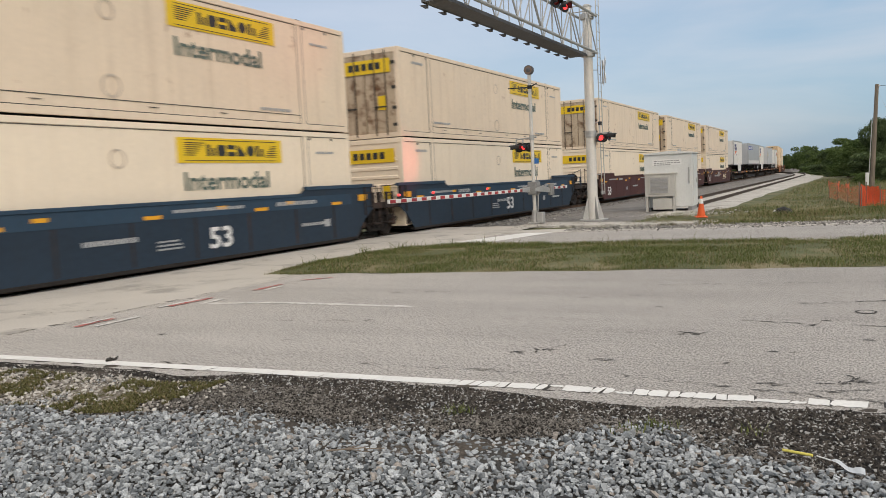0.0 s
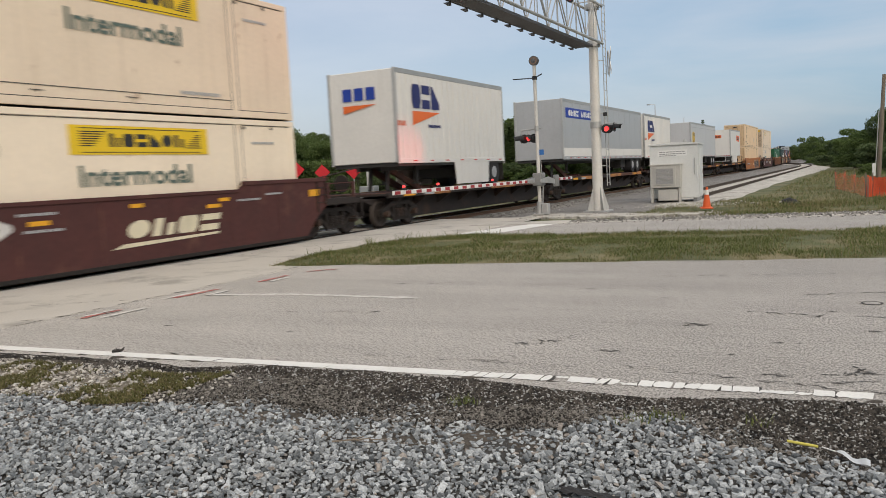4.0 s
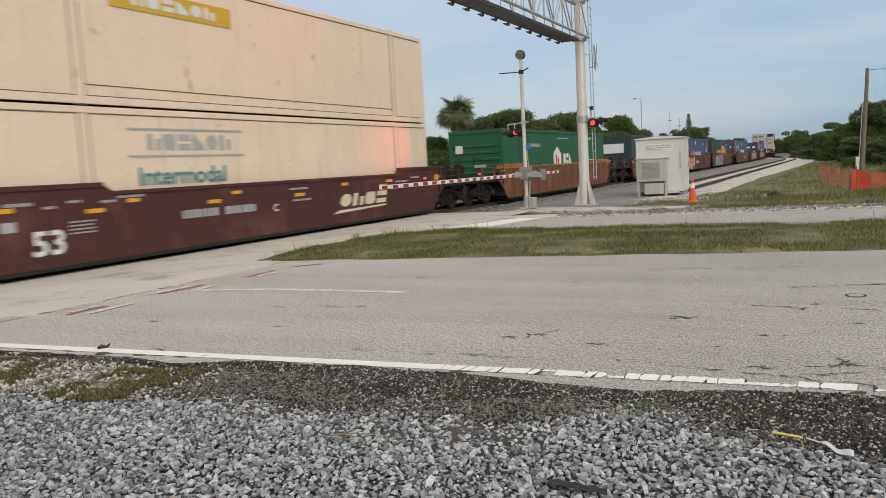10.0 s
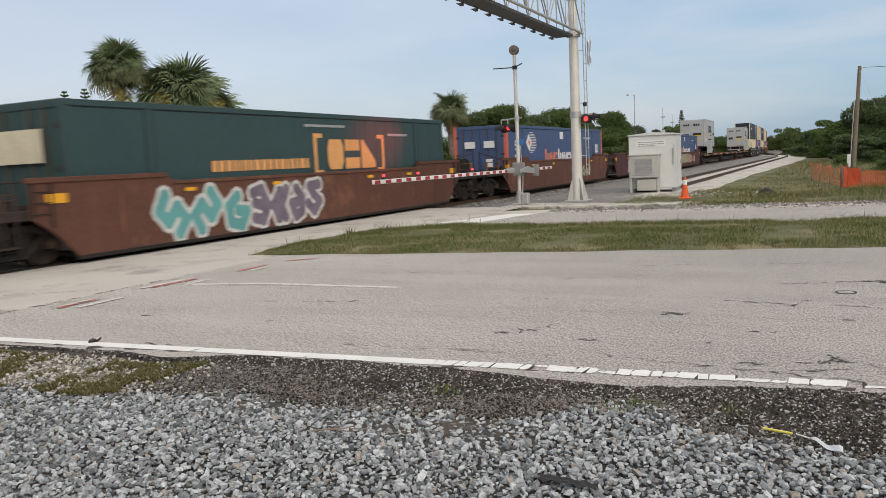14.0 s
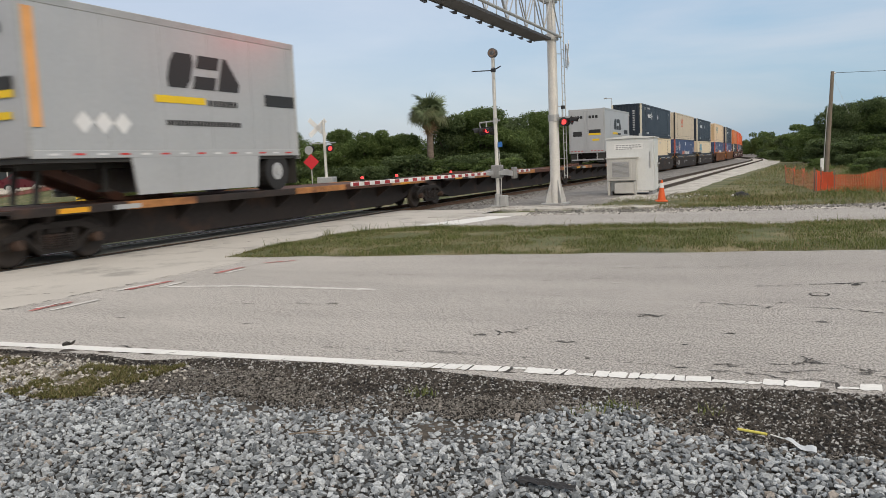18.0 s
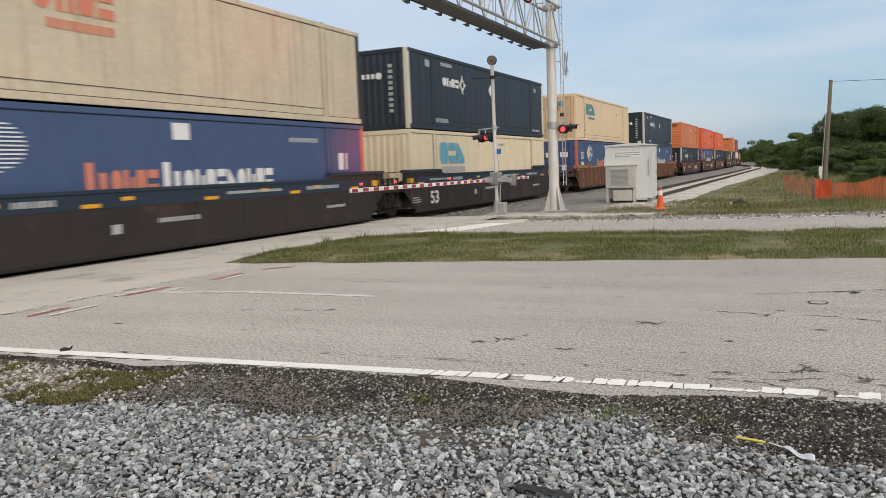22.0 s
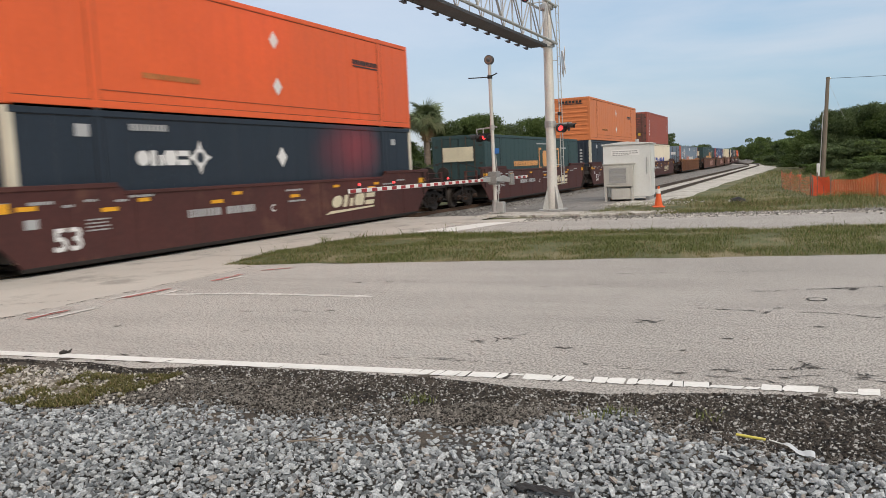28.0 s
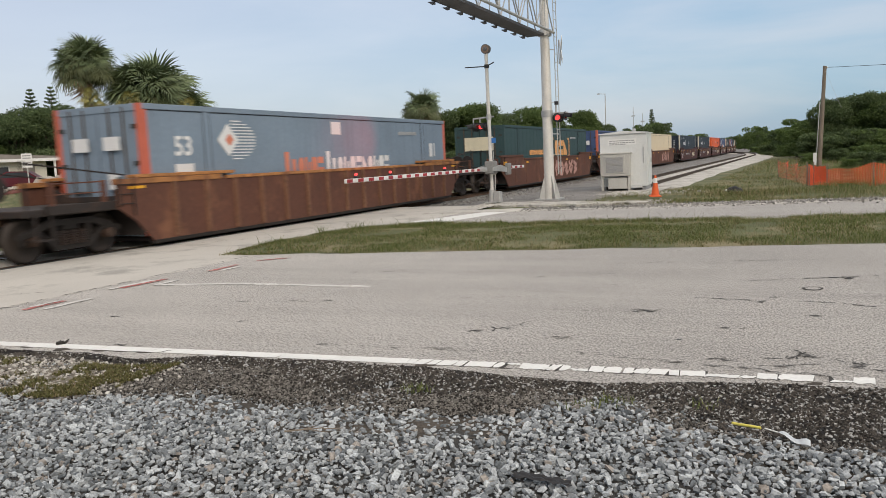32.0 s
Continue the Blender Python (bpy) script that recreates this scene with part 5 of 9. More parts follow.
W_STRUT = mat("rusty_brown_strut", (0.085, 0.038, 0.026), 0.8, var=0.3, scale=2, fine=12, bump=0.2)
W_BROWN_WARM = mat("warm_rusty_brown_paint", (0.165, 0.070, 0.038), 0.8, var=0.25, scale=0.9, fine=9, bump=0.3, streak=0.5, streak_col=(0.07, 0.035, 0.025), second=(0.24, 0.11, 0.055), second_amount=0.25)
W_CAP = mat("rusty_bearing_cap", (0.075, 0.048, 0.036), 0.75, 0.2, var=0.35, scale=4, fine=20, bump=0.2)
W_WHEEL = mat("brown_grey_wheel_steel", (0.050, 0.040, 0.034), 0.7, 0.3, var=0.3, scale=4, fine=20, bump=0.2)
W_RIB = mat("tan_weathered_rib", (0.165, 0.082, 0.048), 0.8, var=0.35, scale=1.5, fine=12, bump=0.3, second=(0.15, 0.07, 0.04), second_amount=0.35)
W_TRUCK = mat("grimy_iron_and_chord_shade", (0.022, 0.018, 0.016), 0.85, 0.1, var=0.3, scale=2, fine=15, bump=0.3)


def slab(parent, x, y0, y1, z0, z1, m, name="marking", label="", t=0.006):
    return part(name, Build().box(x, x + t, y0, y1, z0, z1), m, parent, label)


def glyphs(parent, x, y0, y1, z0, z1, n, m, name="logo_shape", label="", skew=0.0, weight=0.26):
    """A row of plain shapes in place of a maker's lettering: discs, split blocks, bars and wedges."""
    w, h = (y1 - y0) / n, z1 - z0
    b = Build()

    def put(points):
        b.prism([(y + skew * (z - z0), z) for y, z in points], "x", x, x + 0.006)

    for i in range(n):
        a, e = y0 + (i + 0.06) * w, y0 + (i + 0.62 + weight) * w
        mid, hw = (a + e) / 2, (e - a) / 2
        style = (i * 2 + n + 1) % 5
        if style == 0:
            put([(mid + hw * math.cos(q * math.pi / 8), z0 + h / 2 + h / 2 * math.sin(q * math.pi / 8)) for q in range(16)])
        elif style == 1:
            put([(a, z0), (e, z0), (e, z0 + 0.38 * h), (a, z0 + 0.38 * h)])
            put([(a, z0 + 0.62 * h), (e, z0 + 0.62 * h), (e, z1), (a, z1)])
        elif style == 2:
            put([(a, z0), (a + 0.8 * hw, z0), (a + 0.8 * hw, z1), (a, z1)])
            put([(e - 0.7 * hw, z0), (e, z0), (e, z0 + 0.7 * h), (e - 0.7 * hw, z0 + 0.7 * h)])
        elif style == 3:
            put([(a, z0), (e, z0), (e, z0 + 0.25 * h), (a + 0.3 * hw, z1), (a, z1)])
        else:
            put([(a, z0 + 0.25 * h), (a + 0.25 * hw, z0), (e - 0.25 * hw, z0), (e, z0 + 0.25 * h), (e, z0 + 0.75 * h), (e - 0.25 * hw, z1), (a + 0.25 * hw, z1), (a, z0 + 0.75 * h)])
    return part(name, b, m, parent, label)


def bars(parent, x, y0, y1, z0, z1, m, seed=1, name="text_bar"):
    """A line of illegible lettering."""
    r = random.Random(seed)
    b, y = Build(), y0
    while y < y1 - 0.02:
        w = min(r.uniform(0.4, 0.9) * (z1 - z0), y1 - y)
        b.box(x, x + 0.005, y, y + w, z0, z1)
        y += w + 0.25 * (z1 - z0)
    return part(name, b, m, parent)


def stencils(parent, x, at, m, seed, *lines, name="stencil"):
    """Small illegible stencilled lines (from, to, height, letter height) in one part."""
    r = random.Random(seed)
    b = Build()
    for a0, a1, z, tall in lines:
        y = at(a0)
        while y < at(a1) - 0.02:
            w = min(r.uniform(0.4, 0.9) * tall, at(a1) - y)
            b.box(x, x + 0.005, y, y + w, z, z + tall)
            y += w + 0.28 * tall
    return tagged(part(name, b, m, parent), kind="stuff")


def tags(parent, x, at, m, name, wide, tall, *spots):
    """Small plates of one kind at (along, height), each a part."""
    for a, z in spots:
        b = Build()
        b.box(x, x + 0.006, at(a), at(a) + wide, z, z + tall)
        part(name, b, m, parent)


def diamond(parent, x, y, z, r, m, name="placard", stretch=1.0):
    return part(name, Build().prism([(y - r, z), (y, z - r * stretch), (y + r, z), (y, z + r * stretch)], "x", x, x + 0.006), m, parent)


def container(label, body, post, L=16.15, H=2.89, ribs="smooth", end="doors", door=None, marks=None, end_marks=None, rail=None):
    """A freight container: origin at the middle of its base, leading end towards -y."""
    g = thing("container", label, "container", "containers on the train")
    W, h = 1.295, L / 2
    rail = rail or body
    side_in = 0.02
    for sx in (1, -1):
        b = Build()
        prof = [(-h + 0.1, 0.0)]
        if ribs == "smooth":
            k = int((L - 0.4) / 0.61)
            for i in range(k):
                y = -h + 0.4 + i * 0.61
                prof += [(y - 0.02, 0.006), (y - 0.012, 0.0), (y + 0.012, 0.0), (y + 0.02, 0.006)]
            prof[0] = (-h + 0.1, 0.006)
            prof.append((h - 0.1, 0.006))
        else:
            p = 0.278
            k = int((L - 0.3) / p)
            for i in range(k):
                y = -h + 0.15 + (L - 0.3 - k * p) / 2 + i * p
                prof += [(y, 0.0), (y + 0.07, 0.0), (y + 0.105, 0.024), (y + 0.175, 0.024), (y + 0.21, 0.0)]
            prof.append((h - 0.1, 0.0))
        b.sheet([[(sx * (W - 0.004 - d_), y, 0.14) for y, d_ in prof], [(sx * (W - 0.004 - d_), y, H - 0.1) for y, d_ in prof]])
        part("side_panel", b, body, g)
        part("top_rail", Build().box(sx * (W - 0.06), sx * (W + 0.012), -h + 0.08, h - 0.08, H - 0.13, H - 0.004, 0.008), rail, g)
        part("bottom_rail", Build().box(sx * (W - 0.06), sx * (W + 0.014), -h + 0.08, h - 0.08, 0.02, 0.17, 0.008), rail, g)
        if sx > 0:
            # dark strips along the joints: groove shadow and grime in one colour
            joint = Build().box(W - 0.02, W + 0.0015, -h + 0.2, h - 0.2, 0.172, 0.190).box(W - 0.02, W + 0.0012, -h + 0.2, h - 0.2, H - 0.150, H - 0.136)
            if L > 14:
                for y in (-h + 2.1, h - 2.1):
                    joint.box(W - 0.02, W + 0.0025, y - 0.125, y - 0.111, 0.02, H - 0.02).box(W - 0.02, W + 0.0025, y + 0.111, y + 0.125, 0.02, H - 0.02)
                if ribs == "smooth":
                    joint.box(W - 0.02, W + 0.0012, -h + 2.24, h - 2.24, 0.385, 0.402)
            part("panel_joint", joint, C_SEAM_RUST if body in (C_ORANGE, C_AMBER, C_RED) else (C_SEAM if body in (C_JB, C_JB_PALE, C_TAN, C_CREAM, C_PALE) else C_SEAM_DARK), g)
        for e in (-1, 1):
            part("corner_post", Build().box(sx * (W - 0.15), sx * (W + 0.003), e * (h - 0.20), e * h, 0.0, H, 0.012), post, g)
            if L > 14:
                y = e * (L / 2 - 2.1)
                sp = part("stacking_post", Build().box(sx * (W - 0.04), sx * (W + 0.002), y - 0.11, y + 0.11, 0.0, H, 0.006), body, g)
                if sx > 0:
                    part("lift_casting", Build().box(sx * (W - 0.03), sx * (W + 0.008), y - 0.09, y + 0.09, H - 0.10, H + 0.012, 0.01).box(sx * (W - 0.03), sx * (W + 0.008), y - 0.09, y + 0.09, -0.012, 0.09, 0.01), C_DARK, sp)
    part("roof", Build().box(-W + 0.03, W - 0.03, -h + 0.05, h - 0.05, H - 0.05, H - 0.015), body, g)
    part("floor", Build().box(-W + 0.03, W - 0.03, -h + 0.05, h - 0.05, 0.03, 0.1), C_DARK, g)
    for e in (-1, 1):
        part("end_header", Build().box(-W + 0.14, W - 0.14, e * (h - 0.1), e * h, H - 0.16, H, 0.008), rail, g)
        part("end_sill", Build().box(-W + 0.14, W - 0.14, e * (h - 0.1), e * h, 0.0, 0.15, 0.008), rail, g)
        style = end if e < 0 else "plain"
        if style == "doors":
            for sx in (-1, 1):
                dr = part("door", Build().box(sx * 0.015, sx * (W - 0.15), e * (h - 0.06), e * (h - 0.02), 0.15, H - 0.16, 0.008), door or body, g)
                for fx in (0.38, 0.80):
                    part("locking_bar", Build().tube((sx * fx, e * (h + 0.012), 0.06), (sx * fx, e * (h + 0.012), H - 0.06), 0.021, n=6), C_BAR, dr)
                for z in (0.4, 0.95, 1.6, 2.4):
                    part("hinge", Build().box(sx * (W - 0.28), sx * (W - 0.12), e * (h - 0.03), e * (h + 0.006), z - 0.05, z + 0.05), C_DARK, dr)
                part("handle", Build().box(sx * 0.34, sx * 0.84, e * (h + 0.01), e * (h + 0.045), 0.98, 1.02), C_DARK, dr)
        elif style == "louver":
            part("end_panel", Build().box(-W + 0.14, W - 0.14, e * (h - 0.06), e * (h - 0.03), 0.14, H - 0.15), door or body, g)
            for i in range(7):
                z = 0.38 + i * 0.29
                part("end_rib", Build().prism([(e * (h - 0.03), z), (e * (h + 0.0), z + 0.03), (e * (h + 0.0), z + 0.11), (e * (h - 0.03), z + 0.14)], "x", -W + 0.2, W - 0.2), door or body, g)
        elif style == "ribbed":
            part("end_panel", Build().box(-W + 0.14, W - 0.14, e * (h - 0.06), e * (h - 0.035), 0.14, H - 0.15), door or body, g)
            for i in range(8):
                x = -W + 0.28 + i * 0.275
                part("end_rib", Build().prism([(x, e * (h - 0.035)), (x + 0.04, e * (h - 0.002)), (x + 0.13, e * (h - 0.002)), (x + 0.17, e * (h - 0.035))], "z", 0.16, H - 0.18), door or body, g)
        else:
            part("end_panel", Build().box(-W + 0.14, W - 0.14, e * (h - 0.06), e * (h - 0.03), 0.14, H - 0.15), door or body, g)
    if marks:
        marks(g, W + 0.003, lambda a: a - h)
    if end_marks:
        end_marks(g, -h - 0.012)
    return g


def end_slab(parent, y, x0, x1, z0, z1, m, name="marking", label=""):
    return part(name, Build().box(x0, x1, y - 0.006, y, z0, z1), m, parent, label)


# markings of each kind of container; heights run from the container's own base
def marks_jb(top):
    """A yellow panel and a word below it; top is the height of the panel's lower edge."""
    def marks(g, x, at):
        p = slab(g, x, at(9.47), at(13.02), top, top + 0.56, K_YEL, "yellow_panel", "yellow panel with dark lettering shapes")
        glyphs(p, x + 0.006, at(10.35), at(12.35), top + 0.15, top + 0.41, 6, K_BLACK)
        for z in (0.04, 0.50):
            slab(p, x + 0.006, at(9.7), at(12.8), top + z, top + z + 0.014, K_BLACK, "panel_line")
        b = Build()
        for i in range(7):
            b.box(x + 0.006, x + 0.010, at(9.7), at(10.3) - 0.05 * i, top + 0.43 - 0.045 * i, top + 0.45 - 0.045 * i)
            b.box(x + 0.006, x + 0.010, at(12.35) + 0.05 * i, at(12.8), top + 0.13 + 0.045 * i, top + 0.15 + 0.045 * i)
        part("panel_hatching", b, K_BLACK, p)
        part("lettering", letters("Intermodal", 0.56, K_TEXTGREEN, "lettering", width=1.17), K_TEXTGREEN, g, "grey-green lettering").matrix_basis = Matrix.Translation((x + 0.003, at(9.60), top - 0.60))
        for a, z, r in ((7.9, 0.66, 0.24), (7.9, 2.14, 0.2)):
            part("worn_emblem", Build().sheet([[(x + 0.003, at(a) + q * r * math.cos(c * math.pi / 10), z + q * r * math.sin(c * math.pi / 10)) for c in range(21)] for q in (0.8, 1.0)]), K_GHOST, g, "worn round emblem")
        stencils(g, x, at, K_GREY, 3, (0.9, 1.7, 2.42, 0.08), (2.3, 3.6, 0.50, 0.07), (12.35, 13.55, 0.45, 0.07), (14.5, 15.3, 2.30, 0.06))
        tags(g, x, at, C_SEAM, "tie_mark", 0.09, 0.06, (1.0, 2.66), (1.9, 2.66), (14.2, 2.66), (15.2, 2.66))
        tags(g, x, at, C_SEAM, "scuff", 0.24, 0.02, (3.0, 0.29), (4.7, 0.29), (6.1, 0.285), (8.8, 0.29), (10.9, 0.285))
    return marks


def ends_jb(g, y):
    p = end_slab(g, y, -1.0, 1.0, 2.1, 2.55, K_YEL, "yellow_panel", "yellow end panel")
    for i in range(5):
        end_slab(p, y - 0.006, -0.6 + i * 0.26, -0.42 + i * 0.26, 2.22, 2.44, K_BLACK, "logo_shape")
    end_slab(g, y, 0.5, 0.78, 0.9, 1.35, K_YEL, "yellow_tag")


def marks_jb_old(g, x, at):
    p = slab(g, x, at(2.95), at(6.5), 1.98, 2.42, K_GOLD, "yellow_panel", "faded gold panel with pale blocks")
    glyphs(p, x + 0.006, at(3.5), at(6.0), 2.08, 2.34, 6, K_WHITE)


def marks_jb_white(g, x, at):
    slab(g, x, at(3.1), at(6.6), 2.46, 2.50, K_GREY)
    glyphs(g, x, at(3.6), at(6.2), 2.05, 2.38, 6, K_GREY)
    slab(g, x, at(3.1), at(6.6), 1.90, 1.94, K_GREY)
    part("lettering", letters("Intermodal", 0.52, K_TEAL, "lettering", width=1.15), K_TEAL, g, "teal lettering").matrix_basis = Matrix.Translation((x + 0.003, at(3.3), 1.32))


def ends_jb_old(g, y):
    p = end_slab(g, y, -1.0, 1.0, 2.45, 2.75, K_GOLD, "yellow_panel")
    for i in range(6):
        end_slab(p, y - 0.006, -0.7 + i * 0.24, -0.55 + i * 0.24, 2.52, 2.68, K_WHITE, "logo_shape")


def marks_tan(g, x, at):
    diamond(g, x, at(10.2), 0.95, 0.24, K_GREY, stretch=1.2)
    bars(g, x, at(3.2), at(4.2), 2.45, 2.52, K_BLACK, 6)
    bars(g, x, at(0.8), at(1.3), 0.55, 0.66, K_BLACK, 7)
    bars(g, x, at(2.4), at(3.0), 0.35, 0.45, K_BLACK, 8)


def ends_tan(g, y):
    end_slab(g, y - 0.03, -0.15, 0.3, 2.48, 2.62, K_BLACK, "logo_shape")
    part("stain", Build().prism([(-0.7, 0.9), (-0.55, 0.6), (-0.4, 0.9), (-0.55, 1.2)], "y", y - 0.036, y - 0.03), K_BLACK, g)


def marks_green(g, x, at):
    p = part("logo_shape", Build().prism([(at(6.65), 1.18), (at(7.85), 1.18), (at(7.85), 1.75), (at(7.25), 2.12), (at(6.65), 1.75)], "x", x, x + 0.006), K_WHITE, g, "white house-shaped emblem")
    glyphs(p, x + 0.006, at(6.95), at(7.55), 1.25, 1.7, 1, K_RED)
    glyphs(g, x, at(8.2), at(9.6), 1.2, 1.75, 3, K_WHITE)
    bars(g, x, at(3.2), at(4.7), 2.1, 2.25, K_GREY, 9)
    bars(g, x, at(7.3), at(9.2), 2.5, 2.56, K_GREY, 10)
    slab(g, x, at(12.4), at(13.5), 2.5, 2.62, K_GREY)


def ends_green(g, y):
    end_slab(g, y - 0.02, -0.95, -0.6, 1.9, 2.25, K_WHITE, "logo_shape")
    end_slab(g, y - 0.02, -0.1, 0.5, 1.25, 1.38, K_GREY, "text_bar")


def marks_teal(light):
    def marks(g, x, at):
        bars(g, x, at(3.9), at(7.7), 1.38, 1.64, light, 12)
        for a0, s in ((8.05, 1), (11.75, -1)):
            part("bracket", Build().box(x, x + 0.006, at(a0) - 0.07, at(a0) + 0.07, 1.18, 2.32).box(x, x + 0.006, at(a0), at(a0) + s * 0.35, 2.20, 2.32).box(x, x + 0.006, at(a0), at(a0) + s * 0.35, 1.18, 1.30), light, g)
        glyphs(g, x, at(8.6), at(11.3), 1.3, 2.16, 3, light, label="pale block emblem", weight=0.32)
        bars(g, x, at(7.6), at(9.6), 2.5, 2.57, K_GREY, 13)
        bars(g, x, at(12.1), at(13.4), 2.28, 2.36, K_GREY, 14)
    return marks


def ends_patch(m):
    def ends(g, y):
        end_slab(g, y - 0.05, -0.75, 0.75, 1.7, 2.35, m, "patch", "pale repainted patch")
    return ends


def marks_pacer(g, x, at):
    diamond(g, x, at(2.85), 2.10, 0.40, K_WHITE, "logo_shape", 1.0)
    diamond(g, x + 0.006, at(2.90), 2.10, 0.16, K_PINK, "logo_core", 1.0)
    b = Build()
    for i in range(-6, 7):
        reach = 1.02 * math.sqrt(1 - (i / 6.8) ** 2)
        b.box(x + 0.0005, x + 0.0050, at(2.90 + 0.07 * abs(i) * 0.2), at(2.92) + reach, 2.085 + i * 0.078, 2.115 + i * 0.078)
    part("logo_stripe", b, K_WHITE, g, "lens of fine white stripes")
    glyphs(g, x, at(5.15), at(5.75), 1.08, 1.78, 1, K_PINK, label="large salmon red shape", weight=0.30)
    glyphs(g, x, at(5.8), at(7.15), 1.12, 1.62, 4, K_PINK, label="salmon red shapes", weight=0.30)
    glyphs(g, x, at(7.25), at(7.85), 1.08, 1.78, 1, K_WHITE, label="large white shape", weight=0.30)
    glyphs(g, x, at(7.9), at(11.3), 1.12, 1.60, 9, K_WHITE, label="white shapes", weight=0.28)
    slab(g, x, at(7.65), at(8.2), 2.28, 2.66, K_WHITE)
    bars(g, x, at(12.1), at(13.5), 2.30, 2.42, K_GREY, 15)
    part("lettering", letters("53", 0.62, K_WHITE, "lettering"), K_WHITE, g).matrix_basis = Matrix.Translation((x + 0.003, at(0.95), 1.75))
    slab(g, x, at(0.95), at(1.55), 1.05, 1.55, K_WHITE, "plate")
    bars(g, x, at(14.6), at(15.1), 1.5, 2.0, K_WHITE, 16)


def ends_pacer(g, y):
    end_slab(g, y - 0.05, -0.72, -0.22, 1.9, 2.2, K_WHITE, "logo_shape")
    end_slab(g, y - 0.05, 0.22, 0.72, 1.9, 2.2, K_WHITE, "logo_shape")
    end_slab(g, y - 0.05, 0.3, 0.62, 1.05, 1.4, K_WHITE, "plate")


def marks_umax(a0):
    def marks(g, x, at):
        glyphs(g, x, at(a0), at(a0 + 1.65), 1.75, 2.08, 4, K_WHITE, label="white lettering blocks", weight=0.36)
        part("logo_shape", Build().prism([(at(a0 + 2.0) + r * math.cos(t_), 1.92 + r * math.sin(t_)) for t_, r in ((i * math.pi / 8, 0.40 if i % 4 == 0 else 0.22) for i in range(16))], "x", x, x + 0.006), K_WHITE, g, "white star-like emblem")
        part("logo_core", Build().prism([(at(a0 + 2.0) + 0.13 * math.cos(t_), 1.92 + 0.13 * math.sin(t_)) for t_ in (i * math.pi / 5 for i in range(10))], "x", x + 0.006, x + 0.011), C_NAVY, g)
        diamond(g, x, at(8.25), 1.92, 0.22, K_WHITE, stretch=1.25)
        bars(g, x, at(2.9), at(4.0), 2.5, 2.64, K_GREY, 18)
        slab(g, x, at(1.5), at(1.85), 2.35, 2.6, K_GREY)
        bars(g, x, at(2.3), at(3.45), 0.30, 0.46, K_GREY, 19)
        bars(g, x, at(14.2), at(15.4), 0.28, 0.38, K_GREY, 20)
        slab(g, x, at(14.6), at(14.9), 2.3, 2.5, K_GREY)
    return marks


def ends_umax(g, y):
    for i in range(4):
        end_slab(g, y - 0.05, -0.75 + i * 0.2, -0.62 + i * 0.2, 1.85, 2.02, K_WHITE, "logo_shape")
    part("logo_shape", Build().prism([(0.16 + 0.13 * math.cos(t_), 1.93 + 0.13 * math.sin(t_)) for t_ in (i * math.pi / 4 for i in range(8))], "y", y - 0.056, y - 0.05), K_WHITE, g)
    b = Build()
    for i in range(9):
        b.box(0.55, 0.72, y - 0.056, y - 0.05, 0.6 + i * 0.2, 0.72 + i * 0.2)
    part("text_bar", b, K_GREY, g)


def marks_cream(g, x, at):
    glyphs(g, x, at(2.5), at(5.0), 1.62, 2.45, 3, K_SKY, label="worn sky blue lettering blocks", weight=0.34)
    slab(g, x, at(2.7), at(5.0), 1.28, 1.5, K_GREY)
    bars(g, x, at(9), at(9.9), 2.4, 2.5, K_GREY, 21)


def marks_tan_teal(g, x, at):
    glyphs(g, x, at(2.4), at(4.8), 1.7, 2.4, 3, K_TEAL, label="teal lettering blocks", weight=0.34)
    bars(g, x, at(3.0), at(4.7), 1.42, 1.54, K_TEAL, 22)
    slab(g, x, at(11.5), at(11.7), 2.0, 2.1, K_BLACK)


def ends_tan_teal(g, y):
    for i in range(3):
        end_slab(g, y - 0.02, -0.55 + i * 0.36, -0.27 + i * 0.36, 2.15, 2.45, K_TEAL, "logo_shape")


def marks_pale(g, x, at):
    glyphs(g, x, at(4.3), at(6.3), 1.75, 2.3, 4, K_PINK, label="faded reddish lettering blocks", weight=0.25)
    bars(g, x, at(4.6), at(6.2), 1.42, 1.6, K_PINK, 24)


def marks_orange(g, x, at):
    bars(g, x, at(12.3), at(13.9), 1.92, 2.06, K_BLACK, 25)
    slab(g, x, at(12.3), at(13.9), 1.84, 1.88, K_BLACK)
    diamond(g, x, at(8.2), 2.12, 0.2, K_WHITE, stretch=1.2)
    diamond(g, x, at(8.25), 0.9, 0.2, K_WHITE, stretch=1.2)
    bars(g, x, at(3.4), at(5.2), 0.72, 0.84, W_RUSTEDGE, 26)
    slab(g, x + 0.001, at(0.3), at(15.8), 0.075, 0.095, W_RUSTEDGE, "rub_line")


def ends_orange(g, y):
    for i in range(7):
        end_slab(g, y - 0.01, -0.85 + i * 0.24, -0.68 + i * 0.24, 2.52, 2.68, K_BLACK, "logo_shape")
    end_slab(g, y - 0.01, -0.85, 0.8, 2.44, 2.48, K_BLACK, "text_bar")


def marks_red(g, x, at):
    b = Build()
    for i in range(5):
        b.box(x, x + 0.006, at(0.82), at(1.06), 0.75 + i * 0.3, 0.96 + i * 0.3)
    part("text_bar", b, K_WHITE, g)
    b = Build()
    for i in range(2):
        b.box(x, x + 0.006, at(11.2), at(11.4), 1.3 + i * 0.4, 1.55 + i * 0.4)
    part("text_bar", b, K_GREY, g)


def ends_red(g, y):
    end_slab(g, y - 0.04, 0.45, 0.66, 0.75, 1.0, K_GOLD, "plate")
    for i in range(6):
        end_slab(g, y - 0.04, 0.22, 0.45 + 0.1 * (i % 3), 1.5 + i * 0.16, 1.56 + i * 0.16, C_RED, "text_bar")


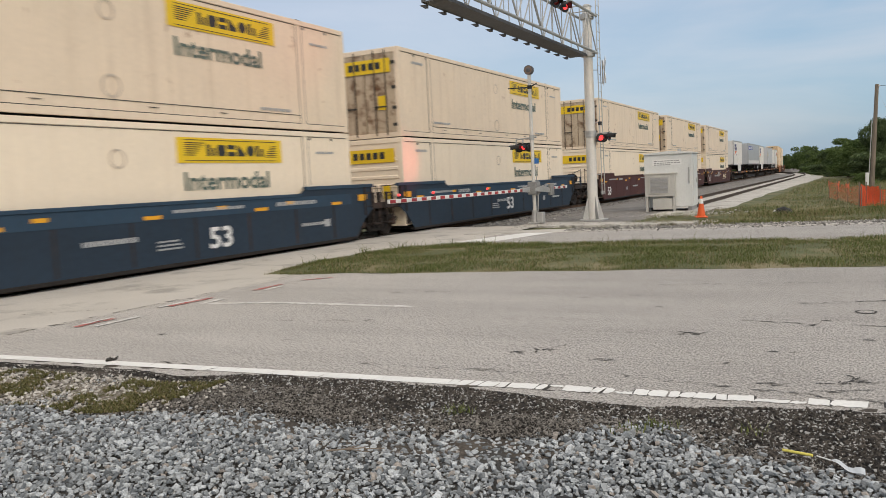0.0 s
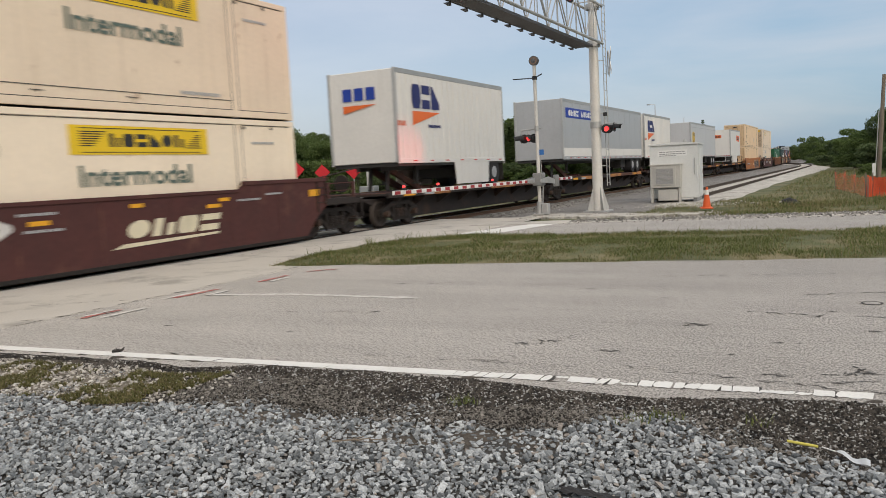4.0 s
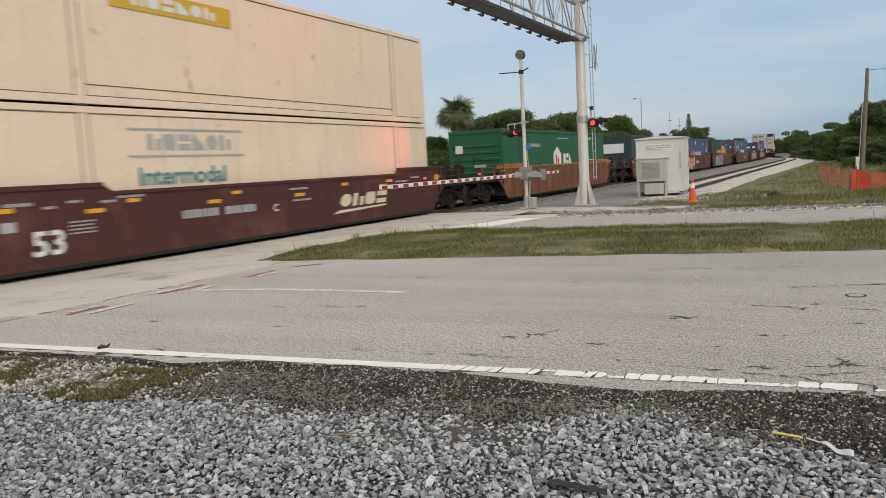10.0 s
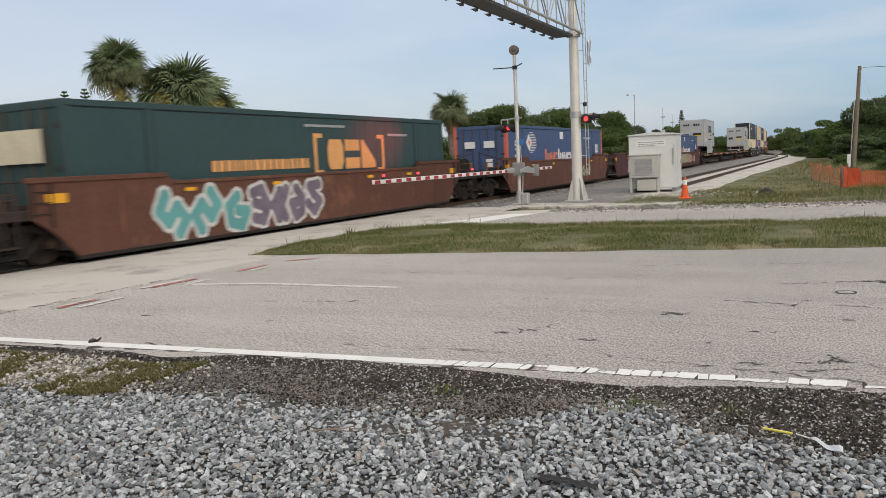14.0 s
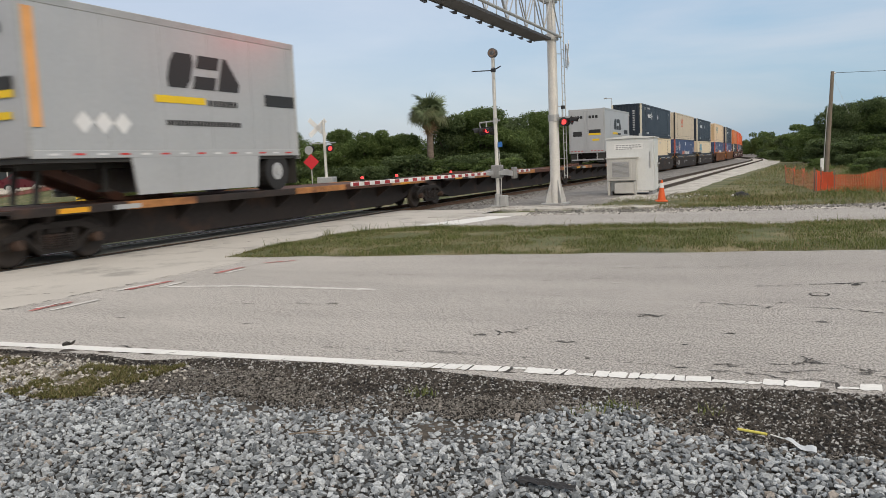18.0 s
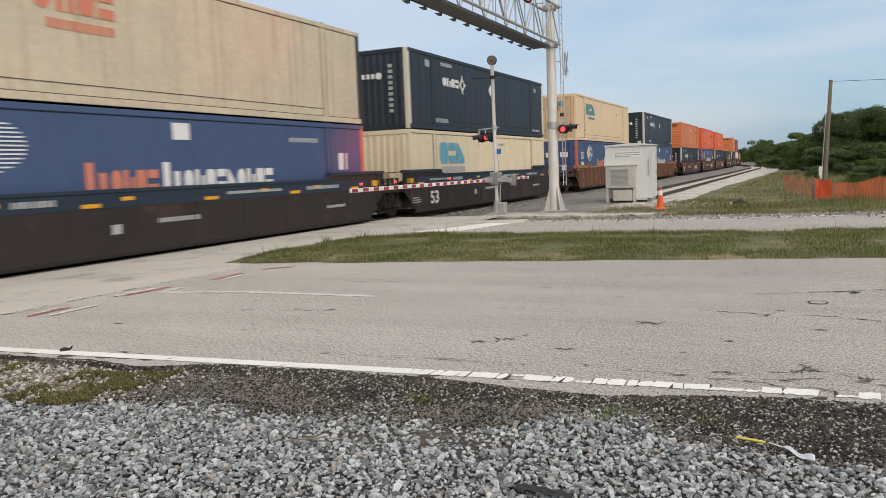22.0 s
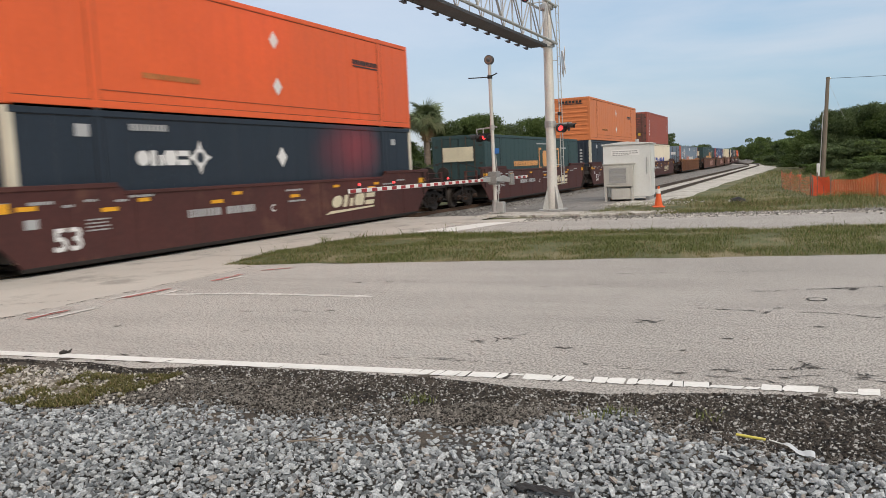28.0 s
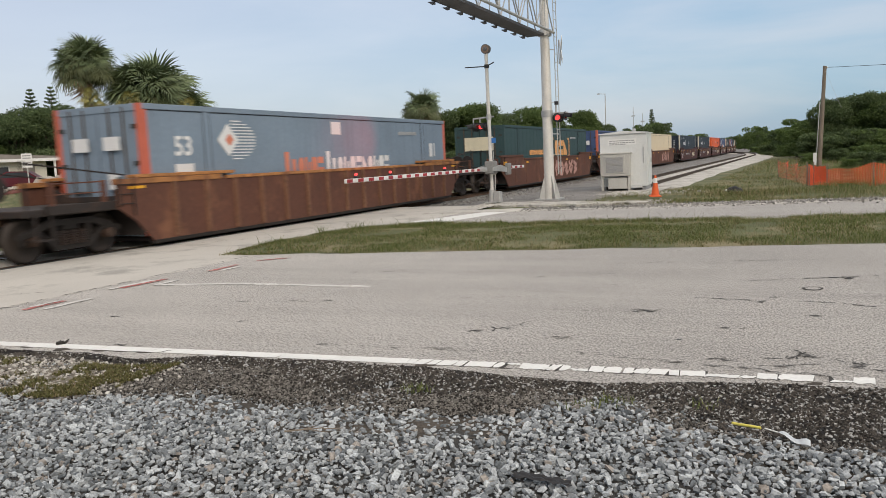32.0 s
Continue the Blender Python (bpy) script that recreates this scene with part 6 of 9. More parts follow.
def marks_blue_word(g, x, at):
    glyphs(g, x, at(2.2), at(3.9), 0.9, 1.95, 1, K_BLUE, label="large blue lettering block", weight=0.3)
    glyphs(g, x, at(4.1), at(9.4), 0.9, 1.6, 5, K_BLUE, label="large blue lettering blocks", weight=0.3)


KINDS = {
    "jb": lambda: container("cream-white steel container with a yellow panel, rust streaked", C_JB, C_JB, door=C_JB_DOOR, marks=marks_jb(2.08), end_marks=ends_jb),
    "jb_pale": lambda: container("pale cream steel container with a yellow panel", C_JB_PALE, C_JB_PALE, end="louver", marks=marks_jb(2.06), end_marks=ends_jb),
    "jb_old": lambda: container("old cream steel container with a faded gold panel", C_JB, C_JB, end="louver", door=C_JB_DOOR, marks=marks_jb_old, end_marks=ends_jb_old),
    "jb_white": lambda: container("white steel container with teal lettering", C_JB, C_JB, end="louver", marks=marks_jb_white),
    "tan": lambda: container("plain tan corrugated steel container, rust stained", C_TAN, C_TAN, ribs="corr", end="ribbed", door=C_TAN_END, marks=marks_tan, end_marks=ends_tan),
    "green": lambda: container("bright green steel container with a white house emblem", C_GREEN, C_GREEN, end="louver", marks=marks_green, end_marks=ends_green),
    "teal": lambda: container("dark teal steel container with white bracketed lettering blocks", C_TEAL, C_TEAL, marks=marks_teal(K_WHITE), end_marks=ends_patch(K_WHITE)),
    "teal_gold": lambda: container("dark teal steel container with peach bracketed lettering blocks", C_TEAL, C_TEAL, marks=marks_teal(K_PEACH), end_marks=ends_patch(K_CREAM)),
    "pacer": lambda: container("blue steel container with coral corner posts", C_BLUE, C_CORAL, marks=marks_pacer, end_marks=ends_pacer),
    "pacer_grey": lambda: container("faded grey-blue steel container with coral corner posts", C_GREYBLUE, C_CORAL, marks=marks_pacer, end_marks=ends_pacer),
    "umax": lambda: container("dark navy steel container with bone white corner posts", C_NAVY, C_BONE, end="ribbed", marks=marks_umax(3.0), end_marks=ends_umax),
    "umax_mid": lambda: container("dark navy steel container with a white emblem towards its rear", C_NAVY, C_BONE, end="ribbed", marks=marks_umax(11.0), end_marks=ends_umax),
    "cream": lambda: container("cream corrugated steel container with worn sky blue lettering blocks", C_CREAM, C_CREAM, ribs="corr", end="ribbed", marks=marks_cream),
    "tan_teal": lambda: container("tan ribbed steel container with teal lettering blocks, rusty end", C_TAN, C_TAN, ribs="smooth", end="ribbed", door=C_TAN_END, marks=marks_tan_teal, end_marks=ends_tan_teal),
    "pale": lambda: container("pale tan stained steel container with dark corner posts", C_PALE, C_DARK, ribs="smooth", end="plain", marks=marks_pale),
    "orange": lambda: container("bright orange steel container with dark lettering bars", C_ORANGE, C_ORANGE, end="louver", marks=marks_orange, end_marks=ends_orange),
    "amber": lambda: container("faded amber orange steel container", C_AMBER, C_AMBER, end="louver", marks=marks_orange, end_marks=ends_orange),
    "red": lambda: container("oxide red corrugated sea container", C_RED, C_RED, L=12.19, ribs="corr", door=C_RED_DOOR, marks=marks_red, end_marks=ends_red),
    "cream_blue": lambda: container("off-white corrugated sea container with large blue shapes", C_SEA_CREAM, C_SEA_CREAM, L=13.1, ribs="corr", end="ribbed", marks=marks_blue_word),
    "cream_plain": lambda: container("plain cream steel container", C_CREAM, C_BONE, end="doors"),
}
MADE = {}


def one_of(key, builders):
    """The first of a kind is built, the others are copies of it."""
    if key in MADE:
        return copy_thing(MADE[key], Matrix())
    MADE[key] = builders[key]()
    return MADE[key]


# ---- wagons ----
def wheel_mesh():
    prof = [(-0.02, 0.02), (-0.02, 0.10), (-0.04, 0.40), (-0.03, 0.455), (0.0, 0.43), (0.10, 0.42), (0.105, 0.36), (0.07, 0.32), (0.06, 0.14), (0.12, 0.12), (0.12, 0.01)]
    b, n = Build(), 22
    b.sheet([[(x, r * math.cos(2 * math.pi * i / n), r * math.sin(2 * math.pi * i / n)) for i in range(n + 1)] for x, r in prof])
    return b.mesh("wheel", W_WHEEL, True)


WHEEL = wheel_mesh()
FRAME, SPRINGS, CAPS = Build(), Build(), Build()
for sx_ in (1, -1):
    FRAME.prism([(-1.20, 0.56), (-0.92, 0.66), (-0.55, 0.80), (0.55, 0.80), (0.92, 0.66), (1.20, 0.56), (1.20, 0.46), (0.85, 0.54), (0.50, 0.68), (-0.50, 0.68), (-0.85, 0.54), (-1.20, 0.46)], "x", sx_ * 0.98, sx_ * 1.10)
    FRAME.prism([(-0.80, 0.56), (-0.42, 0.20), (0.42, 0.20), (0.80, 0.56), (0.68, 0.56), (0.36, 0.29), (-0.36, 0.29), (-0.68, 0.56)], "x", sx_ * 0.98, sx_ * 1.09)
    for yy_ in (-1, 1):
        FRAME.box(sx_ * 0.98, sx_ * 1.09, yy_ * 0.34, yy_ * 0.46, 0.24, 0.72, 0.015)
        FRAME.box(sx_ * 0.97, sx_ * 1.11, yy_ * 0.70, yy_ * 1.08, 0.50, 0.60, 0.02).box(sx_ * 0.97, sx_ * 1.08, yy_ * 1.06, yy_ * 1.16, 0.34, 0.52, 0.015)
        CAPS.tube((sx_ * 0.98, yy_ * 0.89, 0.43), (sx_ * 1.17, yy_ * 0.89, 0.43), 0.115, 0.095, n=14).tube((sx_ * 1.17, yy_ * 0.89, 0.43), (sx_ * 1.185, yy_ * 0.89, 0.43), 0.055, n=10)
    for yy_ in (-0.22, 0.0, 0.22):
        for zz_ in range(6):
            SPRINGS.tube((sx_ * 1.06, yy_, 0.30 + 0.045 * zz_), (sx_ * 1.06, yy_, 0.325 + 0.045 * zz_), 0.095, n=10)
        SPRINGS.tube((sx_ * 1.06, yy_, 0.29), (sx_ * 1.06, yy_, 0.57), 0.06, n=8)
FRAME.box(-1.06, 1.06, -0.2, 0.2, 0.56, 0.76, 0.03).box(-0.8, 0.8, -0.52, -0.44, 0.36, 0.46, 0.01).box(-0.8, 0.8, 0.44, 0.52, 0.36, 0.46, 0.01)
FRAME.tube((-0.95, -0.89, 0.43), (0.95, -0.89, 0.43), 0.08, n=10).tube((-0.95, 0.89, 0.43), (0.95, 0.89, 0.43), 0.08, n=10)
SPRINGS, CAPS = SPRINGS.mesh("spring_nest", W_SOOT), CAPS.mesh("bearing_cap", W_CAP)
FRAME = FRAME.mesh("bogie", W_TRUCK)


def bogie(parent, y):
    t = part("bogie", FRAME, W_TRUCK, parent)
    t.matrix_basis = Matrix.Translation((0, y, 0))
    part("spring_nest", SPRINGS, W_SOOT, t)
    part("bearing_cap", CAPS, W_CAP, t, "rusty brown bearing caps")
    for sx in (1, -1):
        for wy in (-0.89, 0.89):
            w = part("wheel", WHEEL, W_TRUCK, t)
            w.matrix_basis = Matrix.Translation((sx * 0.755, wy, 0.43)) @ (Matrix.Rotation(math.pi, 4, "Z") if sx < 0 else Matrix())
    return t


def well_car(label, side, top, lead, trail, style, marks=None, ends=None):
    """A well unit, its middle at the origin. lead and trail: 'coupler', 'joint' (articulated, with the shared bogie) or 'hung'."""
    g = thing("well_car", label, "well car", "wagons of the train")
    W, I = 1.45, 8.28
    ends = ends or W_SOOT
    for sx in (1, -1):
        out = [(-I - 0.75, 0.92), (-I - 0.28, 0.62), (-I + 0.22, 0.12), (I - 0.22, 0.12), (I + 0.28, 0.62), (I + 0.75, 0.92), (I + 0.75, 1.62), (I - 2.5, 1.62), (I - 2.75, 1.46), (-I + 2.75, 1.46), (-I + 2.5, 1.62), (-I - 0.75, 1.62)]
        if style == "ribbed":
            out = [(y, min(z, 1.44)) for y, z in out]
        part("side_sill", Build().prism(out, "x", sx * (W - 0.035), sx * (W - 0.012)), side, g)
        part("top_chord", Build().box(sx * (W - 0.10), sx * (W + 0.02), -I + 2.7, I - 2.7, 1.40, 1.48, 0.01).box(sx * (W - 0.10), sx * (W + 0.02), -I - 0.8, -I + 2.5, 1.56 if style != "ribbed" else 1.40, 1.66 if style != "ribbed" else 1.52, 0.01).box(sx * (W - 0.10), sx * (W + 0.02), I - 2.5, I + 0.8, 1.56 if style != "ribbed" else 1.40, 1.66 if style != "ribbed" else 1.52, 0.01), top, g)
        # near-black chord: the shadow below the well is put into its colour
        part("bottom_chord", Build().box(sx * (W - 0.16), sx * (W + 0.012), -I + 0.2, I - 0.2, 0.08, 0.16, 0.015), W_TRUCK, g)
        if style == "ribbed":
            rib = Build().prism([(-0.055, 0.0), (-0.03, 0.09), (0.03, 0.09), (0.055, 0.0)], "z", 0.19, 1.41).mesh("rib", W_RIB)
            for i in range(15):
                y = -7.4 + i * 14.8 / 14
                r = part("rib", rib, W_RIB, g)
                r.matrix_basis = Matrix(((0, sx, 0, sx * (W - 0.012)), (1, 0, 0, y), (0, 0, 1, 0), (0, 0, 0, 1)))
        else:
            for y in (-7.0, -5.3, -3.5, -1.75, 0.0, 1.75, 3.5, 5.3, 7.0) if sx > 0 else ():
                part("seam", Build().box(sx * (W - 0.012), sx * (W - 0.005), y - 0.03, y + 0.03, 0.2, 1.09 if top is not side else 1.40), W_SOOT if top is not side else side, g)
        for y in (-I - 0.2, I + 0.2):
            part("reflector", Build().box(sx * (W - 0.010), sx * (W + 0.004), y - 0.22, y + 0.22, 1.18 if style == "smooth" else 1.30, 1.36), K_AMBER, g, "amber reflector")
            if style == "ribbed":
                ya, yb = sorted((y, y - math.copysign(3.2, y)))
                part("end_plate", Build().box(sx * (W - 0.30), sx * (W + 0.03), ya, yb, 1.525, 1.60, 0.01), W_RUSTEDGE, g, "rust-orange plate on the top chord")
        if top is not side and style == "smooth":
            part("top_band", Build().box(sx * (W - 0.012), sx * (W - 0.006), -I + 0.4, I - 0.4, 1.10, 1.40), top, g)
        for y in () if style == "ribbed" else (-I + 3.2, -2.0, 2.6, I - 3.2):
            part("reflector", Build().box(sx * (W - 0.010), sx * (W + 0.004), y - 0.16, y + 0.16, 1.23, 1.31), K_AMBER, g, "amber reflector")
    part("well_floor", Build().box(-W + 0.1, W - 0.1, -I + 0.3, I - 0.3, 0.12, 0.20), W_SOOT, g)
    for e, kind in ((-1, lead), (1, trail)):
        reach = 3.05 if kind == "coupler" else 1.75
        y0, y1 = sorted((e * (I + 0.02), e * (I + reach - 0.25)))
        part("end_platform", Build().box(-1.25, 1.25, y0, y1, 0.88, 1.02, 0.02).box(-0.42, 0.42, y0, y1, 0.72, 0.9, 0.02), ends, g)
        part("bulkhead", Build().prism([(-W + 0.05, 0.3), (W - 0.05, 0.3), (W - 0.05, 1.42), (0.7, 1.15), (-0.7, 1.15), (-W + 0.05, 1.42)], "y", e * (I + 0.02), e * (I + 0.10)), ends, g)
        for sx in (1, -1):
            b = Build().tube((sx * 1.2, e * (I + reach - 0.35), 0.95), (sx * 1.2, e * (I + reach - 0.35), 1.95 if kind == "coupler" else 1.6), 0.02, n=6).tube((sx * 1.2, e * (I + 0.3), 1.6), (sx * 1.2, e * (I + reach - 0.35), 1.9 if kind == "coupler" else 1.58), 0.018, n=6)
            part("handrail", b, ends, g)
            part("step", Build().box(sx * 1.05, sx * 1.35, e * (I + reach - 0.6) - 0.2, e * (I + reach - 0.6) + 0.2, 0.42, 0.46).box(sx * 1.30, sx * 1.34, e * (I + reach - 0.6) - 0.2, e * (I + reach - 0.6) - 0.16, 0.44, 0.95).box(sx * 1.30, sx * 1.34, e * (I + reach - 0.6) + 0.16, e * (I + reach - 0.6) + 0.2, 0.44, 0.95), ends, g)
        tall, far = (1.52, I + 2.35) if kind == "coupler" else (1.40, I + 1.45)
        part("end_beam", Build().box(1.20, 1.36, e * (I + 0.60), e * far, 0.90, 1.08, 0.012), ends, g)
        posts = Build()
        for q in (0.98, far - I - 0.12):
            posts.box(1.28, 1.36, e * (I + q) - 0.05, e * (I + q) + 0.05, 1.06, tall, 0.01)
        part("end_stanchion", posts.tube((1.33, e * (I + 0.98), tall - 0.03), (1.33, e * far, tall - 0.03), 0.016, n=6).tube((1.33, e * (I + 0.98), 1.28), (1.33, e * far, 1.28), 0.014, n=6), side if kind == "coupler" else ends, g)
        lad = Build().box(W - 0.006, W + 0.03, e * (I + 0.32) - 0.014, e * (I + 0.32) + 0.014, 0.74, 1.56).box(W - 0.006, W + 0.03, e * (I + 0.70) - 0.014, e * (I + 0.70) + 0.014, 0.94, 1.56)
        for z in (1.0, 1.2, 1.4):
            lad.tube((W + 0.02, e * (I + 0.30), z), (W + 0.02, e * (I + 0.72), z), 0.011, n=5)
        part("ladder", lad, ends, g)
        if kind == "coupler":
            part("coupler", Build().box(-0.14, 0.14, e * (I + 2.6), e * (I + 3.18), 0.70, 0.96, 0.03).box(-0.2, 0.2, e * (I + 3.0), e * (I + 3.2), 0.66, 1.0, 0.04), W_TRUCK, g)
            part("brake_wheel", Build().tube((0.55, e * (I + 2.75), 1.45), (0.55, e * (I + 2.80), 1.45), 0.26, n=18), W_SOOT, g)
            bogie(g, e * (I + 1.62))
        elif kind == "joint":
            bogie(g, e * (I + 1.5))
            part("joint_block", Build().box(-0.3, 0.3, e * (I + 1.3), e * (I + 2.0), 0.7, 0.98, 0.04), W_TRUCK, g)
    if marks:
        marks(g, W - 0.004, lambda a: a - 8.075)
    return g


def marks_rail_logo(g, x, at):
    part("lettering", letters("53", 0.62, K_WHITE, "lettering", width=1.15), K_WHITE, g, "white figures").matrix_basis = Matrix.Translation((x + 0.003, at(0.65), 0.40))
    glyphs(g, x, at(10.3), at(12.95), 0.62, 0.98, 4, K_CREAM, label="pale slanted shapes", skew=0.35, weight=0.30)
    part("logo_stripe", Build().prism([(at(10.0), 0.44), (at(12.9), 0.52), (at(12.95), 0.57), (at(10.3), 0.53)], "x", x, x + 0.005), K_CREAM, g)
    bars(g, x, at(4.3), at(5.4), 0.78, 0.96, K_GREY, 31)
    bars(g, x, at(5.65), at(6.7), 0.78, 0.96, K_GREY, 38)
    part("stencil", letters("C", 0.26, K_WHITE, "stencil"), K_WHITE, g).matrix_basis = Matrix.Translation((x + 0.003, at(7.4), 0.72))
    tags(g, x, at, K_AMBER, "amber_tag", 0.42, 0.085, (-0.05, 1.20), (1.85, 1.08), (5.1, 1.06), (8.3, 1.04), (12.6, 1.10))
    stencils(g, x, at, K_GREY, 32, (-0.5, -0.2, 1.32, 0.05), (0.2, 0.75, 1.30, 0.06), (0.95, 1.2, 1.22, 0.05), (1.45, 1.75, 1.30, 0.05), (2.2, 2.55, 1.26, 0.05), (2.6, 3.3, 1.33, 0.05), (8.1, 8.9, 1.22, 0.05), (8.2, 9.0, 0.92, 0.05), (13.6, 14.4, 1.2, 0.05), (14.6, 15.2, 1.3, 0.05),
             (1.45, 2.05, 0.72, 0.03), (1.45, 2.05, 0.79, 0.03), (1.45, 2.0, 0.86, 0.03), (1.45, 2.05, 0.93, 0.03))
    slab(g, x, at(0.1), at(0.38), 0.86, 1.04, K_GREY, "stencil")


def marks_53(a):
    def marks(g, x, at):
        part("lettering", letters("53", 0.66, K_WHITE, "lettering", width=1.2), K_WHITE, g, "white figures").matrix_basis = Matrix.Translation((x + 0.003, at(a), 0.38))
        stencils(g, x + 0.003, at, K_GREY, 35, (1.2, 2.9, 1.24, 0.07), (3.4, 4.3, 1.20, 0.12), (9.2, 11.4, 1.22, 0.07), (12.6, 14.3, 1.20, 0.1), (6.9, 8.2, 0.70, 0.1), (13.6, 14.6, 0.62, 0.08), (a - 1.5, a - 0.8, 0.46, 0.04), (a - 1.5, a - 0.8, 0.54, 0.04), (a - 1.5, a - 0.9, 0.62, 0.04))
        tags(g, x + 0.003, at, K_AMBER, "amber_tag", 0.46, 0.08, (0.2, 1.12), (4.9, 1.12), (8.4, 1.12), (11.8, 1.12), (15.0, 1.12))
        slab(g, x + 0.003, at(a + 4.4), at(a + 4.65), 0.55, 0.75, K_GREY)
    return marks


def marks_gold_logo(g, x, at):
    marks_53(0.8)(g, x, at)
    glyphs(g, x, at(5.5), at(9.0), 0.55, 1.0, 4, K_OCHRE, label="ochre lettering blocks", skew=0.25, weight=0.36)
    part("logo_stripe", Build().prism([(at(5.3), 0.36), (at(8.9), 0.44), (at(8.8), 0.50), (at(5.4), 0.46)], "x", x, x + 0.005), K_OCHRE, g)


def marks_orange_well(g, x, at):
    """Raised pads on the top chord, an old plate and worn lettering."""
    for a in (1.2, 4.2, 7.2, 10.2, 13.2):
        part("raised_pad", Build().prism([(at(a), 1.47), (at(a + 2.05), 1.47), (at(a + 1.9), 1.60), (at(a + 0.15), 1.60)], "x", x - 0.09, x + 0.012), W_ORANGE, g)
    p = slab(g, x, at(1.2), at(3.8), 0.78, 1.0, G_BLACK, "number_plate", "dark plate with illegible figures")
    bars(p, x + 0.006, at(1.4), at(3.6), 0.83, 0.95, K_GREY, 51)
    patch(7.5, 9.2, 0.62, 1.0, G_PEACH)(g, x, at)
    patch(3.9, 5.6, 0.62, 0.95, G_PALE)(g, x, at)


STROKES = [[[(0, 0.2), (0.3, 0.95), (0.45, 0.35), (0.75, 0.9), (1, 0.1)]],
           [[(0, 0.7), (0.35, 1), (0.7, 0.7), (0.3, 0.3), (0.6, 0), (1, 0.25)]],
           [[(0.5, 1), (0.1, 0.7), (0.2, 0.2), (0.7, 0.05), (0.95, 0.5), (0.55, 0.55)]],
           [[(0.1, 0), (0, 0.6), (0.5, 1), (1, 0.55), (0.85, 0)], [(0.4, 0.1), (0.5, 0.6)]],
           [[(0, 1), (0.4, 0.45), (0.1, 0.05)], [(0.5, 0.95), (0.95, 0.5), (0.6, 0)]],
           [[(0, 0.35), (0.5, 0.05), (1, 0.4), (0.5, 0.65), (0.15, 0.95), (0.9, 1)]]]


def scrawl(g, x, y0, y1, z0, z1, n, fill, edge, seed, name="graffiti"):
    """Fat bulging looping shapes in two coats: a wide outline and a fill."""
    w, h = (y1 - y0) / n, z1 - z0
    for layer, (m, fat) in enumerate(((edge, 0.20), (fill, 0.125))):
        r = random.Random(seed)
        b = Build()
        k = 0
        for i in range(n):
            lean, drop, grow = r.uniform(-0.15, 0.15), r.uniform(-0.06, 0.06), r.uniform(0.85, 1.0)
            flip, turn = r.random() < 0.5, r.random() < 0.4
            for line in STROKES[r.randrange(len(STROKES))]:
                line = [(1 - u if flip else u, v) for u, v in line]
                line = [(v, u) for u, v in line] if turn else line
                pts = [(y0 + w * (i + 0.14 + 0.72 * u + lean * (v - 0.5) * 0.5), z0 + h * (0.14 + 0.72 * min(1, max(0, v * grow + drop)))) for u, v in line]
                t = min(fat * h, 0.34 * w if layer == 0 else 0.24 * w)
                for (ya, za), (yb, zb) in zip(pts, pts[1:]):
                    ln = math.hypot(yb - ya, zb - za) or 1
                    ny, nz = -(zb - za) / ln * t * 0.9, (yb - ya) / ln * t * 0.9
                    lay = x + layer * 0.004 + 0.00004 * k
                    k += 1
                    b.prism([(ya + ny, za + nz), (ya - ny, za - nz), (yb - ny, zb - nz), (yb + ny, zb + nz)], "x", lay, lay + 0.002)
                for q, (ya, za) in enumerate(pts):
                    lay = x + layer * 0.004 + 0.00004 * k
                    k += 1
                    b.prism([(ya + t * math.cos(c * 0.785), za + t * math.sin(c * 0.785)) for c in range(8)], "x", lay, lay + 0.002)
        tagged(part(name, b, m, g, "spray-painted looping shapes"), kind="stuff")


def with_paint(base, *args):
    def marks(g, x, at):
        if base:
            base(g, x, at)
        for y0, y1, z0, z1, n, fill, edge, seed in args:
            scrawl(g, x, at(y0), at(y1), z0, z1, n, fill, edge, seed)
    return marks


G_TEAL = mat("teal_spray", (0.12, 0.33, 0.33), 0.7, var=0.2)
G_WHITE = mat("white_spray", (0.55, 0.54, 0.52), 0.7, var=0.2)
G_SILVER = mat("dull_silver_spray", (0.36, 0.33, 0.32), 0.65, var=0.3, scale=2.5)
G_PEACH = mat("peach_spray", (0.66, 0.40, 0.20), 0.7, var=0.2)
G_PALE = mat("pale_rubbed_paint", (0.50, 0.27, 0.13), 0.8, var=0.25, scale=3, second=(0.36, 0.14, 0.05), second_amount=0.6, second_scale=5)
G_BLACK = mat("black_spray", (0.03, 0.03, 0.035), 0.7, var=0.2)
G_SAGE = mat("sage_patch", (0.30, 0.29, 0.20), 0.75, var=0.3, scale=2, second=(0.19, 0.085, 0.05), second_amount=0.25, second_scale=1.3)
G_MAUVE = mat("grey_mauve_spray", (0.16, 0.13, 0.17), 0.7, var=0.35, scale=3)
G_PINK = mat("pink_spray", (0.45, 0.26, 0.22), 0.7, var=0.25)


def patch(y0, y1, z0, z1, m, base=None):
    def marks(g, x, at):
        if base:
            base(g, x, at)
        r = random.Random(int(y0 * 10 + z1 * 100))
        k = 14
        edge = [(at(y0 + (y1 - y0) * i / k), z0 + r.uniform(0, 0.10) * (z1 - z0)) for i in range(k + 1)] + [(at(y0 + (y1 - y0) * i / k), z1 - r.uniform(0, 0.14) * (z1 - z0)) for i in range(k, -1, -1)]
        part("paint_patch", Build().prism(edge, "x", x, x + 0.003), m, g, "faded patch of overpaint")
    return marks


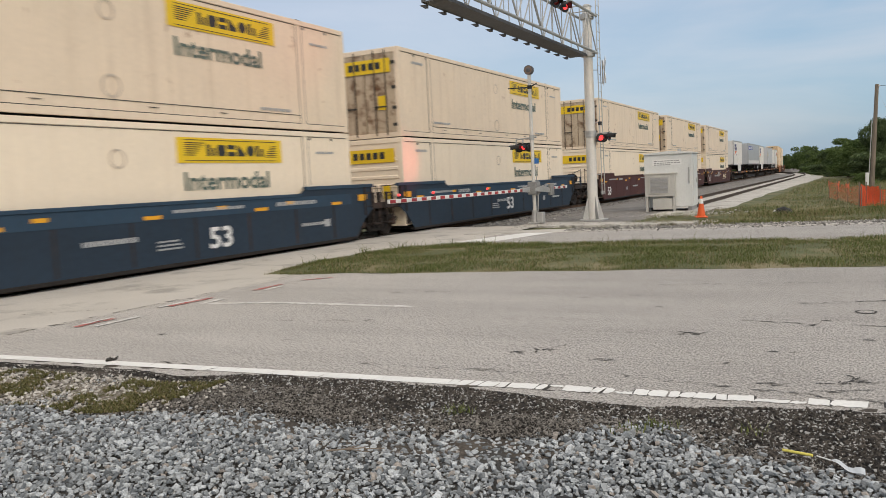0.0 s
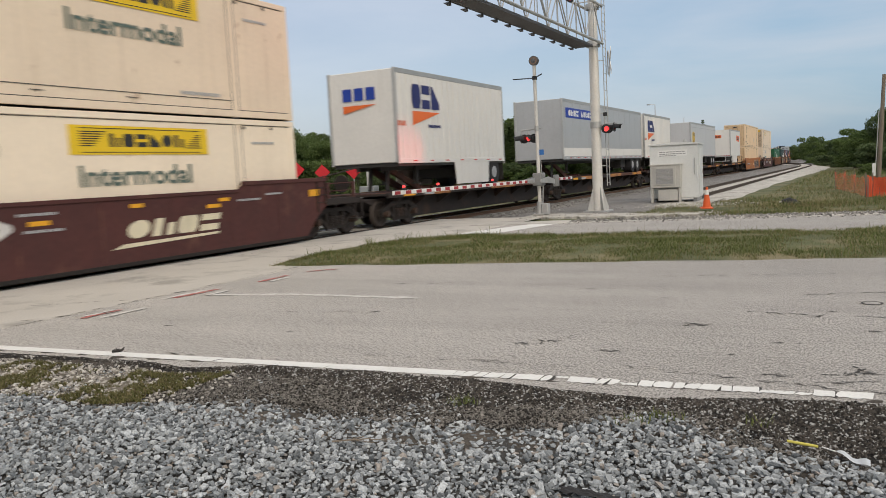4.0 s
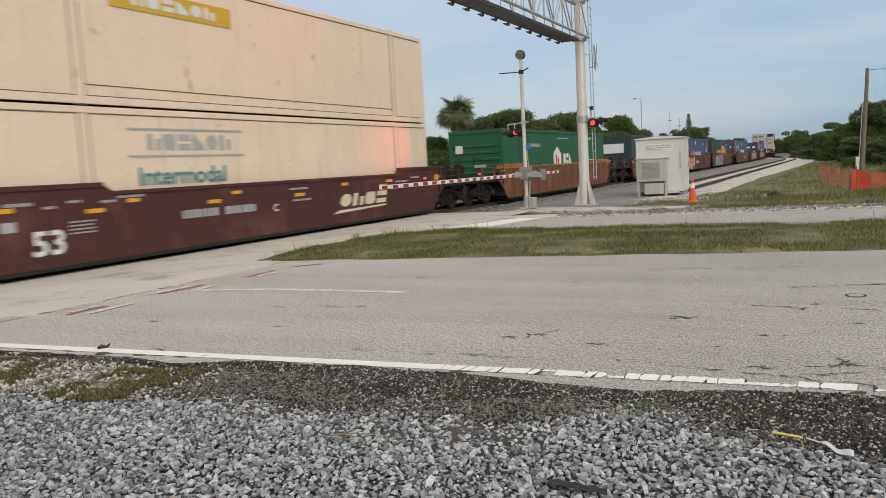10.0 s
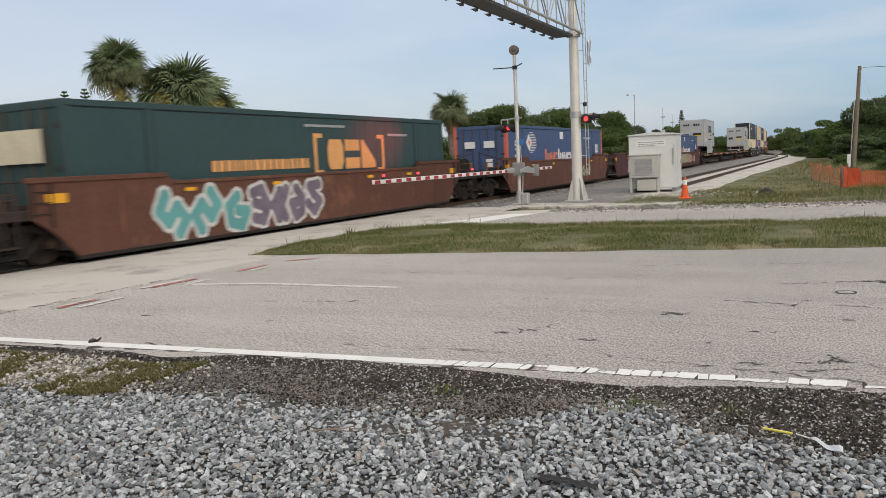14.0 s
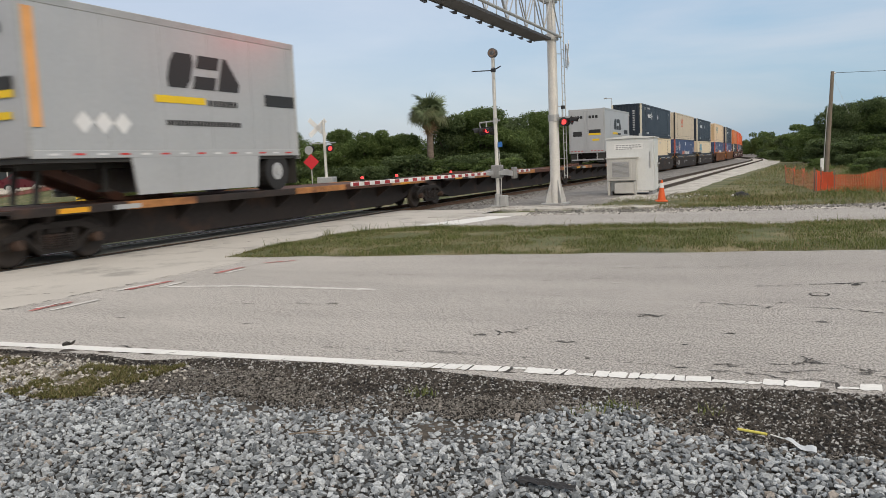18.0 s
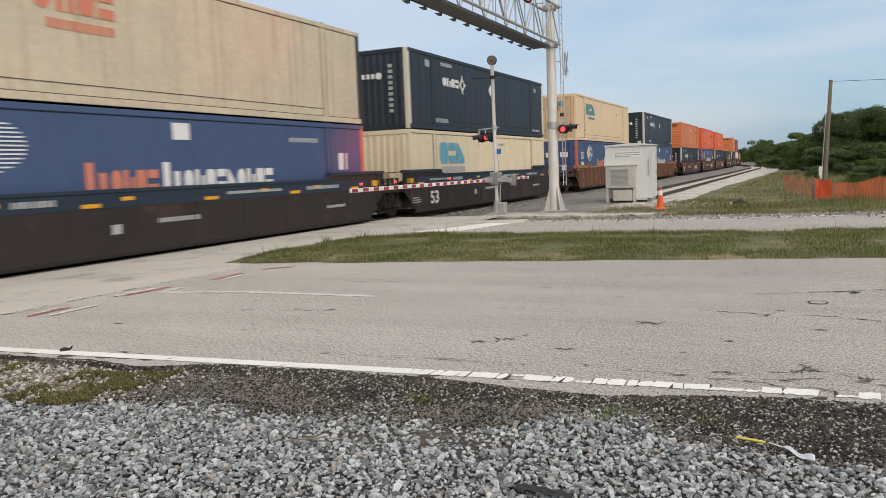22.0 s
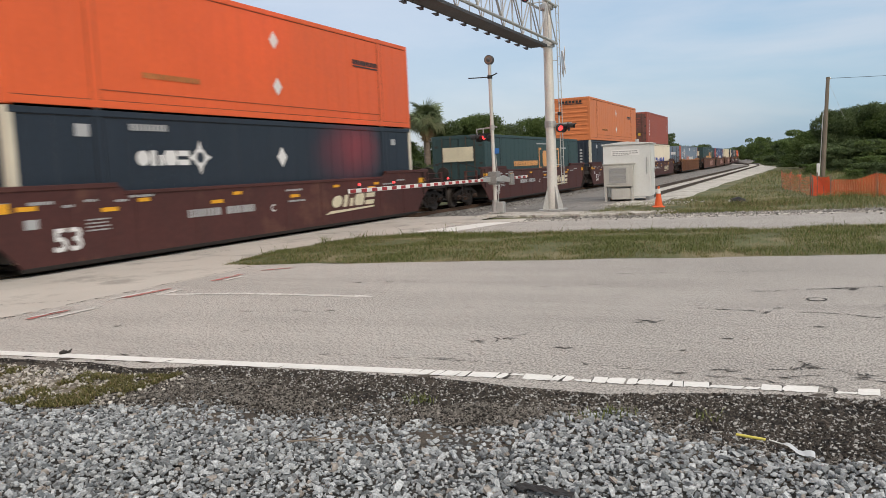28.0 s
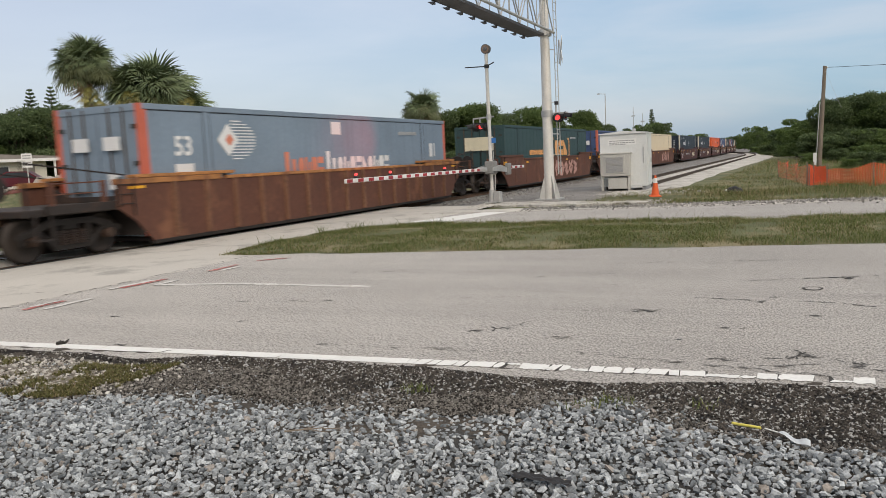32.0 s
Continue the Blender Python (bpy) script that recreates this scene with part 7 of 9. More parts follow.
def spine_car(label, L, lead, trail):
    """A skeletal platform for road trailers, origin at its middle."""
    g = thing("spine_car", label, "flat wagon", "wagons of the train")
    h = L / 2
    part("centre_beam", Build().prism([(-h + 0.2, 0.92), (-h + 1.6, 0.42), (-h + 2.6, 0.22), (h - 2.6, 0.22), (h - 1.6, 0.42), (h - 0.2, 0.92)], "x", -0.78, 0.78), W_SOOT, g)
    part("deck", Build().box(-1.28, 1.28, -h + 0.9, h - 0.9, 0.99, 1.06, 0.01), W_SOOT, g)
    for sx in (1, -1):
        cuts = (-h + 0.9, -0.62 * h, -0.40 * h, 0.02 * h, 0.30 * h, 0.62 * h, h - 0.9)
        for q, m in enumerate((W_SOOT, W_RUSTEDGE, W_SOOT, W_RUSTEDGE, W_STRUT, W_RUSTEDGE)):
            part("edge_beam", Build().box(sx * 1.22, sx * (1.34 + 0.001 * q), cuts[q] + 0.004, cuts[q + 1] - 0.004, 0.92, 1.09, 0.012), m, g, "rusty orange edge beam" if m is W_RUSTEDGE else "sooty edge beam")
        for i in range(9):
            y = -h + 1.7 + i * (L - 3.4) / 8
            part("outrigger", Build().prism([(sx * 0.7, 0.5), (sx * 1.26, 0.86), (sx * 1.26, 0.98), (sx * 0.7, 0.98)], "y", y - 0.04, y + 0.04), W_SOOT, g)
        for y in (-h + 2.2, h - 2.6):
            part("reflector", Build().box(sx * 1.338, sx * 1.352, y - 0.35, y + 0.35, 0.95, 1.05), K_AMBER, g, "amber reflector")
        part("stencil", Build().box(sx * 1.338, sx * 1.352, -h + 3.2, -h + 3.9, 0.94, 1.04), K_GREY, g)
    part("folded_hitch", Build().box(-0.35, 0.35, -h + 4.2, -h + 5.8, 1.06, 1.16, 0.03).box(-0.42, 0.42, -h + 5.5, -h + 5.9, 1.06, 1.22, 0.03), W_STRUT, g, "trailer hitch folded flat")
    part("deck_plate", Build().box(-1.1, 1.1, -h + 1.0, h - 1.0, 1.062, 1.078, 0.004), W_STRUT, g, "rusty brown deck plate")
    for e, kind in ((-1, lead), (1, trail)):
        if kind != "hung":
            bogie(g, e * (h - (2.0 if kind == "coupler" else 0.0)))
            part("joint_block", Build().box(-0.35, 0.35, e * (h - 0.5), e * (h + 0.4), 0.70, 1.0, 0.04), W_TRUCK, g)
    return g


def trailer(label, L, skin, wheels, marks=None, skirt=None, tandem=True, ribbed=False, top=None, rear=None, end_marks=None):
    """A road trailer standing on its wheels and a hitch. wheels: 'lead' or 'trail', the end that carries them."""
    g = thing("trailer", label, "trailer", "road trailers on the train")
    W, h, z0, z1 = 1.295, L / 2, 0.95, 3.95
    # a dark floor frame carries the shadow under the body in its colour
    part("floor_frame", Build().box(-W + 0.06, W - 0.06, -h + 0.1, h - 0.1, z0 - 0.12, z0 - 0.002), C_DARK, g)
    part("box_body", Build().box(-W + 0.01, W - 0.01, -h + 0.02, h - 0.02, z0, z1 - 0.02, 0.02), skin, g)
    for sx in (1, -1):
        part("top_rail", Build().box(sx * (W - 0.03), sx * (W + 0.004), -h, h, z1 - 0.16, z1, 0.01), top or M_GALV, g)
        part("bottom_rail", Build().box(sx * (W - 0.03), sx * (W + 0.006), -h, h, z0 - 0.04, z0 + 0.12, 0.01), skin, g)
        n_ = int(L / 0.6)
        for i in range(n_):
            y = -h + 0.5 + i * (L - 1.0) / max(1, n_ - 1)
            if sx < 0:
                break
            part("reflector", Build().box(sx * (W + 0.006), sx * (W + 0.010), y - 0.13, y + 0.13, z0 + 0.02, z0 + 0.06), K_RED if i % 2 else K_WHITE, g)
        rb = Build()
        k = int(L / (0.42 if ribbed else 1.22))
        for i in range(k):
            y = -h + 0.35 + i * (L - 0.7) / max(1, k - 1)
            rb.box(sx * (W - 0.012), sx * (W - (0.004 - 0.012 * ribbed)), y - 0.03, y + 0.03, z0 + 0.13, z1 - 0.17)
        tagged(part("panel_seam", rb, skin, g), kind="stuff")
        for e in (-1, 1):
            part("corner_post", Build().box(sx * (W - 0.1), sx * (W + 0.008), e * (h - 0.08), e * (h + 0.006), z0, z1, 0.015), top or M_GALV, g)
    e = -1 if wheels == "lead" else 1
    part("under_frame", Build().box(-0.55, -0.42, -h + 0.3, h - 0.3, z0 - 0.24, z0 - 0.03).box(0.42, 0.55, -h + 0.3, h - 0.3, z0 - 0.24, z0 - 0.03), C_DARK, g)
    for i in range(2 if tandem else 1):
        y = e * (h - 0.95 - 1.25 * i)
        ax = part("axle", Build().tube((-1.2, y, 0.50), (1.2, y, 0.50), 0.065, n=8).box(-0.6, 0.6, y - 0.18, y + 0.18, 0.5, z0 - 0.04), C_DARK, g)
        for sx in (1, -1):
            ty = part("tyre", Build().tube((sx * 0.70, y, 0.50), (sx * 1.22, y, 0.50), 0.50, n=24), M_TYRE, ax)
            part("rim", Build().tube((sx * 1.21, y, 0.50), (sx * 1.225, y, 0.50), 0.23, n=18).tube((sx * 1.2, y, 0.50), (sx * 1.26, y, 0.50), 0.10, n=12), K_GREY, ax, "pale grey wheel rim")
    # landing legs and hitch plate at the other end
    for sx in (1, -1):
        part("landing_leg", Build().box(sx * 0.6, sx * 0.72, -e * (h - 2.2) - 0.06, -e * (h - 2.2) + 0.06, 0.25, z0).box(sx * 0.54, sx * 0.78, -e * (h - 2.2) - 0.12, -e * (h - 2.2) + 0.12, 0.22, 0.27), C_DARK, g)
        part("mud_flap", Build().box(sx * 0.68, sx * 1.24, e * (h - 0.12), e * (h - 0.10), 0.15, z0 - 0.05), C_DARK, g)
    stand = part("hitch_stand", Build().box(-0.45, 0.45, -0.32, 0.32, z0 - 0.16, z0 - 0.04, 0.02).tube((-0.34, 0, z0 - 0.1), (-0.34, -0.15 * e, 0.04), 0.07, n=8).tube((0.34, 0, z0 - 0.1), (0.34, -0.15 * e, 0.04), 0.07, n=8), C_DARK, g)
    stand.matrix_basis = Matrix.Translation((0, -e * (h - 0.9), 0))
    part("strut", Build().prism([(0.0, z0 - 0.10), (0.0, z0 - 0.30), (e * 1.75, 0.02), (e * 2.05, 0.02), (e * 2.05, 0.14)], "x", 0.30, 0.42).prism([(0.0, z0 - 0.10), (0.0, z0 - 0.30), (e * 1.75, 0.02), (e * 2.05, 0.02), (e * 2.05, 0.14)], "x", -0.42, -0.30), W_STRUT, stand, "rusty brown diagonal strut")
    part("under_box", Build().box(-0.9, 0.9, e * (h - 3.9), e * (h - 2.9), 0.34, z0 - 0.05, 0.03), C_DARK, g)
    part("bumper", Build().box(-1.15, 1.15, e * (h - 0.08), e * (h - 0.02), 0.28, 0.38, 0.01).box(-0.75, -0.68, e * (h - 0.08), e * (h - 0.02), 0.34, z0).box(0.68, 0.75, e * (h - 0.08), e * (h - 0.02), 0.34, z0), M_GALV, g)
    part("rear_sill", Build().box(-W, W, e * (h - 0.02), e * (h + 0.02), z0 - 0.14, z0 + 0.06, 0.01), M_GALV, g)
    for sx in (1, -1):
        if rear == "doors":
            dr = part("door", Build().box(sx * 0.012, sx * (W - 0.1), e * (h - 0.02), e * (h + 0.012), z0 + 0.1, z1 - 0.14, 0.008), skin, g)
            part("locking_bar", Build().tube((sx * 0.14, e * (h + 0.03), z0), (sx * 0.14, e * (h + 0.03), z1 - 0.1), 0.018, n=6), skin, dr)
        elif rear == "roll":
            part("roll_door", Build().box(sx * 0.0, sx * (W - 0.12), e * (h - 0.02), e * (h + 0.008), z0 + 0.1, z1 - 0.3, 0.004), skin, g)
        for x in (0.35, 0.6, 0.85, 1.1):
            part("tail_marker", Build().box(sx * (x - 0.06), sx * (x + 0.06), e * (h + 0.02), e * (h + 0.026), z0 - 0.02, z0 + 0.03), K_RED, g)
    if skirt:
        a0, a1 = skirt
        for sx in (1, -1):
            part("side_skirt", Build().prism([(a0 - h, z0 - 0.03), (a1 - h, z0 - 0.03), (a1 - h - 0.1, 0.12), (a0 - h + 0.12, 0.12)], "x", sx * (W - 0.03), sx * W), skin, g, "smooth aerodynamic skirt")
    if marks:
        marks(g, W + 0.009 if ribbed else W - 0.002, lambda a: a - h)
    if end_marks:
        end_marks(g, -h - 0.014)
    return g


def tri(g, x, pts, m, name="logo_shape"):
    return part(name, Build().prism(pts, "x", x, x + 0.006), m, g)


def marks_yrc(g, x, at):
    glyphs(g, x, at(1.0), at(3.0), 2.72, 3.5, 3, K_INK, label="dark navy shapes", weight=0.3)
    tri(g, x, [(at(1.05), 2.16), (at(2.95), 2.62), (at(1.05), 2.62)], K_ORANGE)
    bars(g, x, at(2.1), at(3.0), 2.10, 2.20, K_INK, 41)
    bars(g, x, at(0.05), at(0.55), 2.12, 2.28, K_PINK, 47)


def ends_yrc(g, y):
    for i in range(3):
        end_slab(g, y, -0.7 + i * 0.45, -0.36 + i * 0.45, 3.0, 3.4, K_BLUE, "logo_shape")
    part("logo_shape", Build().prism([(-0.7, 2.85), (-0.7, 2.6), (0.6, 2.85)], "y", y - 0.006, y), K_ORANGE, g)


def marks_express(g, x, at):
    slab(g, x, at(0.06), at(16.1), 1.08, 1.50, C_WHITE, "white_band", "white band along the lower side")
    p = slab(g, x, at(0.5), at(6.0), 3.02, 3.52, K_BLUE, "blue_panel", "dark blue panel with pale lettering blocks")
    glyphs(p, x + 0.006, at(0.9), at(2.6), 3.12, 3.42, 4, K_WHITE)
    glyphs(p, x + 0.006, at(3.0), at(5.7), 3.12, 3.42, 7, K_WHITE)


def marks_shield(g, x, at):
    out = [(0.0, 3.02), (0.29, 3.10), (0.58, 3.02), (0.58, 2.5), (0.52, 2.25), (0.40, 2.08), (0.29, 2.0), (0.18, 2.08), (0.06, 2.25), (0.0, 2.5)]
    part("shield_shape", Build().prism([(at(0.8 + 2 * u), v) for u, v in out[::-1]], "x", x, x + 0.006), K_GOLD, g, "gold shield with brown blocks")
    part("shield_top", Build().prism([(at(1.22), 2.78), (at(1.84), 2.74), (at(1.84), 2.98), (at(1.38), 3.02)], "x", x + 0.006, x + 0.010), K_BROWNGOLD, g)
    part("shield_foot", Build().prism([(at(0.98), 2.32), (at(1.38), 2.06), (at(1.78), 2.32), (at(1.55), 2.36), (at(1.44), 2.2), (at(1.34), 2.2), (at(1.24), 2.36)], "x", x + 0.006, x + 0.010), K_BROWNGOLD, g)
    slab(g, x, at(0.1), at(13.4), 3.5, 3.53, K_GREY)


def marks_badge(g, x, at):
    tri(g, x, [(at(5.1), 2.72), (at(7.5), 2.56), (at(7.5), 3.3), (at(5.1), 3.34)], K_ORANGE, "badge")
    glyphs(g, x + 0.006, at(5.3), at(7.3), 2.82, 3.14, 6, K_BLACK)


def ends_badge(g, y):
    p = end_slab(g, y, -0.7, 0.3, 3.0, 3.36, K_ORANGE, "badge", "orange badge")
    for i in range(5):
        end_slab(p, y - 0.006, -0.6 + i * 0.17, -0.49 + i * 0.17, 3.08, 3.27, K_BLACK, "logo_shape")


def marks_arrow(a0):
    def marks(g, x, at):
        glyphs(g, x, at(a0), at(a0 + 2.6), 2.48, 3.26, 3, K_BLACK, label="dark slanted lettering blocks", skew=0.3, weight=0.3)
        slab(g, x, at(a0 - 0.3), at(a0 + 1.3), 2.12, 2.28, K_YEL)
        bars(g, x, at(a0 + 1.4), at(a0 + 2.5), 2.1, 2.24, K_BLACK, 42)
        slab(g, x, at(min(a0 + 3.6, 7.1)), at(min(a0 + 4.9, 8.4)), 2.2, 2.5, K_BLACK)
        bars(g, x, at(a0), at(a0 + 2.6), 1.62, 1.74, K_BLACK, 43)
        if a0 > 3:
            for i in range(3):
                diamond(g, x, at(1.25 + 0.5 * i), 1.62, 0.23, K_WHITE, "placard")
            slab(g, x + 0.014, at(0.06), at(0.30), 1.5, 3.7, K_PEACH, "nose_stripe")
        else:
            for i in range(2):
                diamond(g, x, at(7.35 + 0.5 * i), 1.62, 0.23, K_WHITE, "placard")
    return marks


def ends_arrow(g, y):
    for x0 in (-0.95, 0.15):
        for i in range(3):
            end_slab(g, y, x0 + i * 0.24, x0 + 0.18 + i * 0.24, 3.25, 3.45, K_BLACK, "logo_shape")
    end_slab(g, y, -1.0, -0.35, 2.0, 2.35, K_BLACK, "panel")
    end_slab(g, y, 0.1, 1.0, 2.2, 2.45, K_BLACK, "panel")
    end_slab(g, y, 0.1, 1.0, 2.06, 2.2, K_YEL, "panel")
    end_slab(g, y, 0.4, 0.9, 1.66, 1.8, K_YEL, "panel")


LOW, HIGH, DECK = 0.24, 3.155, 1.09


def load(s0, key, z, L=16.15):
    MOVERS.append((one_of(key, KINDS), s0 + L / 2, z))


def well(s0, label, side, top, lead, trail, style, marks=None, ends=None):
    MOVERS.append((well_car(label, side, top, lead, trail, style, marks, ends), s0 + 8.075, 0.0))


CP, JT, HG = "coupler", "joint", "hung"
# navy set with double stacks of cream containers
well(3.1, "navy blue well car with white figures", W_NAVY, W_NAVY_TOP, CP, JT, "smooth", marks_53(10.2))
well(22.75, "navy blue well car with white figures", W_NAVY, W_NAVY_TOP, HG, CP, "smooth", marks_53(7.9))
for s in (3.2, 22.4, 45.4, 64.4, 83.5):
    load(s, "jb_pale", LOW), load(s, "jb", HIGH)
well(45.4, "maroon well car with white figures", W_MAROON, W_MAROON, CP, JT, "smooth", marks_53(0.8))
well(64.6, "maroon well car with teal spray paint", W_MAROON, W_MAROON, HG, JT, "smooth", with_paint(marks_gold_logo, (3.6, 6.8, 0.15, 1.2, 3, G_TEAL, G_BLACK, 3), (9.1, 11.1, 0.15, 1.40, 2, G_SILVER, G_TEAL, 4), (11.1, 12.9, 0.15, 1.40, 2, G_SILVER, G_TEAL, 6)))
well(83.6, "maroon well car with white spray paint", W_MAROON, W_MAROON, HG, CP, "smooth", with_paint(marks_rail_logo, (6.6, 8.2, 0.7, 1.35, 1, G_WHITE, W_MAROON, 5)))
# spine cars with road trailers
for i, s in enumerate((103.2, 120.4, 137.6, 154.8, 172.0)):
    MOVERS.append((spine_car("grimy spine wagon with a rusty orange edge beam", 17.2, CP if i == 0 else JT, CP if i == 4 else HG), s + 8.6, 0.0))
for s, L, t_ in ((104.9, 8.6, trailer("white short road trailer with blue lettering blocks", 8.6, C_WHITE, "trail", marks_yrc, (4.0, 7.0), False, True, end_marks=ends_yrc)),
                 (121.0, 16.15, trailer("grey long road trailer with a blue panel", 16.15, C_SILVER, "trail", marks_express, top=M_GALV)),
                 (138.1, 8.6, trailer("white short road trailer with an orange wedge emblem", 8.6, C_WHITE, "trail", marks_yrc, (3.3, 6.2), False, True, end_marks=ends_yrc)),
                 (155.3, 13.5, trailer("light grey road trailer with a gold shield", 13.5, C_UPSGREY, "trail", marks_shield)),
                 (180.0, 8.4, trailer("white short road trailer with an orange badge", 8.4, C_WHITE, "lead", marks_badge, (1.4, 5.5), False, rear="roll", end_marks=ends_badge))):
    MOVERS.append((t_, s + L / 2, DECK))
well(193.2, "orange well car with black spray-painted shapes", W_ORANGE, W_ORANGE, CP, CP, "smooth", with_paint(marks_orange_well, (9.4, 11.8, 0.25, 1.38, 4, G_BLACK, G_SILVER, 8), (12.1, 14.7, 0.25, 1.38, 4, G_BLACK, G_SILVER, 18)))
load(193.2, "tan", LOW), load(193.2, "tan", HIGH)
well(216.2, "dark maroon painted well car", W_MAROON, W_MAROON, CP, CP, "smooth", marks_rail_logo)
load(216.2, "jb_white", LOW), load(216.2, "jb_old", HIGH)
well(239.4, "rusty brown ribbed well car", W_BROWN_WARM, W_RUSTEDGE, CP, CP, "ribbed", None, W_SOOT)
load(239.4, "green", LOW)
well(262.9, "brown well car with pale paint patches", W_BROWN, W_BROWN, CP, JT, "smooth", with_paint(patch(5.4, 8.6, 0.72, 1.02, G_BLACK, patch(0.3, 5.0, 0.22, 1.38, G_SAGE)), (10.4, 13.2, 0.45, 1.3, 4, G_PINK, W_BROWN, 9)))
load(262.9, "teal", LOW)
well(282.0, "brown well car with peach spray-painted shapes", W_BROWN, W_BROWN, HG, JT, "smooth", with_paint(None, (0.2, 1.6, 0.25, 1.3, 2, G_SAGE, W_BROWN, 10), (1.6, 6.5, 0.12, 1.42, 4, G_PEACH, W_BROWN, 11), (6.95, 9.1, 0.62, 0.98, 3, G_WHITE, G_BLACK, 27), (9.4, 13.4, 0.4, 1.35, 4, G_BLACK, W_BROWN, 12)))
load(282.0, "pacer", LOW)
well(301.1, "brown well car with teal and white spray paint", W_BROWN, W_BROWN, HG, CP, "smooth", with_paint(None, (1.9, 5.0, 0.15, 1.35, 3, G_TEAL, G_WHITE, 13), (5.0, 8.0, 0.2, 1.40, 4, G_MAUVE, G_WHITE, 28)))
load(301.1, "teal_gold", LOW)
well(323.7, "rusty brown steel well car", W_BROWN, W_BROWN, CP, JT, "smooth", with_paint(None, (9.0, 13.0, 0.4, 1.2, 4, G_SAGE, W_BROWN, 14)))
load(323.7, "pacer", LOW)
well(343.2, "empty maroon well car with pink spray-painted shapes", W_MAROON, W_MAROON, HG, JT, "smooth", with_paint(None, (3.0, 11.5, 0.3, 1.35, 8, G_PINK, G_WHITE, 15)))
well(362.9, "maroon well car with a sage green patch", W_MAROON, W_MAROON, HG, CP, "smooth", with_paint(patch(0.6, 10.4, 0.4, 1.34, G_SAGE), (10.0, 13.4, 0.4, 1.25, 4, G_PINK, W_MAROON, 16)))
load(362.9, "pacer", LOW)
for i, s in enumerate((382.6, 401.4, 420.2)):
    MOVERS.append((spine_car("grimy empty spine wagon with a rusty orange edge beam", 18.8, CP if i == 0 else JT, CP if i == 2 else HG), s + 9.4, 0.0))
MOVERS.append((trailer("grey short road trailer with dark slanted lettering blocks", 8.5, C_SILVER, "trail", marks_arrow(3.5), (2.4, 6.7), False, end_marks=ends_arrow), 384.0 + 4.25, DECK))
MOVERS.append((trailer("grey short road trailer seen from its rear doors", 8.5, C_SILVER, "lead", marks_arrow(2.9), (1.7, 5.6), False, rear="doors", end_marks=ends_arrow), 429.9 + 4.25, DECK))
for i, (s, lo, hi) in enumerate(((443.8, "cream", "umax"), (463.1, "pacer", "pale"), (482.6, "cream", "umax"))):
    well(s, "sooty well car with a navy blue top chord", W_SOOT, W_NAVY, CP if i == 0 else HG, CP if i == 2 else JT, "smooth", marks_53(1.2))
    load(s, lo, LOW), load(s, hi, HIGH)
well(505.7, "rusty brown ribbed well car", W_BROWN, W_RUSTEDGE, CP, CP, "ribbed")
load(505.7, "pacer", LOW), load(505.7, "tan_teal", HIGH)
well(528.7, "rusty brown ribbed well car with orange end steps", W_BROWN, W_RUSTEDGE, CP, CP, "ribbed", None, W_ORANGE)
load(528.7, "pacer", LOW), load(528.7, "umax", HIGH)
for i, (s, lo, hi) in enumerate(((552.2, "umax", "amber"), (571.8, "pacer", "orange"), (591.3, "umax", "orange"))):
    well(s, "maroon well car with pale lettering blocks", W_MAROON, W_MAROON, CP if i == 0 else HG, CP if i == 2 else JT, "smooth", marks_rail_logo)
    load(s, lo, LOW), load(s, hi, HIGH)
for i, (s, lo, hi) in enumerate(((614.8, "teal_gold", None), (634.4, "umax_mid", "amber"), (654.2, None, None))):
    well(s, "maroon well car with pale lettering blocks", W_MAROON, W_MAROON, CP if i == 0 else HG, CP if i == 2 else JT, "smooth", marks_rail_logo)
    if lo:
        load(s, lo, LOW)
    if hi:
        load(s, hi, HIGH)
load(656.1, "cream_blue", LOW, 13.1), load(656.1, "red", HIGH, 12.19)
well(677.7, "rusty brown ribbed well car", W_BROWN, W_RUSTEDGE, CP, CP, "ribbed")
load(677.7, "pacer_grey", LOW)
for i, (s, lo) in enumerate(((700.9, "teal_gold"), (720.4, "pacer"), (739.9, "cream_plain"))):
    well(s, "rusty brown steel well car", W_BROWN, W_BROWN, CP if i == 0 else HG, CP if i == 2 else JT, "smooth", with_paint(None, (8.0, 13.0, 0.3, 1.3, 5, G_PINK, W_BROWN, 20 + i)))
    load(s, lo, LOW)
for i, (s, lo) in enumerate(((762.9, "umax"), (782.4, "umax"), (801.9, "orange"), (821.4, "pacer"), (840.9, "umax"), (860.4, "pacer"), (879.9, "teal"), (899.4, "cream_plain"))):
    well(s, "dark maroon painted well car", W_MAROON, W_MAROON, CP if i == 0 else HG, CP if i == 7 else JT, "smooth", marks_rail_logo)
    load(s, lo, LOW)


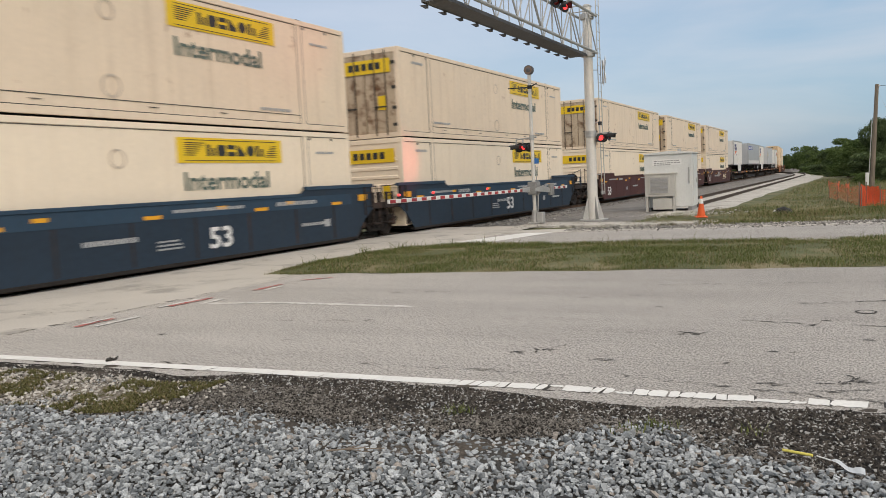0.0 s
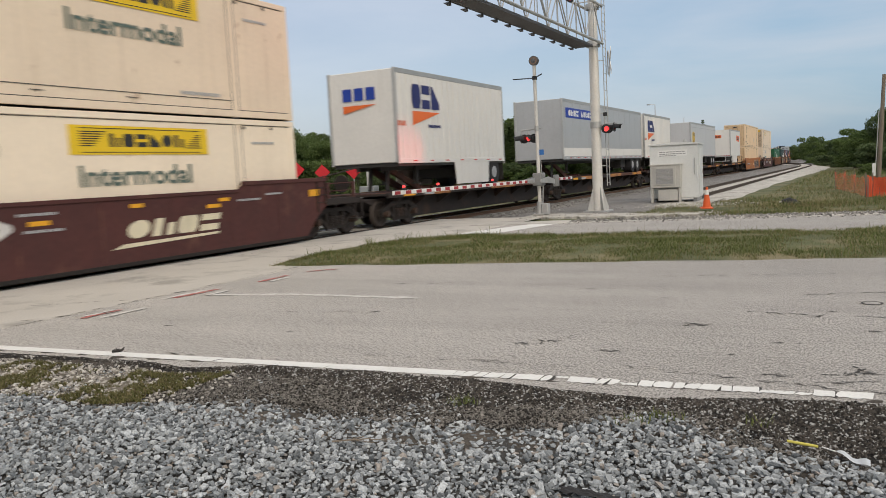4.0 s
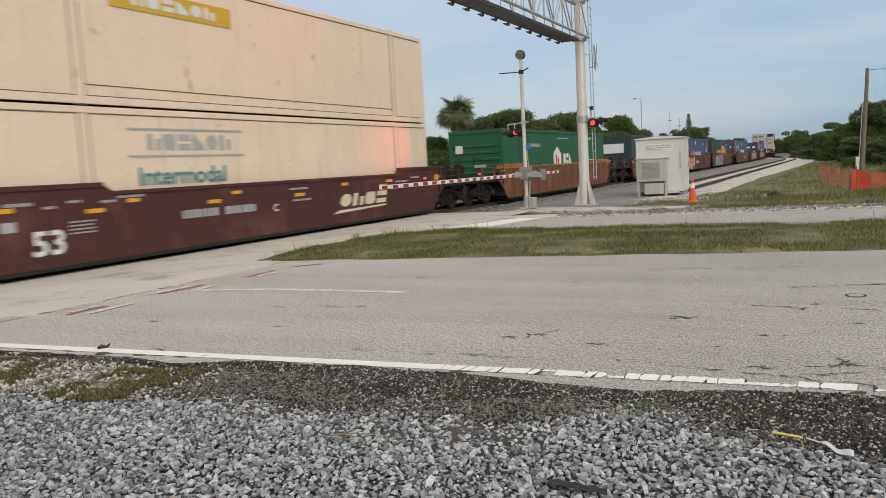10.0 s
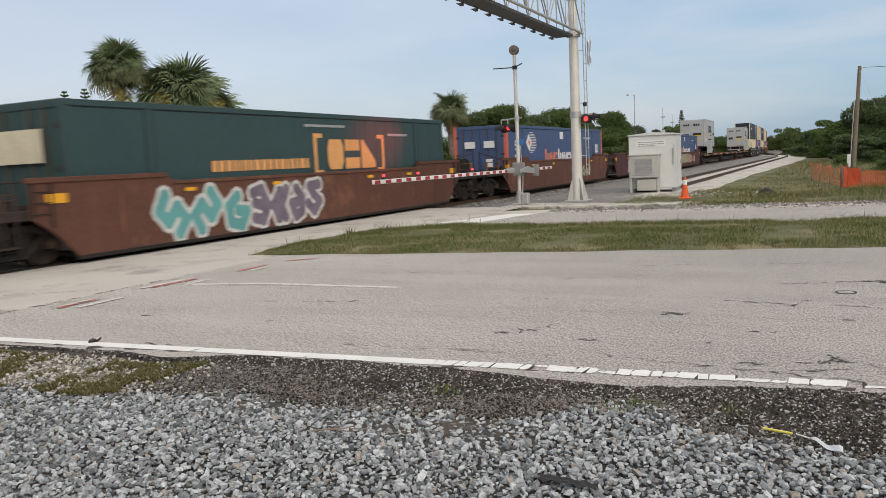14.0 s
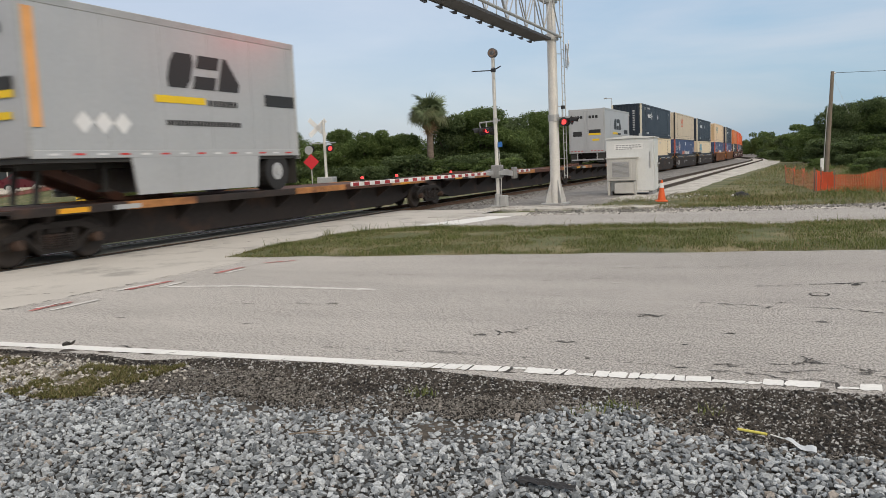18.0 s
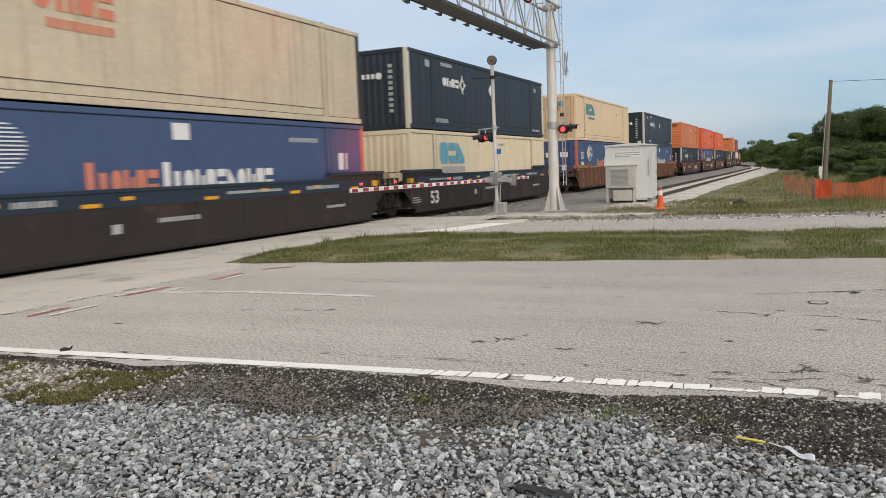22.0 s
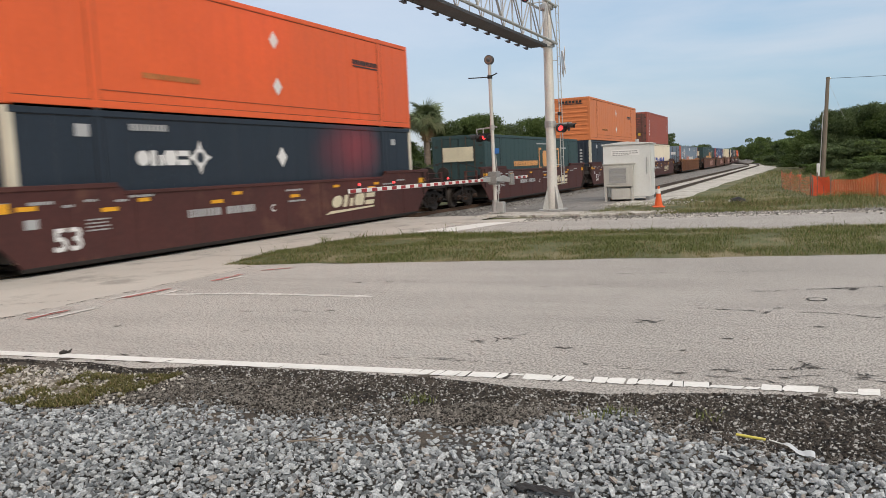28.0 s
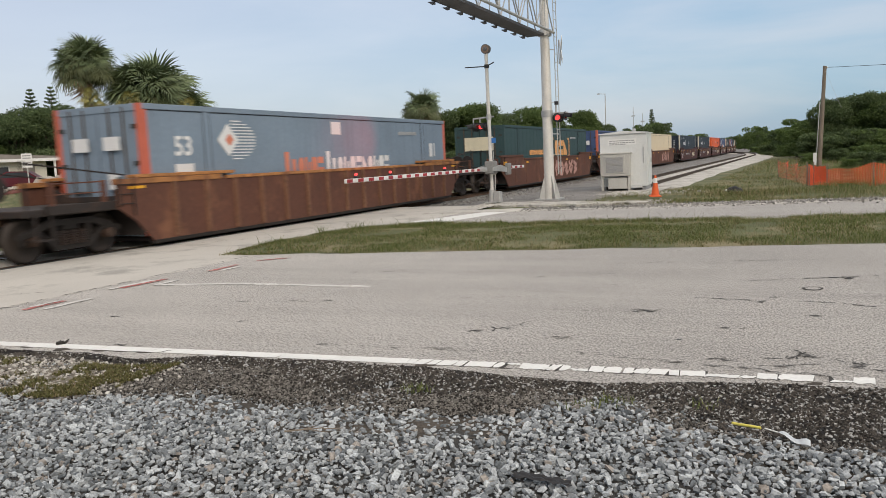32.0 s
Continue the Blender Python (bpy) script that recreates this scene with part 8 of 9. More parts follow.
# ---- trees, palms and undergrowth ----
def leaf_mesh(name, blobs, count, size, material, seed):
    """A crown: many small bent leaves spread over and through uneven masses (x, y, z, rx, ry, rz)."""
    rg = np.random.RandomState(seed)
    bl = np.array(blobs)
    wgt = bl[:, 3] * bl[:, 4]
    pick = rg.choice(len(bl), count, p=wgt / wgt.sum())
    d = rg.normal(size=(count, 3))
    d /= np.linalg.norm(d, axis=1)[:, None]
    rad = rg.uniform(0.35, 1.0, count) ** 0.45 * (1 + 0.09 * rg.normal(size=count))
    c = bl[pick, :3] + d * rad[:, None] * bl[pick, 3:]
    u = rg.normal(size=(count, 3)) + 0.3 * d
    u /= np.linalg.norm(u, axis=1)[:, None]
    w = np.cross(u, d + 0.8 * rg.normal(size=(count, 3)))
    w /= np.linalg.norm(w, axis=1)[:, None] + 1e-6
    s = size * rg.uniform(0.5, 1.3, count)[:, None]
    v = np.stack([c - u * s, c + w * s * 0.45 + 0.12 * d * s, c + u * s, c - w * s * 0.45 + 0.12 * d * s], 1)
    me = bpy.data.meshes.new(name)
    me.vertices.add(count * 4)
    me.vertices.foreach_set("co", v.reshape(-1))
    me.loops.add(count * 4)
    me.loops.foreach_set("vertex_index", np.arange(count * 4))
    me.polygons.add(count)
    me.polygons.foreach_set("loop_start", np.arange(count) * 4)
    me.update(calc_edges=True)
    me.materials.append(material)
    return me


M_TRUNK = mat("tree_bark", (0.10, 0.08, 0.06), 0.95, var=0.3, scale=3, fine=18, bump=0.8, depth=0.03, stretch=(4, 4, 1))


def tree_kind(label, material, seed, wide=1.0, count=5200, bare=0.18, size=0.017):
    """A tree of unit height: tapered trunk, limbs and an uneven crown."""
    r = random.Random(seed)
    g = thing("tree", label, "tree", "trees along the line")
    b = Build()
    b.tube((0, 0, -0.05), (0.02, 0.01, 0.45), 0.035, 0.02, n=8)
    blobs = []
    for i in range(15):
        a, rr = r.uniform(0, 6.28), r.uniform(0.06, 0.36) * wide
        z = r.uniform(bare + 0.12, 0.9)
        rr *= 1.0 - 0.5 * max(0, z - 0.5)
        x, y = rr * math.cos(a), rr * math.sin(a)
        b.tube((0.01, 0, 0.15 + 0.25 * z), (x * 0.8, y * 0.8, z * 0.92), 0.016, 0.006, n=5)
        k = r.uniform(0.07, 0.19)
        blobs.append((x, y, z, k * 1.15 * wide, k * 1.15 * wide, k * 0.85))
    blobs.append((0, 0, 0.55, 0.24 * wide, 0.24 * wide, 0.3))
    blobs.append((0.05, 0, 0.3, 0.3 * wide, 0.3 * wide, 0.2))
    part("trunk", b, M_TRUNK, g)
    part("crown", leaf_mesh("crown", blobs, count, size, material, seed), material, g)
    return g


TREES = [tree_kind("broad green tree with a dense uneven crown", M_LEAF, 21, 1.15, 34000), tree_kind("dark green tree with a loose crown", M_LEAF_DARK, 22, 1.0, 34000),
         tree_kind("bushy green scrub tree", M_LEAF, 23, 1.3, 36000, 0.05), tree_kind("dark bushy scrub tree", M_LEAF_DARK, 24, 1.25, 36000, 0.05),
         tree_kind("low green scrub bush with small leaves", M_LEAF, 25, 1.5, 8000, 0.02, 0.036), tree_kind("low dark green scrub bush", M_LEAF_DARK, 26, 1.4, 8000, 0.02, 0.036)]
USED = [0] * 6


def plant(kind, x, y, h, spread=1.0, turn=0.0):
    g = TREES[kind] if not USED[kind] else copy_thing(TREES[kind], Matrix())
    USED[kind] += 1
    g.matrix_basis = Matrix.Translation((x, y, ground_z(x, y) - 0.02)) @ Matrix.Rotation(turn, 4, "Z") @ Matrix.Diagonal((h * spread, h * spread, h, 1))
    return g


tr = random.Random(9)
# behind the house; behind the line; the bend; east of the line
def grove(kinds, *spots):
    """Trees at (x, y, height of the top), of three kinds in turn."""
    for i, (x, y, h) in enumerate(spots):
        plant(kinds[i % 3] if y < 112 else 4 + i % 2, x, y, (h - ground_z(x, y)) * tr.uniform(0.95, 1.16), tr.uniform(0.75, 1.15) * (1.3 if h < 4.6 else 1.0), tr.uniform(0, 6.3))


grove((1, 3, 2), (-78.7, 53.2, 7.3), (-75.1, 53.1, 6.5), (-72.9, 52.7, 6.1), (-76.9, 57.5, 8.1), (-72.7, 56.4, 8.5), (-73.7, 59.9, 9.2), (-68.5, 58.4, 8.4), (-65.6, 58.6, 8.1), (-62.9, 58.7, 7.6))
grove((2, 0, 2), (-39.3, 45.3, 5.6), (-41.0, 49.1, 6.1), (-37.3, 47.0, 5.8), (-37.4, 49.4, 5.3), (-33.9, 47.1, 4.1), (-35.2, 51.1, 4.0), (-32.8, 50.2, 4.0), (-33.2, 53.6, 4.5), (-30.3, 51.8, 4.5), (-29.8, 54.4, 4.4), (-27.5, 53.3, 3.7), (-28.3, 57.4, 4.0))
grove((1, 2, 0), (-24.4, 54.8, 4.5), (-24.0, 57.1, 4.8), (-22.1, 55.8, 4.7), (-21.7, 59.1, 4.6), (-19.8, 56.8, 4.3), (-19.9, 63.0, 4.9), (-19.7, 67.3, 4.8), (-19.9, 75.5, 4.6), (-19.4, 77.8, 4.8), (-19.4, 82.0, 4.6))
grove((1, 3, 2), (-23.8, 117.6, 5.0), (-22.4, 123.0, 5.4), (-21.7, 128.3, 5.9), (-20.6, 128.7, 5.3), (-20.4, 138.9, 4.7), (-21.3, 150.0, 4.7), (-22.3, 188.9, 5.0), (-25.2, 229.0, 5.1))
grove((3, 1, 3), (-28.0, 345.0, 5.8), (-22.9, 329.2, 5.6), (-17.5, 299.5, 5.9), (-14.5, 285.0, 6.2), (-12.1, 269.7, 7.2), (-9.8, 250.0, 5.6), (-7.0, 229.9, 5.6), (-4.0, 208.0, 5.2), (-1.6, 189.9, 5.0), (-0.2, 170, 4.9), (1.2, 150.0, 4.6), (2.2, 130.0, 4.5), (3.3, 112.0, 4.4), (4.2, 100.0, 4.8))
grove((3, 2, 1), (1.9, 90.0, 3.3), (1.6, 84.0, 4.2), (2.6, 83.0, 4.9), (3.9, 84.0, 5.3), (5.4, 84.5, 5.6), (7.0, 84.0, 5.5), (9.0, 84.2, 5.4), (10.9, 86.3, 5.4), (13.2, 90, 5.4), (16, 95, 5.6), (-0.2, 98.0, 3.2), (-1.0, 112.0, 3.4))
# scrub that closes the view past the siding's bend
for i in range(26):
    s_ = 106 + 3.6 * i
    x, y, _a = on_line(s_, max(siding_off(s_) + 2.4, 12.2 - 5.6 * step(118, 150, s_)) + tr.uniform(0, 1.6))
    plant(4 + i % 2, x, y, tr.uniform(0.8, 1.7), tr.uniform(1.3, 1.9), tr.uniform(0, 6.3))
# low scrub that closes the gaps under the crowns
for x, y, h in ([(-26.0 - 1.9 * i + tr.uniform(-1, 1), 46.0 - 0.5 * i + tr.uniform(-1, 1), tr.uniform(1.6, 2.4)) for i in range(9)] + [(-19.0 - 0.7 * i, 50.5 + tr.uniform(-1, 3), tr.uniform(1.7, 2.6)) for i in range(10)] +
                [(-18.9 + tr.uniform(-0.8, 0.2), 58 + 4.0 * i, tr.uniform(2.0, 3.2)) for i in range(20)] + [(-66 - 2 * i, 54.5, tr.uniform(3, 4)) for i in range(8)] + [(-43 + 1.7 * i, 41.0 + 0.6 * i, tr.uniform(2.6, 3.4)) for i in range(8)] +
                [(1.6 + 1.1 * i + tr.uniform(-0.3, 0.3), 78 + tr.uniform(-3, 3), tr.uniform(1.8, 2.8)) for i in range(10)] + [(1.0 + 1.6 * i + tr.uniform(-0.4, 0.4), 66 + tr.uniform(-3, 3), tr.uniform(0.9, 1.5)) for i in range(8)] + [(1.4 - 0.02 * i * i, 95 + 12 * i, tr.uniform(1.8, 2.8)) for i in range(14)]):
    plant(tr.choice((4, 5)), x, y, h, tr.uniform(1.2, 1.7), tr.uniform(0, 6.3))
for i in range(16):
    plant(4 + i % 2, 3.0 + 0.55 * i + tr.uniform(-0.4, 0.4), tr.uniform(48, 66), tr.uniform(0.6, 1.15), tr.uniform(1.4, 2.0), tr.uniform(0, 6.3))


def norfolk_pine(x, y, h, wide=1.0):
    g = thing("norfolk_pine", "dark slender tiered pine", "pine tree", "tall pines", Matrix.Translation((x, y, ground_z(x, y))))
    part("trunk", Build().tube((0, 0, 0), (0, 0, h), 0.16, 0.02, n=8), M_TRUNK, g)
    for i in range(17):
        z = h * (0.36 + 0.62 * i / 16)
        rr = wide * 0.21 * h * (1.0 - 0.95 * i / 16) + 0.10
        blobs = [(rr * q * math.cos(a), rr * q * math.sin(a), z + 0.30 * rr * q * q, 0.10 * rr + 0.07, 0.10 * rr + 0.07, 0.08) for a in (i * 0.7 + k * 1.047 for k in range(6)) for q in (0.2, 0.4, 0.6, 0.8, 1.0)]
        part("branch_tier", leaf_mesh("branch_tier", blobs, 300, 0.11, M_LEAF_DARK, 60 + i), M_LEAF_DARK, g)



norfolk_pine(-87.2, 70.2, 12.0), norfolk_pine(-85.6, 71.9, 12.3), norfolk_pine(-24.4, 148.0, 8.9, 0.55)


def fan_frond(name, length, droop, material, seed):
    """A fan palm leaf: a stalk and a wheel of narrow split blades that bend over at the tips. Grows along +x."""
    r = random.Random(seed)
    b = Build()
    st_ = [(length * 0.42 * i / 4, 0, length * 0.10 * (i / 4) - droop * 0.16 * (i / 4) ** 2) for i in range(5)]
    for p, q in zip(st_, st_[1:]):
        b.tube(p, q, 0.016, 0.012, n=4, caps=False)
    hub = Vector(st_[-1])
    n = 34
    for i in range(n):
        a = radians(-118 + 236 * i / (n - 1)) + r.uniform(-0.05, 0.05)
        ln = length * (0.66 - 0.13 * abs(a) / 2.0) * r.uniform(0.8, 1.12)
        dx, dy = math.cos(a), math.sin(a)
        fold = 0.30 * abs(math.sin(a))
        m1 = hub + Vector((dx * ln * 0.4, dy * ln * 0.4, (0.05 + fold * 0.4) * ln))
        m2 = hub + Vector((dx * ln * 0.75, dy * ln * 0.75, (fold * 0.5 - droop * 0.12) * ln))
        tip = hub + Vector((dx * ln * 0.96, dy * ln * 0.96, (fold * 0.3 - droop * 0.42) * ln + r.uniform(-0.08, 0.04)))
        s1, s2 = Vector((-dy, dx, 0.3)) * 0.021 * length, Vector((-dy, dx, 0.2)) * 0.016 * length
        b.add([hub, m1 + s1, m1 - s1, m2 + s2, m2 - s2, tip], [(0, 2, 1), (1, 2, 4, 3), (3, 4, 5)])
    return b.mesh(name, material)


FRONDS = [fan_frond("frond", 1.1, 1.3, M_PALM_YEL, 7), fan_frond("frond", 1.25, 0.4, M_PALM, 1), fan_frond("frond", 1.3, 0.75, M_PALM, 2), fan_frond("frond", 1.2, 1.8, M_PALM_DRY, 3), fan_frond("frond", 1.25, 1.1, M_PALM_OLD, 4)]


def palm(label, x, y, top, lean, n, size, bark, r0, skirt, seed, base=None, young=False):
    r = random.Random(seed)
    z0 = ground_z(x, y) if base is None else base
    g = thing("palm_tree", label, "palm tree", "palms on the mound", Matrix.Translation((x, y, z0 - 0.05)))
    h = top - z0
    b = Build()
    pts = [Vector((lean[0] * (i / 8) ** 1.5, lean[1] * (i / 8) ** 1.5, h * i / 8)) for i in range(9)]
    b.sheet([[(p.x + (r0 * (1.15 - 0.35 * i / 8 + 0.04 * (i % 2))) * math.cos(a), p.y + (r0 * (1.15 - 0.35 * i / 8 + 0.04 * (i % 2))) * math.sin(a), p.z) for a in (k * math.pi / 5 for k in range(11))] for i, p in enumerate(pts)])
    part("trunk", b, bark, g, smooth=True)
    for i in range(n):
        dry = i >= n * (1 - skirt)
        # even spread over the upper part of a ball, in no order
        up = 1.0 - 1.38 * r.random()
        el = math.asin(max(-0.95, min(1.0, up))) + r.uniform(-0.15, 0.15)
        kind = 0 if young and r.random() < 0.7 else (1 if el > 0.7 else (2 if el > 0.0 else 4))
        if dry:
            el, kind = radians(-72 + r.uniform(-16, 20)), 3
        ob = part("frond", FRONDS[kind], M_PALM, g)
        ob.matrix_basis = (Matrix.Translation(pts[-1] + Vector((r.uniform(-0.12, 0.12), r.uniform(-0.12, 0.12), r.uniform(-0.25, 0.15) - (0.3 if dry else 0)))) @ Matrix.Rotation(i * 2.399 + r.uniform(-0.4, 0.4), 4, "Z")
                           @ Matrix.Rotation(-el, 4, "Y") @ Matrix.Rotation(r.uniform(-1.0, 1.0), 4, "X") @ Matrix.Scale(size * r.uniform(0.72, 1.12), 4))


palm("tall cabbage palm with a rough brown trunk", -35.5, 32.3, 7.55, (0.1, -0.25), 96, 1.38, M_BARK, 0.26, 0.03, 1)
palm("full round cabbage palm", -33.2, 34.7, 6.0, (-0.1, -0.2), 128, 1.95, M_BARK, 0.22, 0.04, 2)
palm("leafy fan palm low on the mound", -32.4, 35.5, 4.9, (0.2, 0.2), 70, 1.5, M_BARK, 0.2, 0.08, 3)
palm("cabbage palm standing above the scrub", -24.9, 52.4, 5.3, (0, 0), 64, 1.25, M_BARK, 0.24, 0.08, 4)
for i in range(17):
    f = i / 16
    x, y = -32.6 + 5.0 * f + tr.uniform(-0.5, 0.5), 30.6 + 3.9 * f + tr.uniform(-0.6, 0.9)
    palm("slender young palm with a pale trunk and drying fronds", x, y, 5.05 + tr.uniform(-0.5, 0.6) - 1.0 * f, (tr.uniform(-0.7, 0.2), tr.uniform(-0.4, 0.2)), 22, 0.62, M_BARK_PALE, 0.06, 0.36, 100 + i, young=True)
# shrubs at the palms' feet
for i in range(9):
    f = i / 8
    plant(4, -30.9 + 4.4 * f + tr.uniform(-0.4, 0.4), 29.6 + 3.6 * f + tr.uniform(-0.4, 0.4), tr.uniform(0.5, 0.8), 1.5, tr.uniform(0, 6))


# ---- grass ----
def blades(name, places, material, label, seed):
    """Bent grass blades at (x, y, z, height), joined."""
    rg = np.random.RandomState(seed)
    p = np.array(places)
    n = len(p)
    a = rg.uniform(0, 6.283, n)
    d = np.stack([np.cos(a), np.sin(a), np.zeros(n)], 1)
    s = np.stack([-np.sin(a), np.cos(a), np.zeros(n)], 1)
    h = p[:, 3:4]
    w = 0.003 + 0.011 * h * rg.uniform(0.5, 1.2, (n, 1))
    bend = rg.uniform(0.3, 1.5, (n, 1)) * h
    up = np.array([[0, 0, 1.0]])
    base = p[:, :3]
    v = np.stack([base - s * w, base + s * w, base + s * w * 0.7 + up * h * 0.6 + d * bend * 0.35, base - s * w * 0.7 + up * h * 0.6 + d * bend * 0.35, base + up * h + d * bend], 1)
    f = np.array([0, 1, 2, 3]) + 5 * np.arange(n)[:, None]
    t = np.array([3, 2, 4]) + 5 * np.arange(n)[:, None]
    me = bpy.data.meshes.new(name)
    me.from_pydata(v.reshape(-1, 3).tolist(), [], f.tolist() + t.tolist())
    me.materials.append(material)
    return tagged(new(name, me), label, "grass", kind="stuff")


def clumped(x, y, s=0.8, seed=0.0):
    return noise.noise((x * s, y * s, seed)) + 0.5 * noise.noise((x * s * 3, y * s * 3, seed))


green, dry, moss = [], [], []
for _ in range(150000):
    x = -10.0 + 17.5 * tr.random() ** 1.15
    a, b_ = island_near(x), island_far(x)
    if x < -8.9:
        b_ -= 1.9 * (1 - math.sqrt(max(0, (x + 10.05) / 1.2)))
    f = tr.random()
    y = a + (b_ - a) * f
    c = clumped(x, y)
    if c < -0.22 and tr.random() < 0.85:
        continue
    h = tr.uniform(0.022, 0.06) * (1.0 + 0.9 * max(c, 0)) * (1.5 if f > 0.85 else 1) * (2.6 if tr.random() < 0.012 else 1)
    (green if tr.random() < 0.72 + 0.5 * c else dry).append((x, y, 0.0 + 0.06 * math.sin(math.pi * f), h))
for _ in range(70000):
    x, y = tr.uniform(-6.5, 9.5), 24.4 + 27 * tr.random() ** 1.5
    if y < verge(x) + 0.9 or (-7.6 < x < -5.2 and 31.5 < y < 35) or (x < -3.5 + 0.12 * noise.noise((x, y, 0)) - 0.35 * max(0, 37 - y) and y > 30):
        continue
    c = clumped(x, y, 0.35, 3)
    if c < -0.15 and tr.random() < 0.85:
        continue
    h = tr.uniform(0.05, 0.14) * (1.0 + 0.8 * max(c, 0)) * (1.6 if x > 0.5 else 1.0)
    (green if tr.random() < 0.6 + 0.5 * c else dry).append((x, y, ground_z(x, y), h))
for _ in range(16000):
    x, y = tr.uniform(-3.5, 14), 50 + 34 * tr.random()
    if x < -3.3 + 0.02 * (y - 50):
        continue
    (green if tr.random() < 0.65 else dry).append((x, y, ground_z(x, y), tr.uniform(0.15, 0.38)))
for _ in range(12000):
    x, y = -18.5 - 22 * tr.random(), 24 + 28 * tr.random()
    green.append((x, y, ground_z(x, y), tr.uniform(0.08, 0.25)))
for _ in range(45000):
    x = -7.2 + 2.45 * tr.random()
    lo, hi = gravel_edge(x) - 0.05, asphalt_edge(x) - 0.16
    y = lo + (hi - lo) * tr.random()
    c = clumped(x, y, 1.1, 6)
    if c + 0.95 * clumped(x, y, 5.5, 2) > 0.10 + 0.25 * step(-5.3, -4.75, x):
        moss.append((x, y, -0.014 + 0.012 * c, tr.uniform(0.010, 0.032)))
for cx, cy, n_ in ((-2.45, 4.85, 60), (-1.1, 4.95, 50), (-0.55, 5.0, 30), (-1.25, 4.8, 40), (0.6, 4.9, 40), (-9.6, 16.2, 60), (-9.9, 15.2, 60)):
    for _ in range(n_):
        big = n_ > 300
        green.append((cx + tr.gauss(0, 0.35 if big else 0.06), cy + tr.gauss(0, 0.2 if big else 0.05), -0.01, tr.uniform(0.02, 0.06) if cy < 6 else tr.uniform(0.1, 0.3)))
for _ in range(9000):
    f = tr.random()
    x, y = -31.6 + 5.4 * f + tr.gauss(0, 0.5), 28.9 + 4.4 * f + tr.gauss(0, 0.6)
    (green if tr.random() < 0.8 else dry).append((x, y, ground_z(x, y), tr.uniform(0.25, 0.75)))
for _ in range(2500):
    x, y = tr.gauss(-1.6, 0.9), tr.gauss(28.5, 0.8)
    if y > verge(x) + 1.2:
        (green if tr.random() < 0.5 else dry).append((x, y, ground_z(x, y), tr.uniform(0.1, 0.26)))
blades("grass", green, M_GRASS, "short green grass on the median and verges", 31)
blades("moss", moss, M_MOSS, "low olive moss and grass among the gravel", 33)
blades("dry_grass", dry, M_DRYGRASS, "dry yellowish grass among the green", 32)


# ---- west of the line: mound, house, car, signs ----
rows = []
for i in range(36):
    x = -41 + 13.0 * i / 35
    rows.append([(x, y, ground_z(x, y) + 0.03) for y in (25.5 + (0.62 * (x + 41)) + 4.6 * j / 12 for j in range(13))])
solid("mulch_bed", Build().sheet(rows), M_MULCH, "red mulch bed on the mound", "mulch", kind="structure", smooth=True)
rk = [(tr.uniform(-40, -33.5), 0, 0, 0) for _ in range(26)]
for i, (x, _y, _z, _s) in enumerate(rk):
    y = 26.6 + 0.62 * (x + 41) + tr.uniform(0.2, 3.4)
    r = random.Random(i)
    b = Build()
    s = r.uniform(0.15, 0.5)
    b.add([(s * 1.5 * p[0] * r.uniform(0.7, 1.2), s * p[1] * r.uniform(0.7, 1.2), s * 0.7 * p[2] * r.uniform(0.6, 1.1)) for p in ICO_V], ICO_F)
    ob = solid("boulder", b, M_ROCK, "pale limestone boulder on the red mulch", "boulder", "boulders on the mound")
    ob.matrix_basis = Matrix.Translation((x, y, ground_z(x, y) + 0.1)) @ Matrix.Rotation(r.uniform(0, 6), 4, "Z")


def house(at):
    g = thing("house", "single-storey cream house with a low grey roof and carport", "house", at=at)
    part("wall", Build().box(-11, 5.0, 0, 7, 0, 2.5, 0.02), M_HOUSE, g)
    part("roof", Build().prism([(-11.7, 2.45), (8.3, 2.45), (8.3, 2.62), (-1, 3.2), (-11.7, 3.05)], "y", -0.8, 8), M_ROOF, g)
    part("fascia", Build().box(-11.72, 8.32, -0.84, -0.80, 2.38, 2.62), M_SIGNWHITE, g)
    for x in (5.6, 6.8, 8.0):
        part("carport_post", Build().box(x - 0.09, x + 0.09, -0.6, -0.42, 0, 2.45, 0.01), M_SIGNWHITE, g)
    for x in (-8.5, -3.2, 1.4):
        w = part("window", Build().box(x - 0.8, x + 0.8, -0.03, 0.05, 0.95, 2.05), M_SIGNWHITE, g)
        part("pane", Build().box(x - 0.72, x - 0.04, -0.05, -0.032, 1.02, 1.98), M_GLASS, w)
        part("pane", Build().box(x + 0.04, x + 0.72, -0.05, -0.032, 1.02, 1.98), M_GLASS, w)
    part("door", Build().box(3.2, 4.1, -0.03, 0.04, 0, 2.05, 0.01), M_ROOF, g)
    part("chimney", Build().box(-4.4, -3.6, 3, 3.8, 2.9, 3.9, 0.02), M_SIGNWHITE, g)


house(pose(-61.5, 44.0, 0.72, 0, 0, 57))


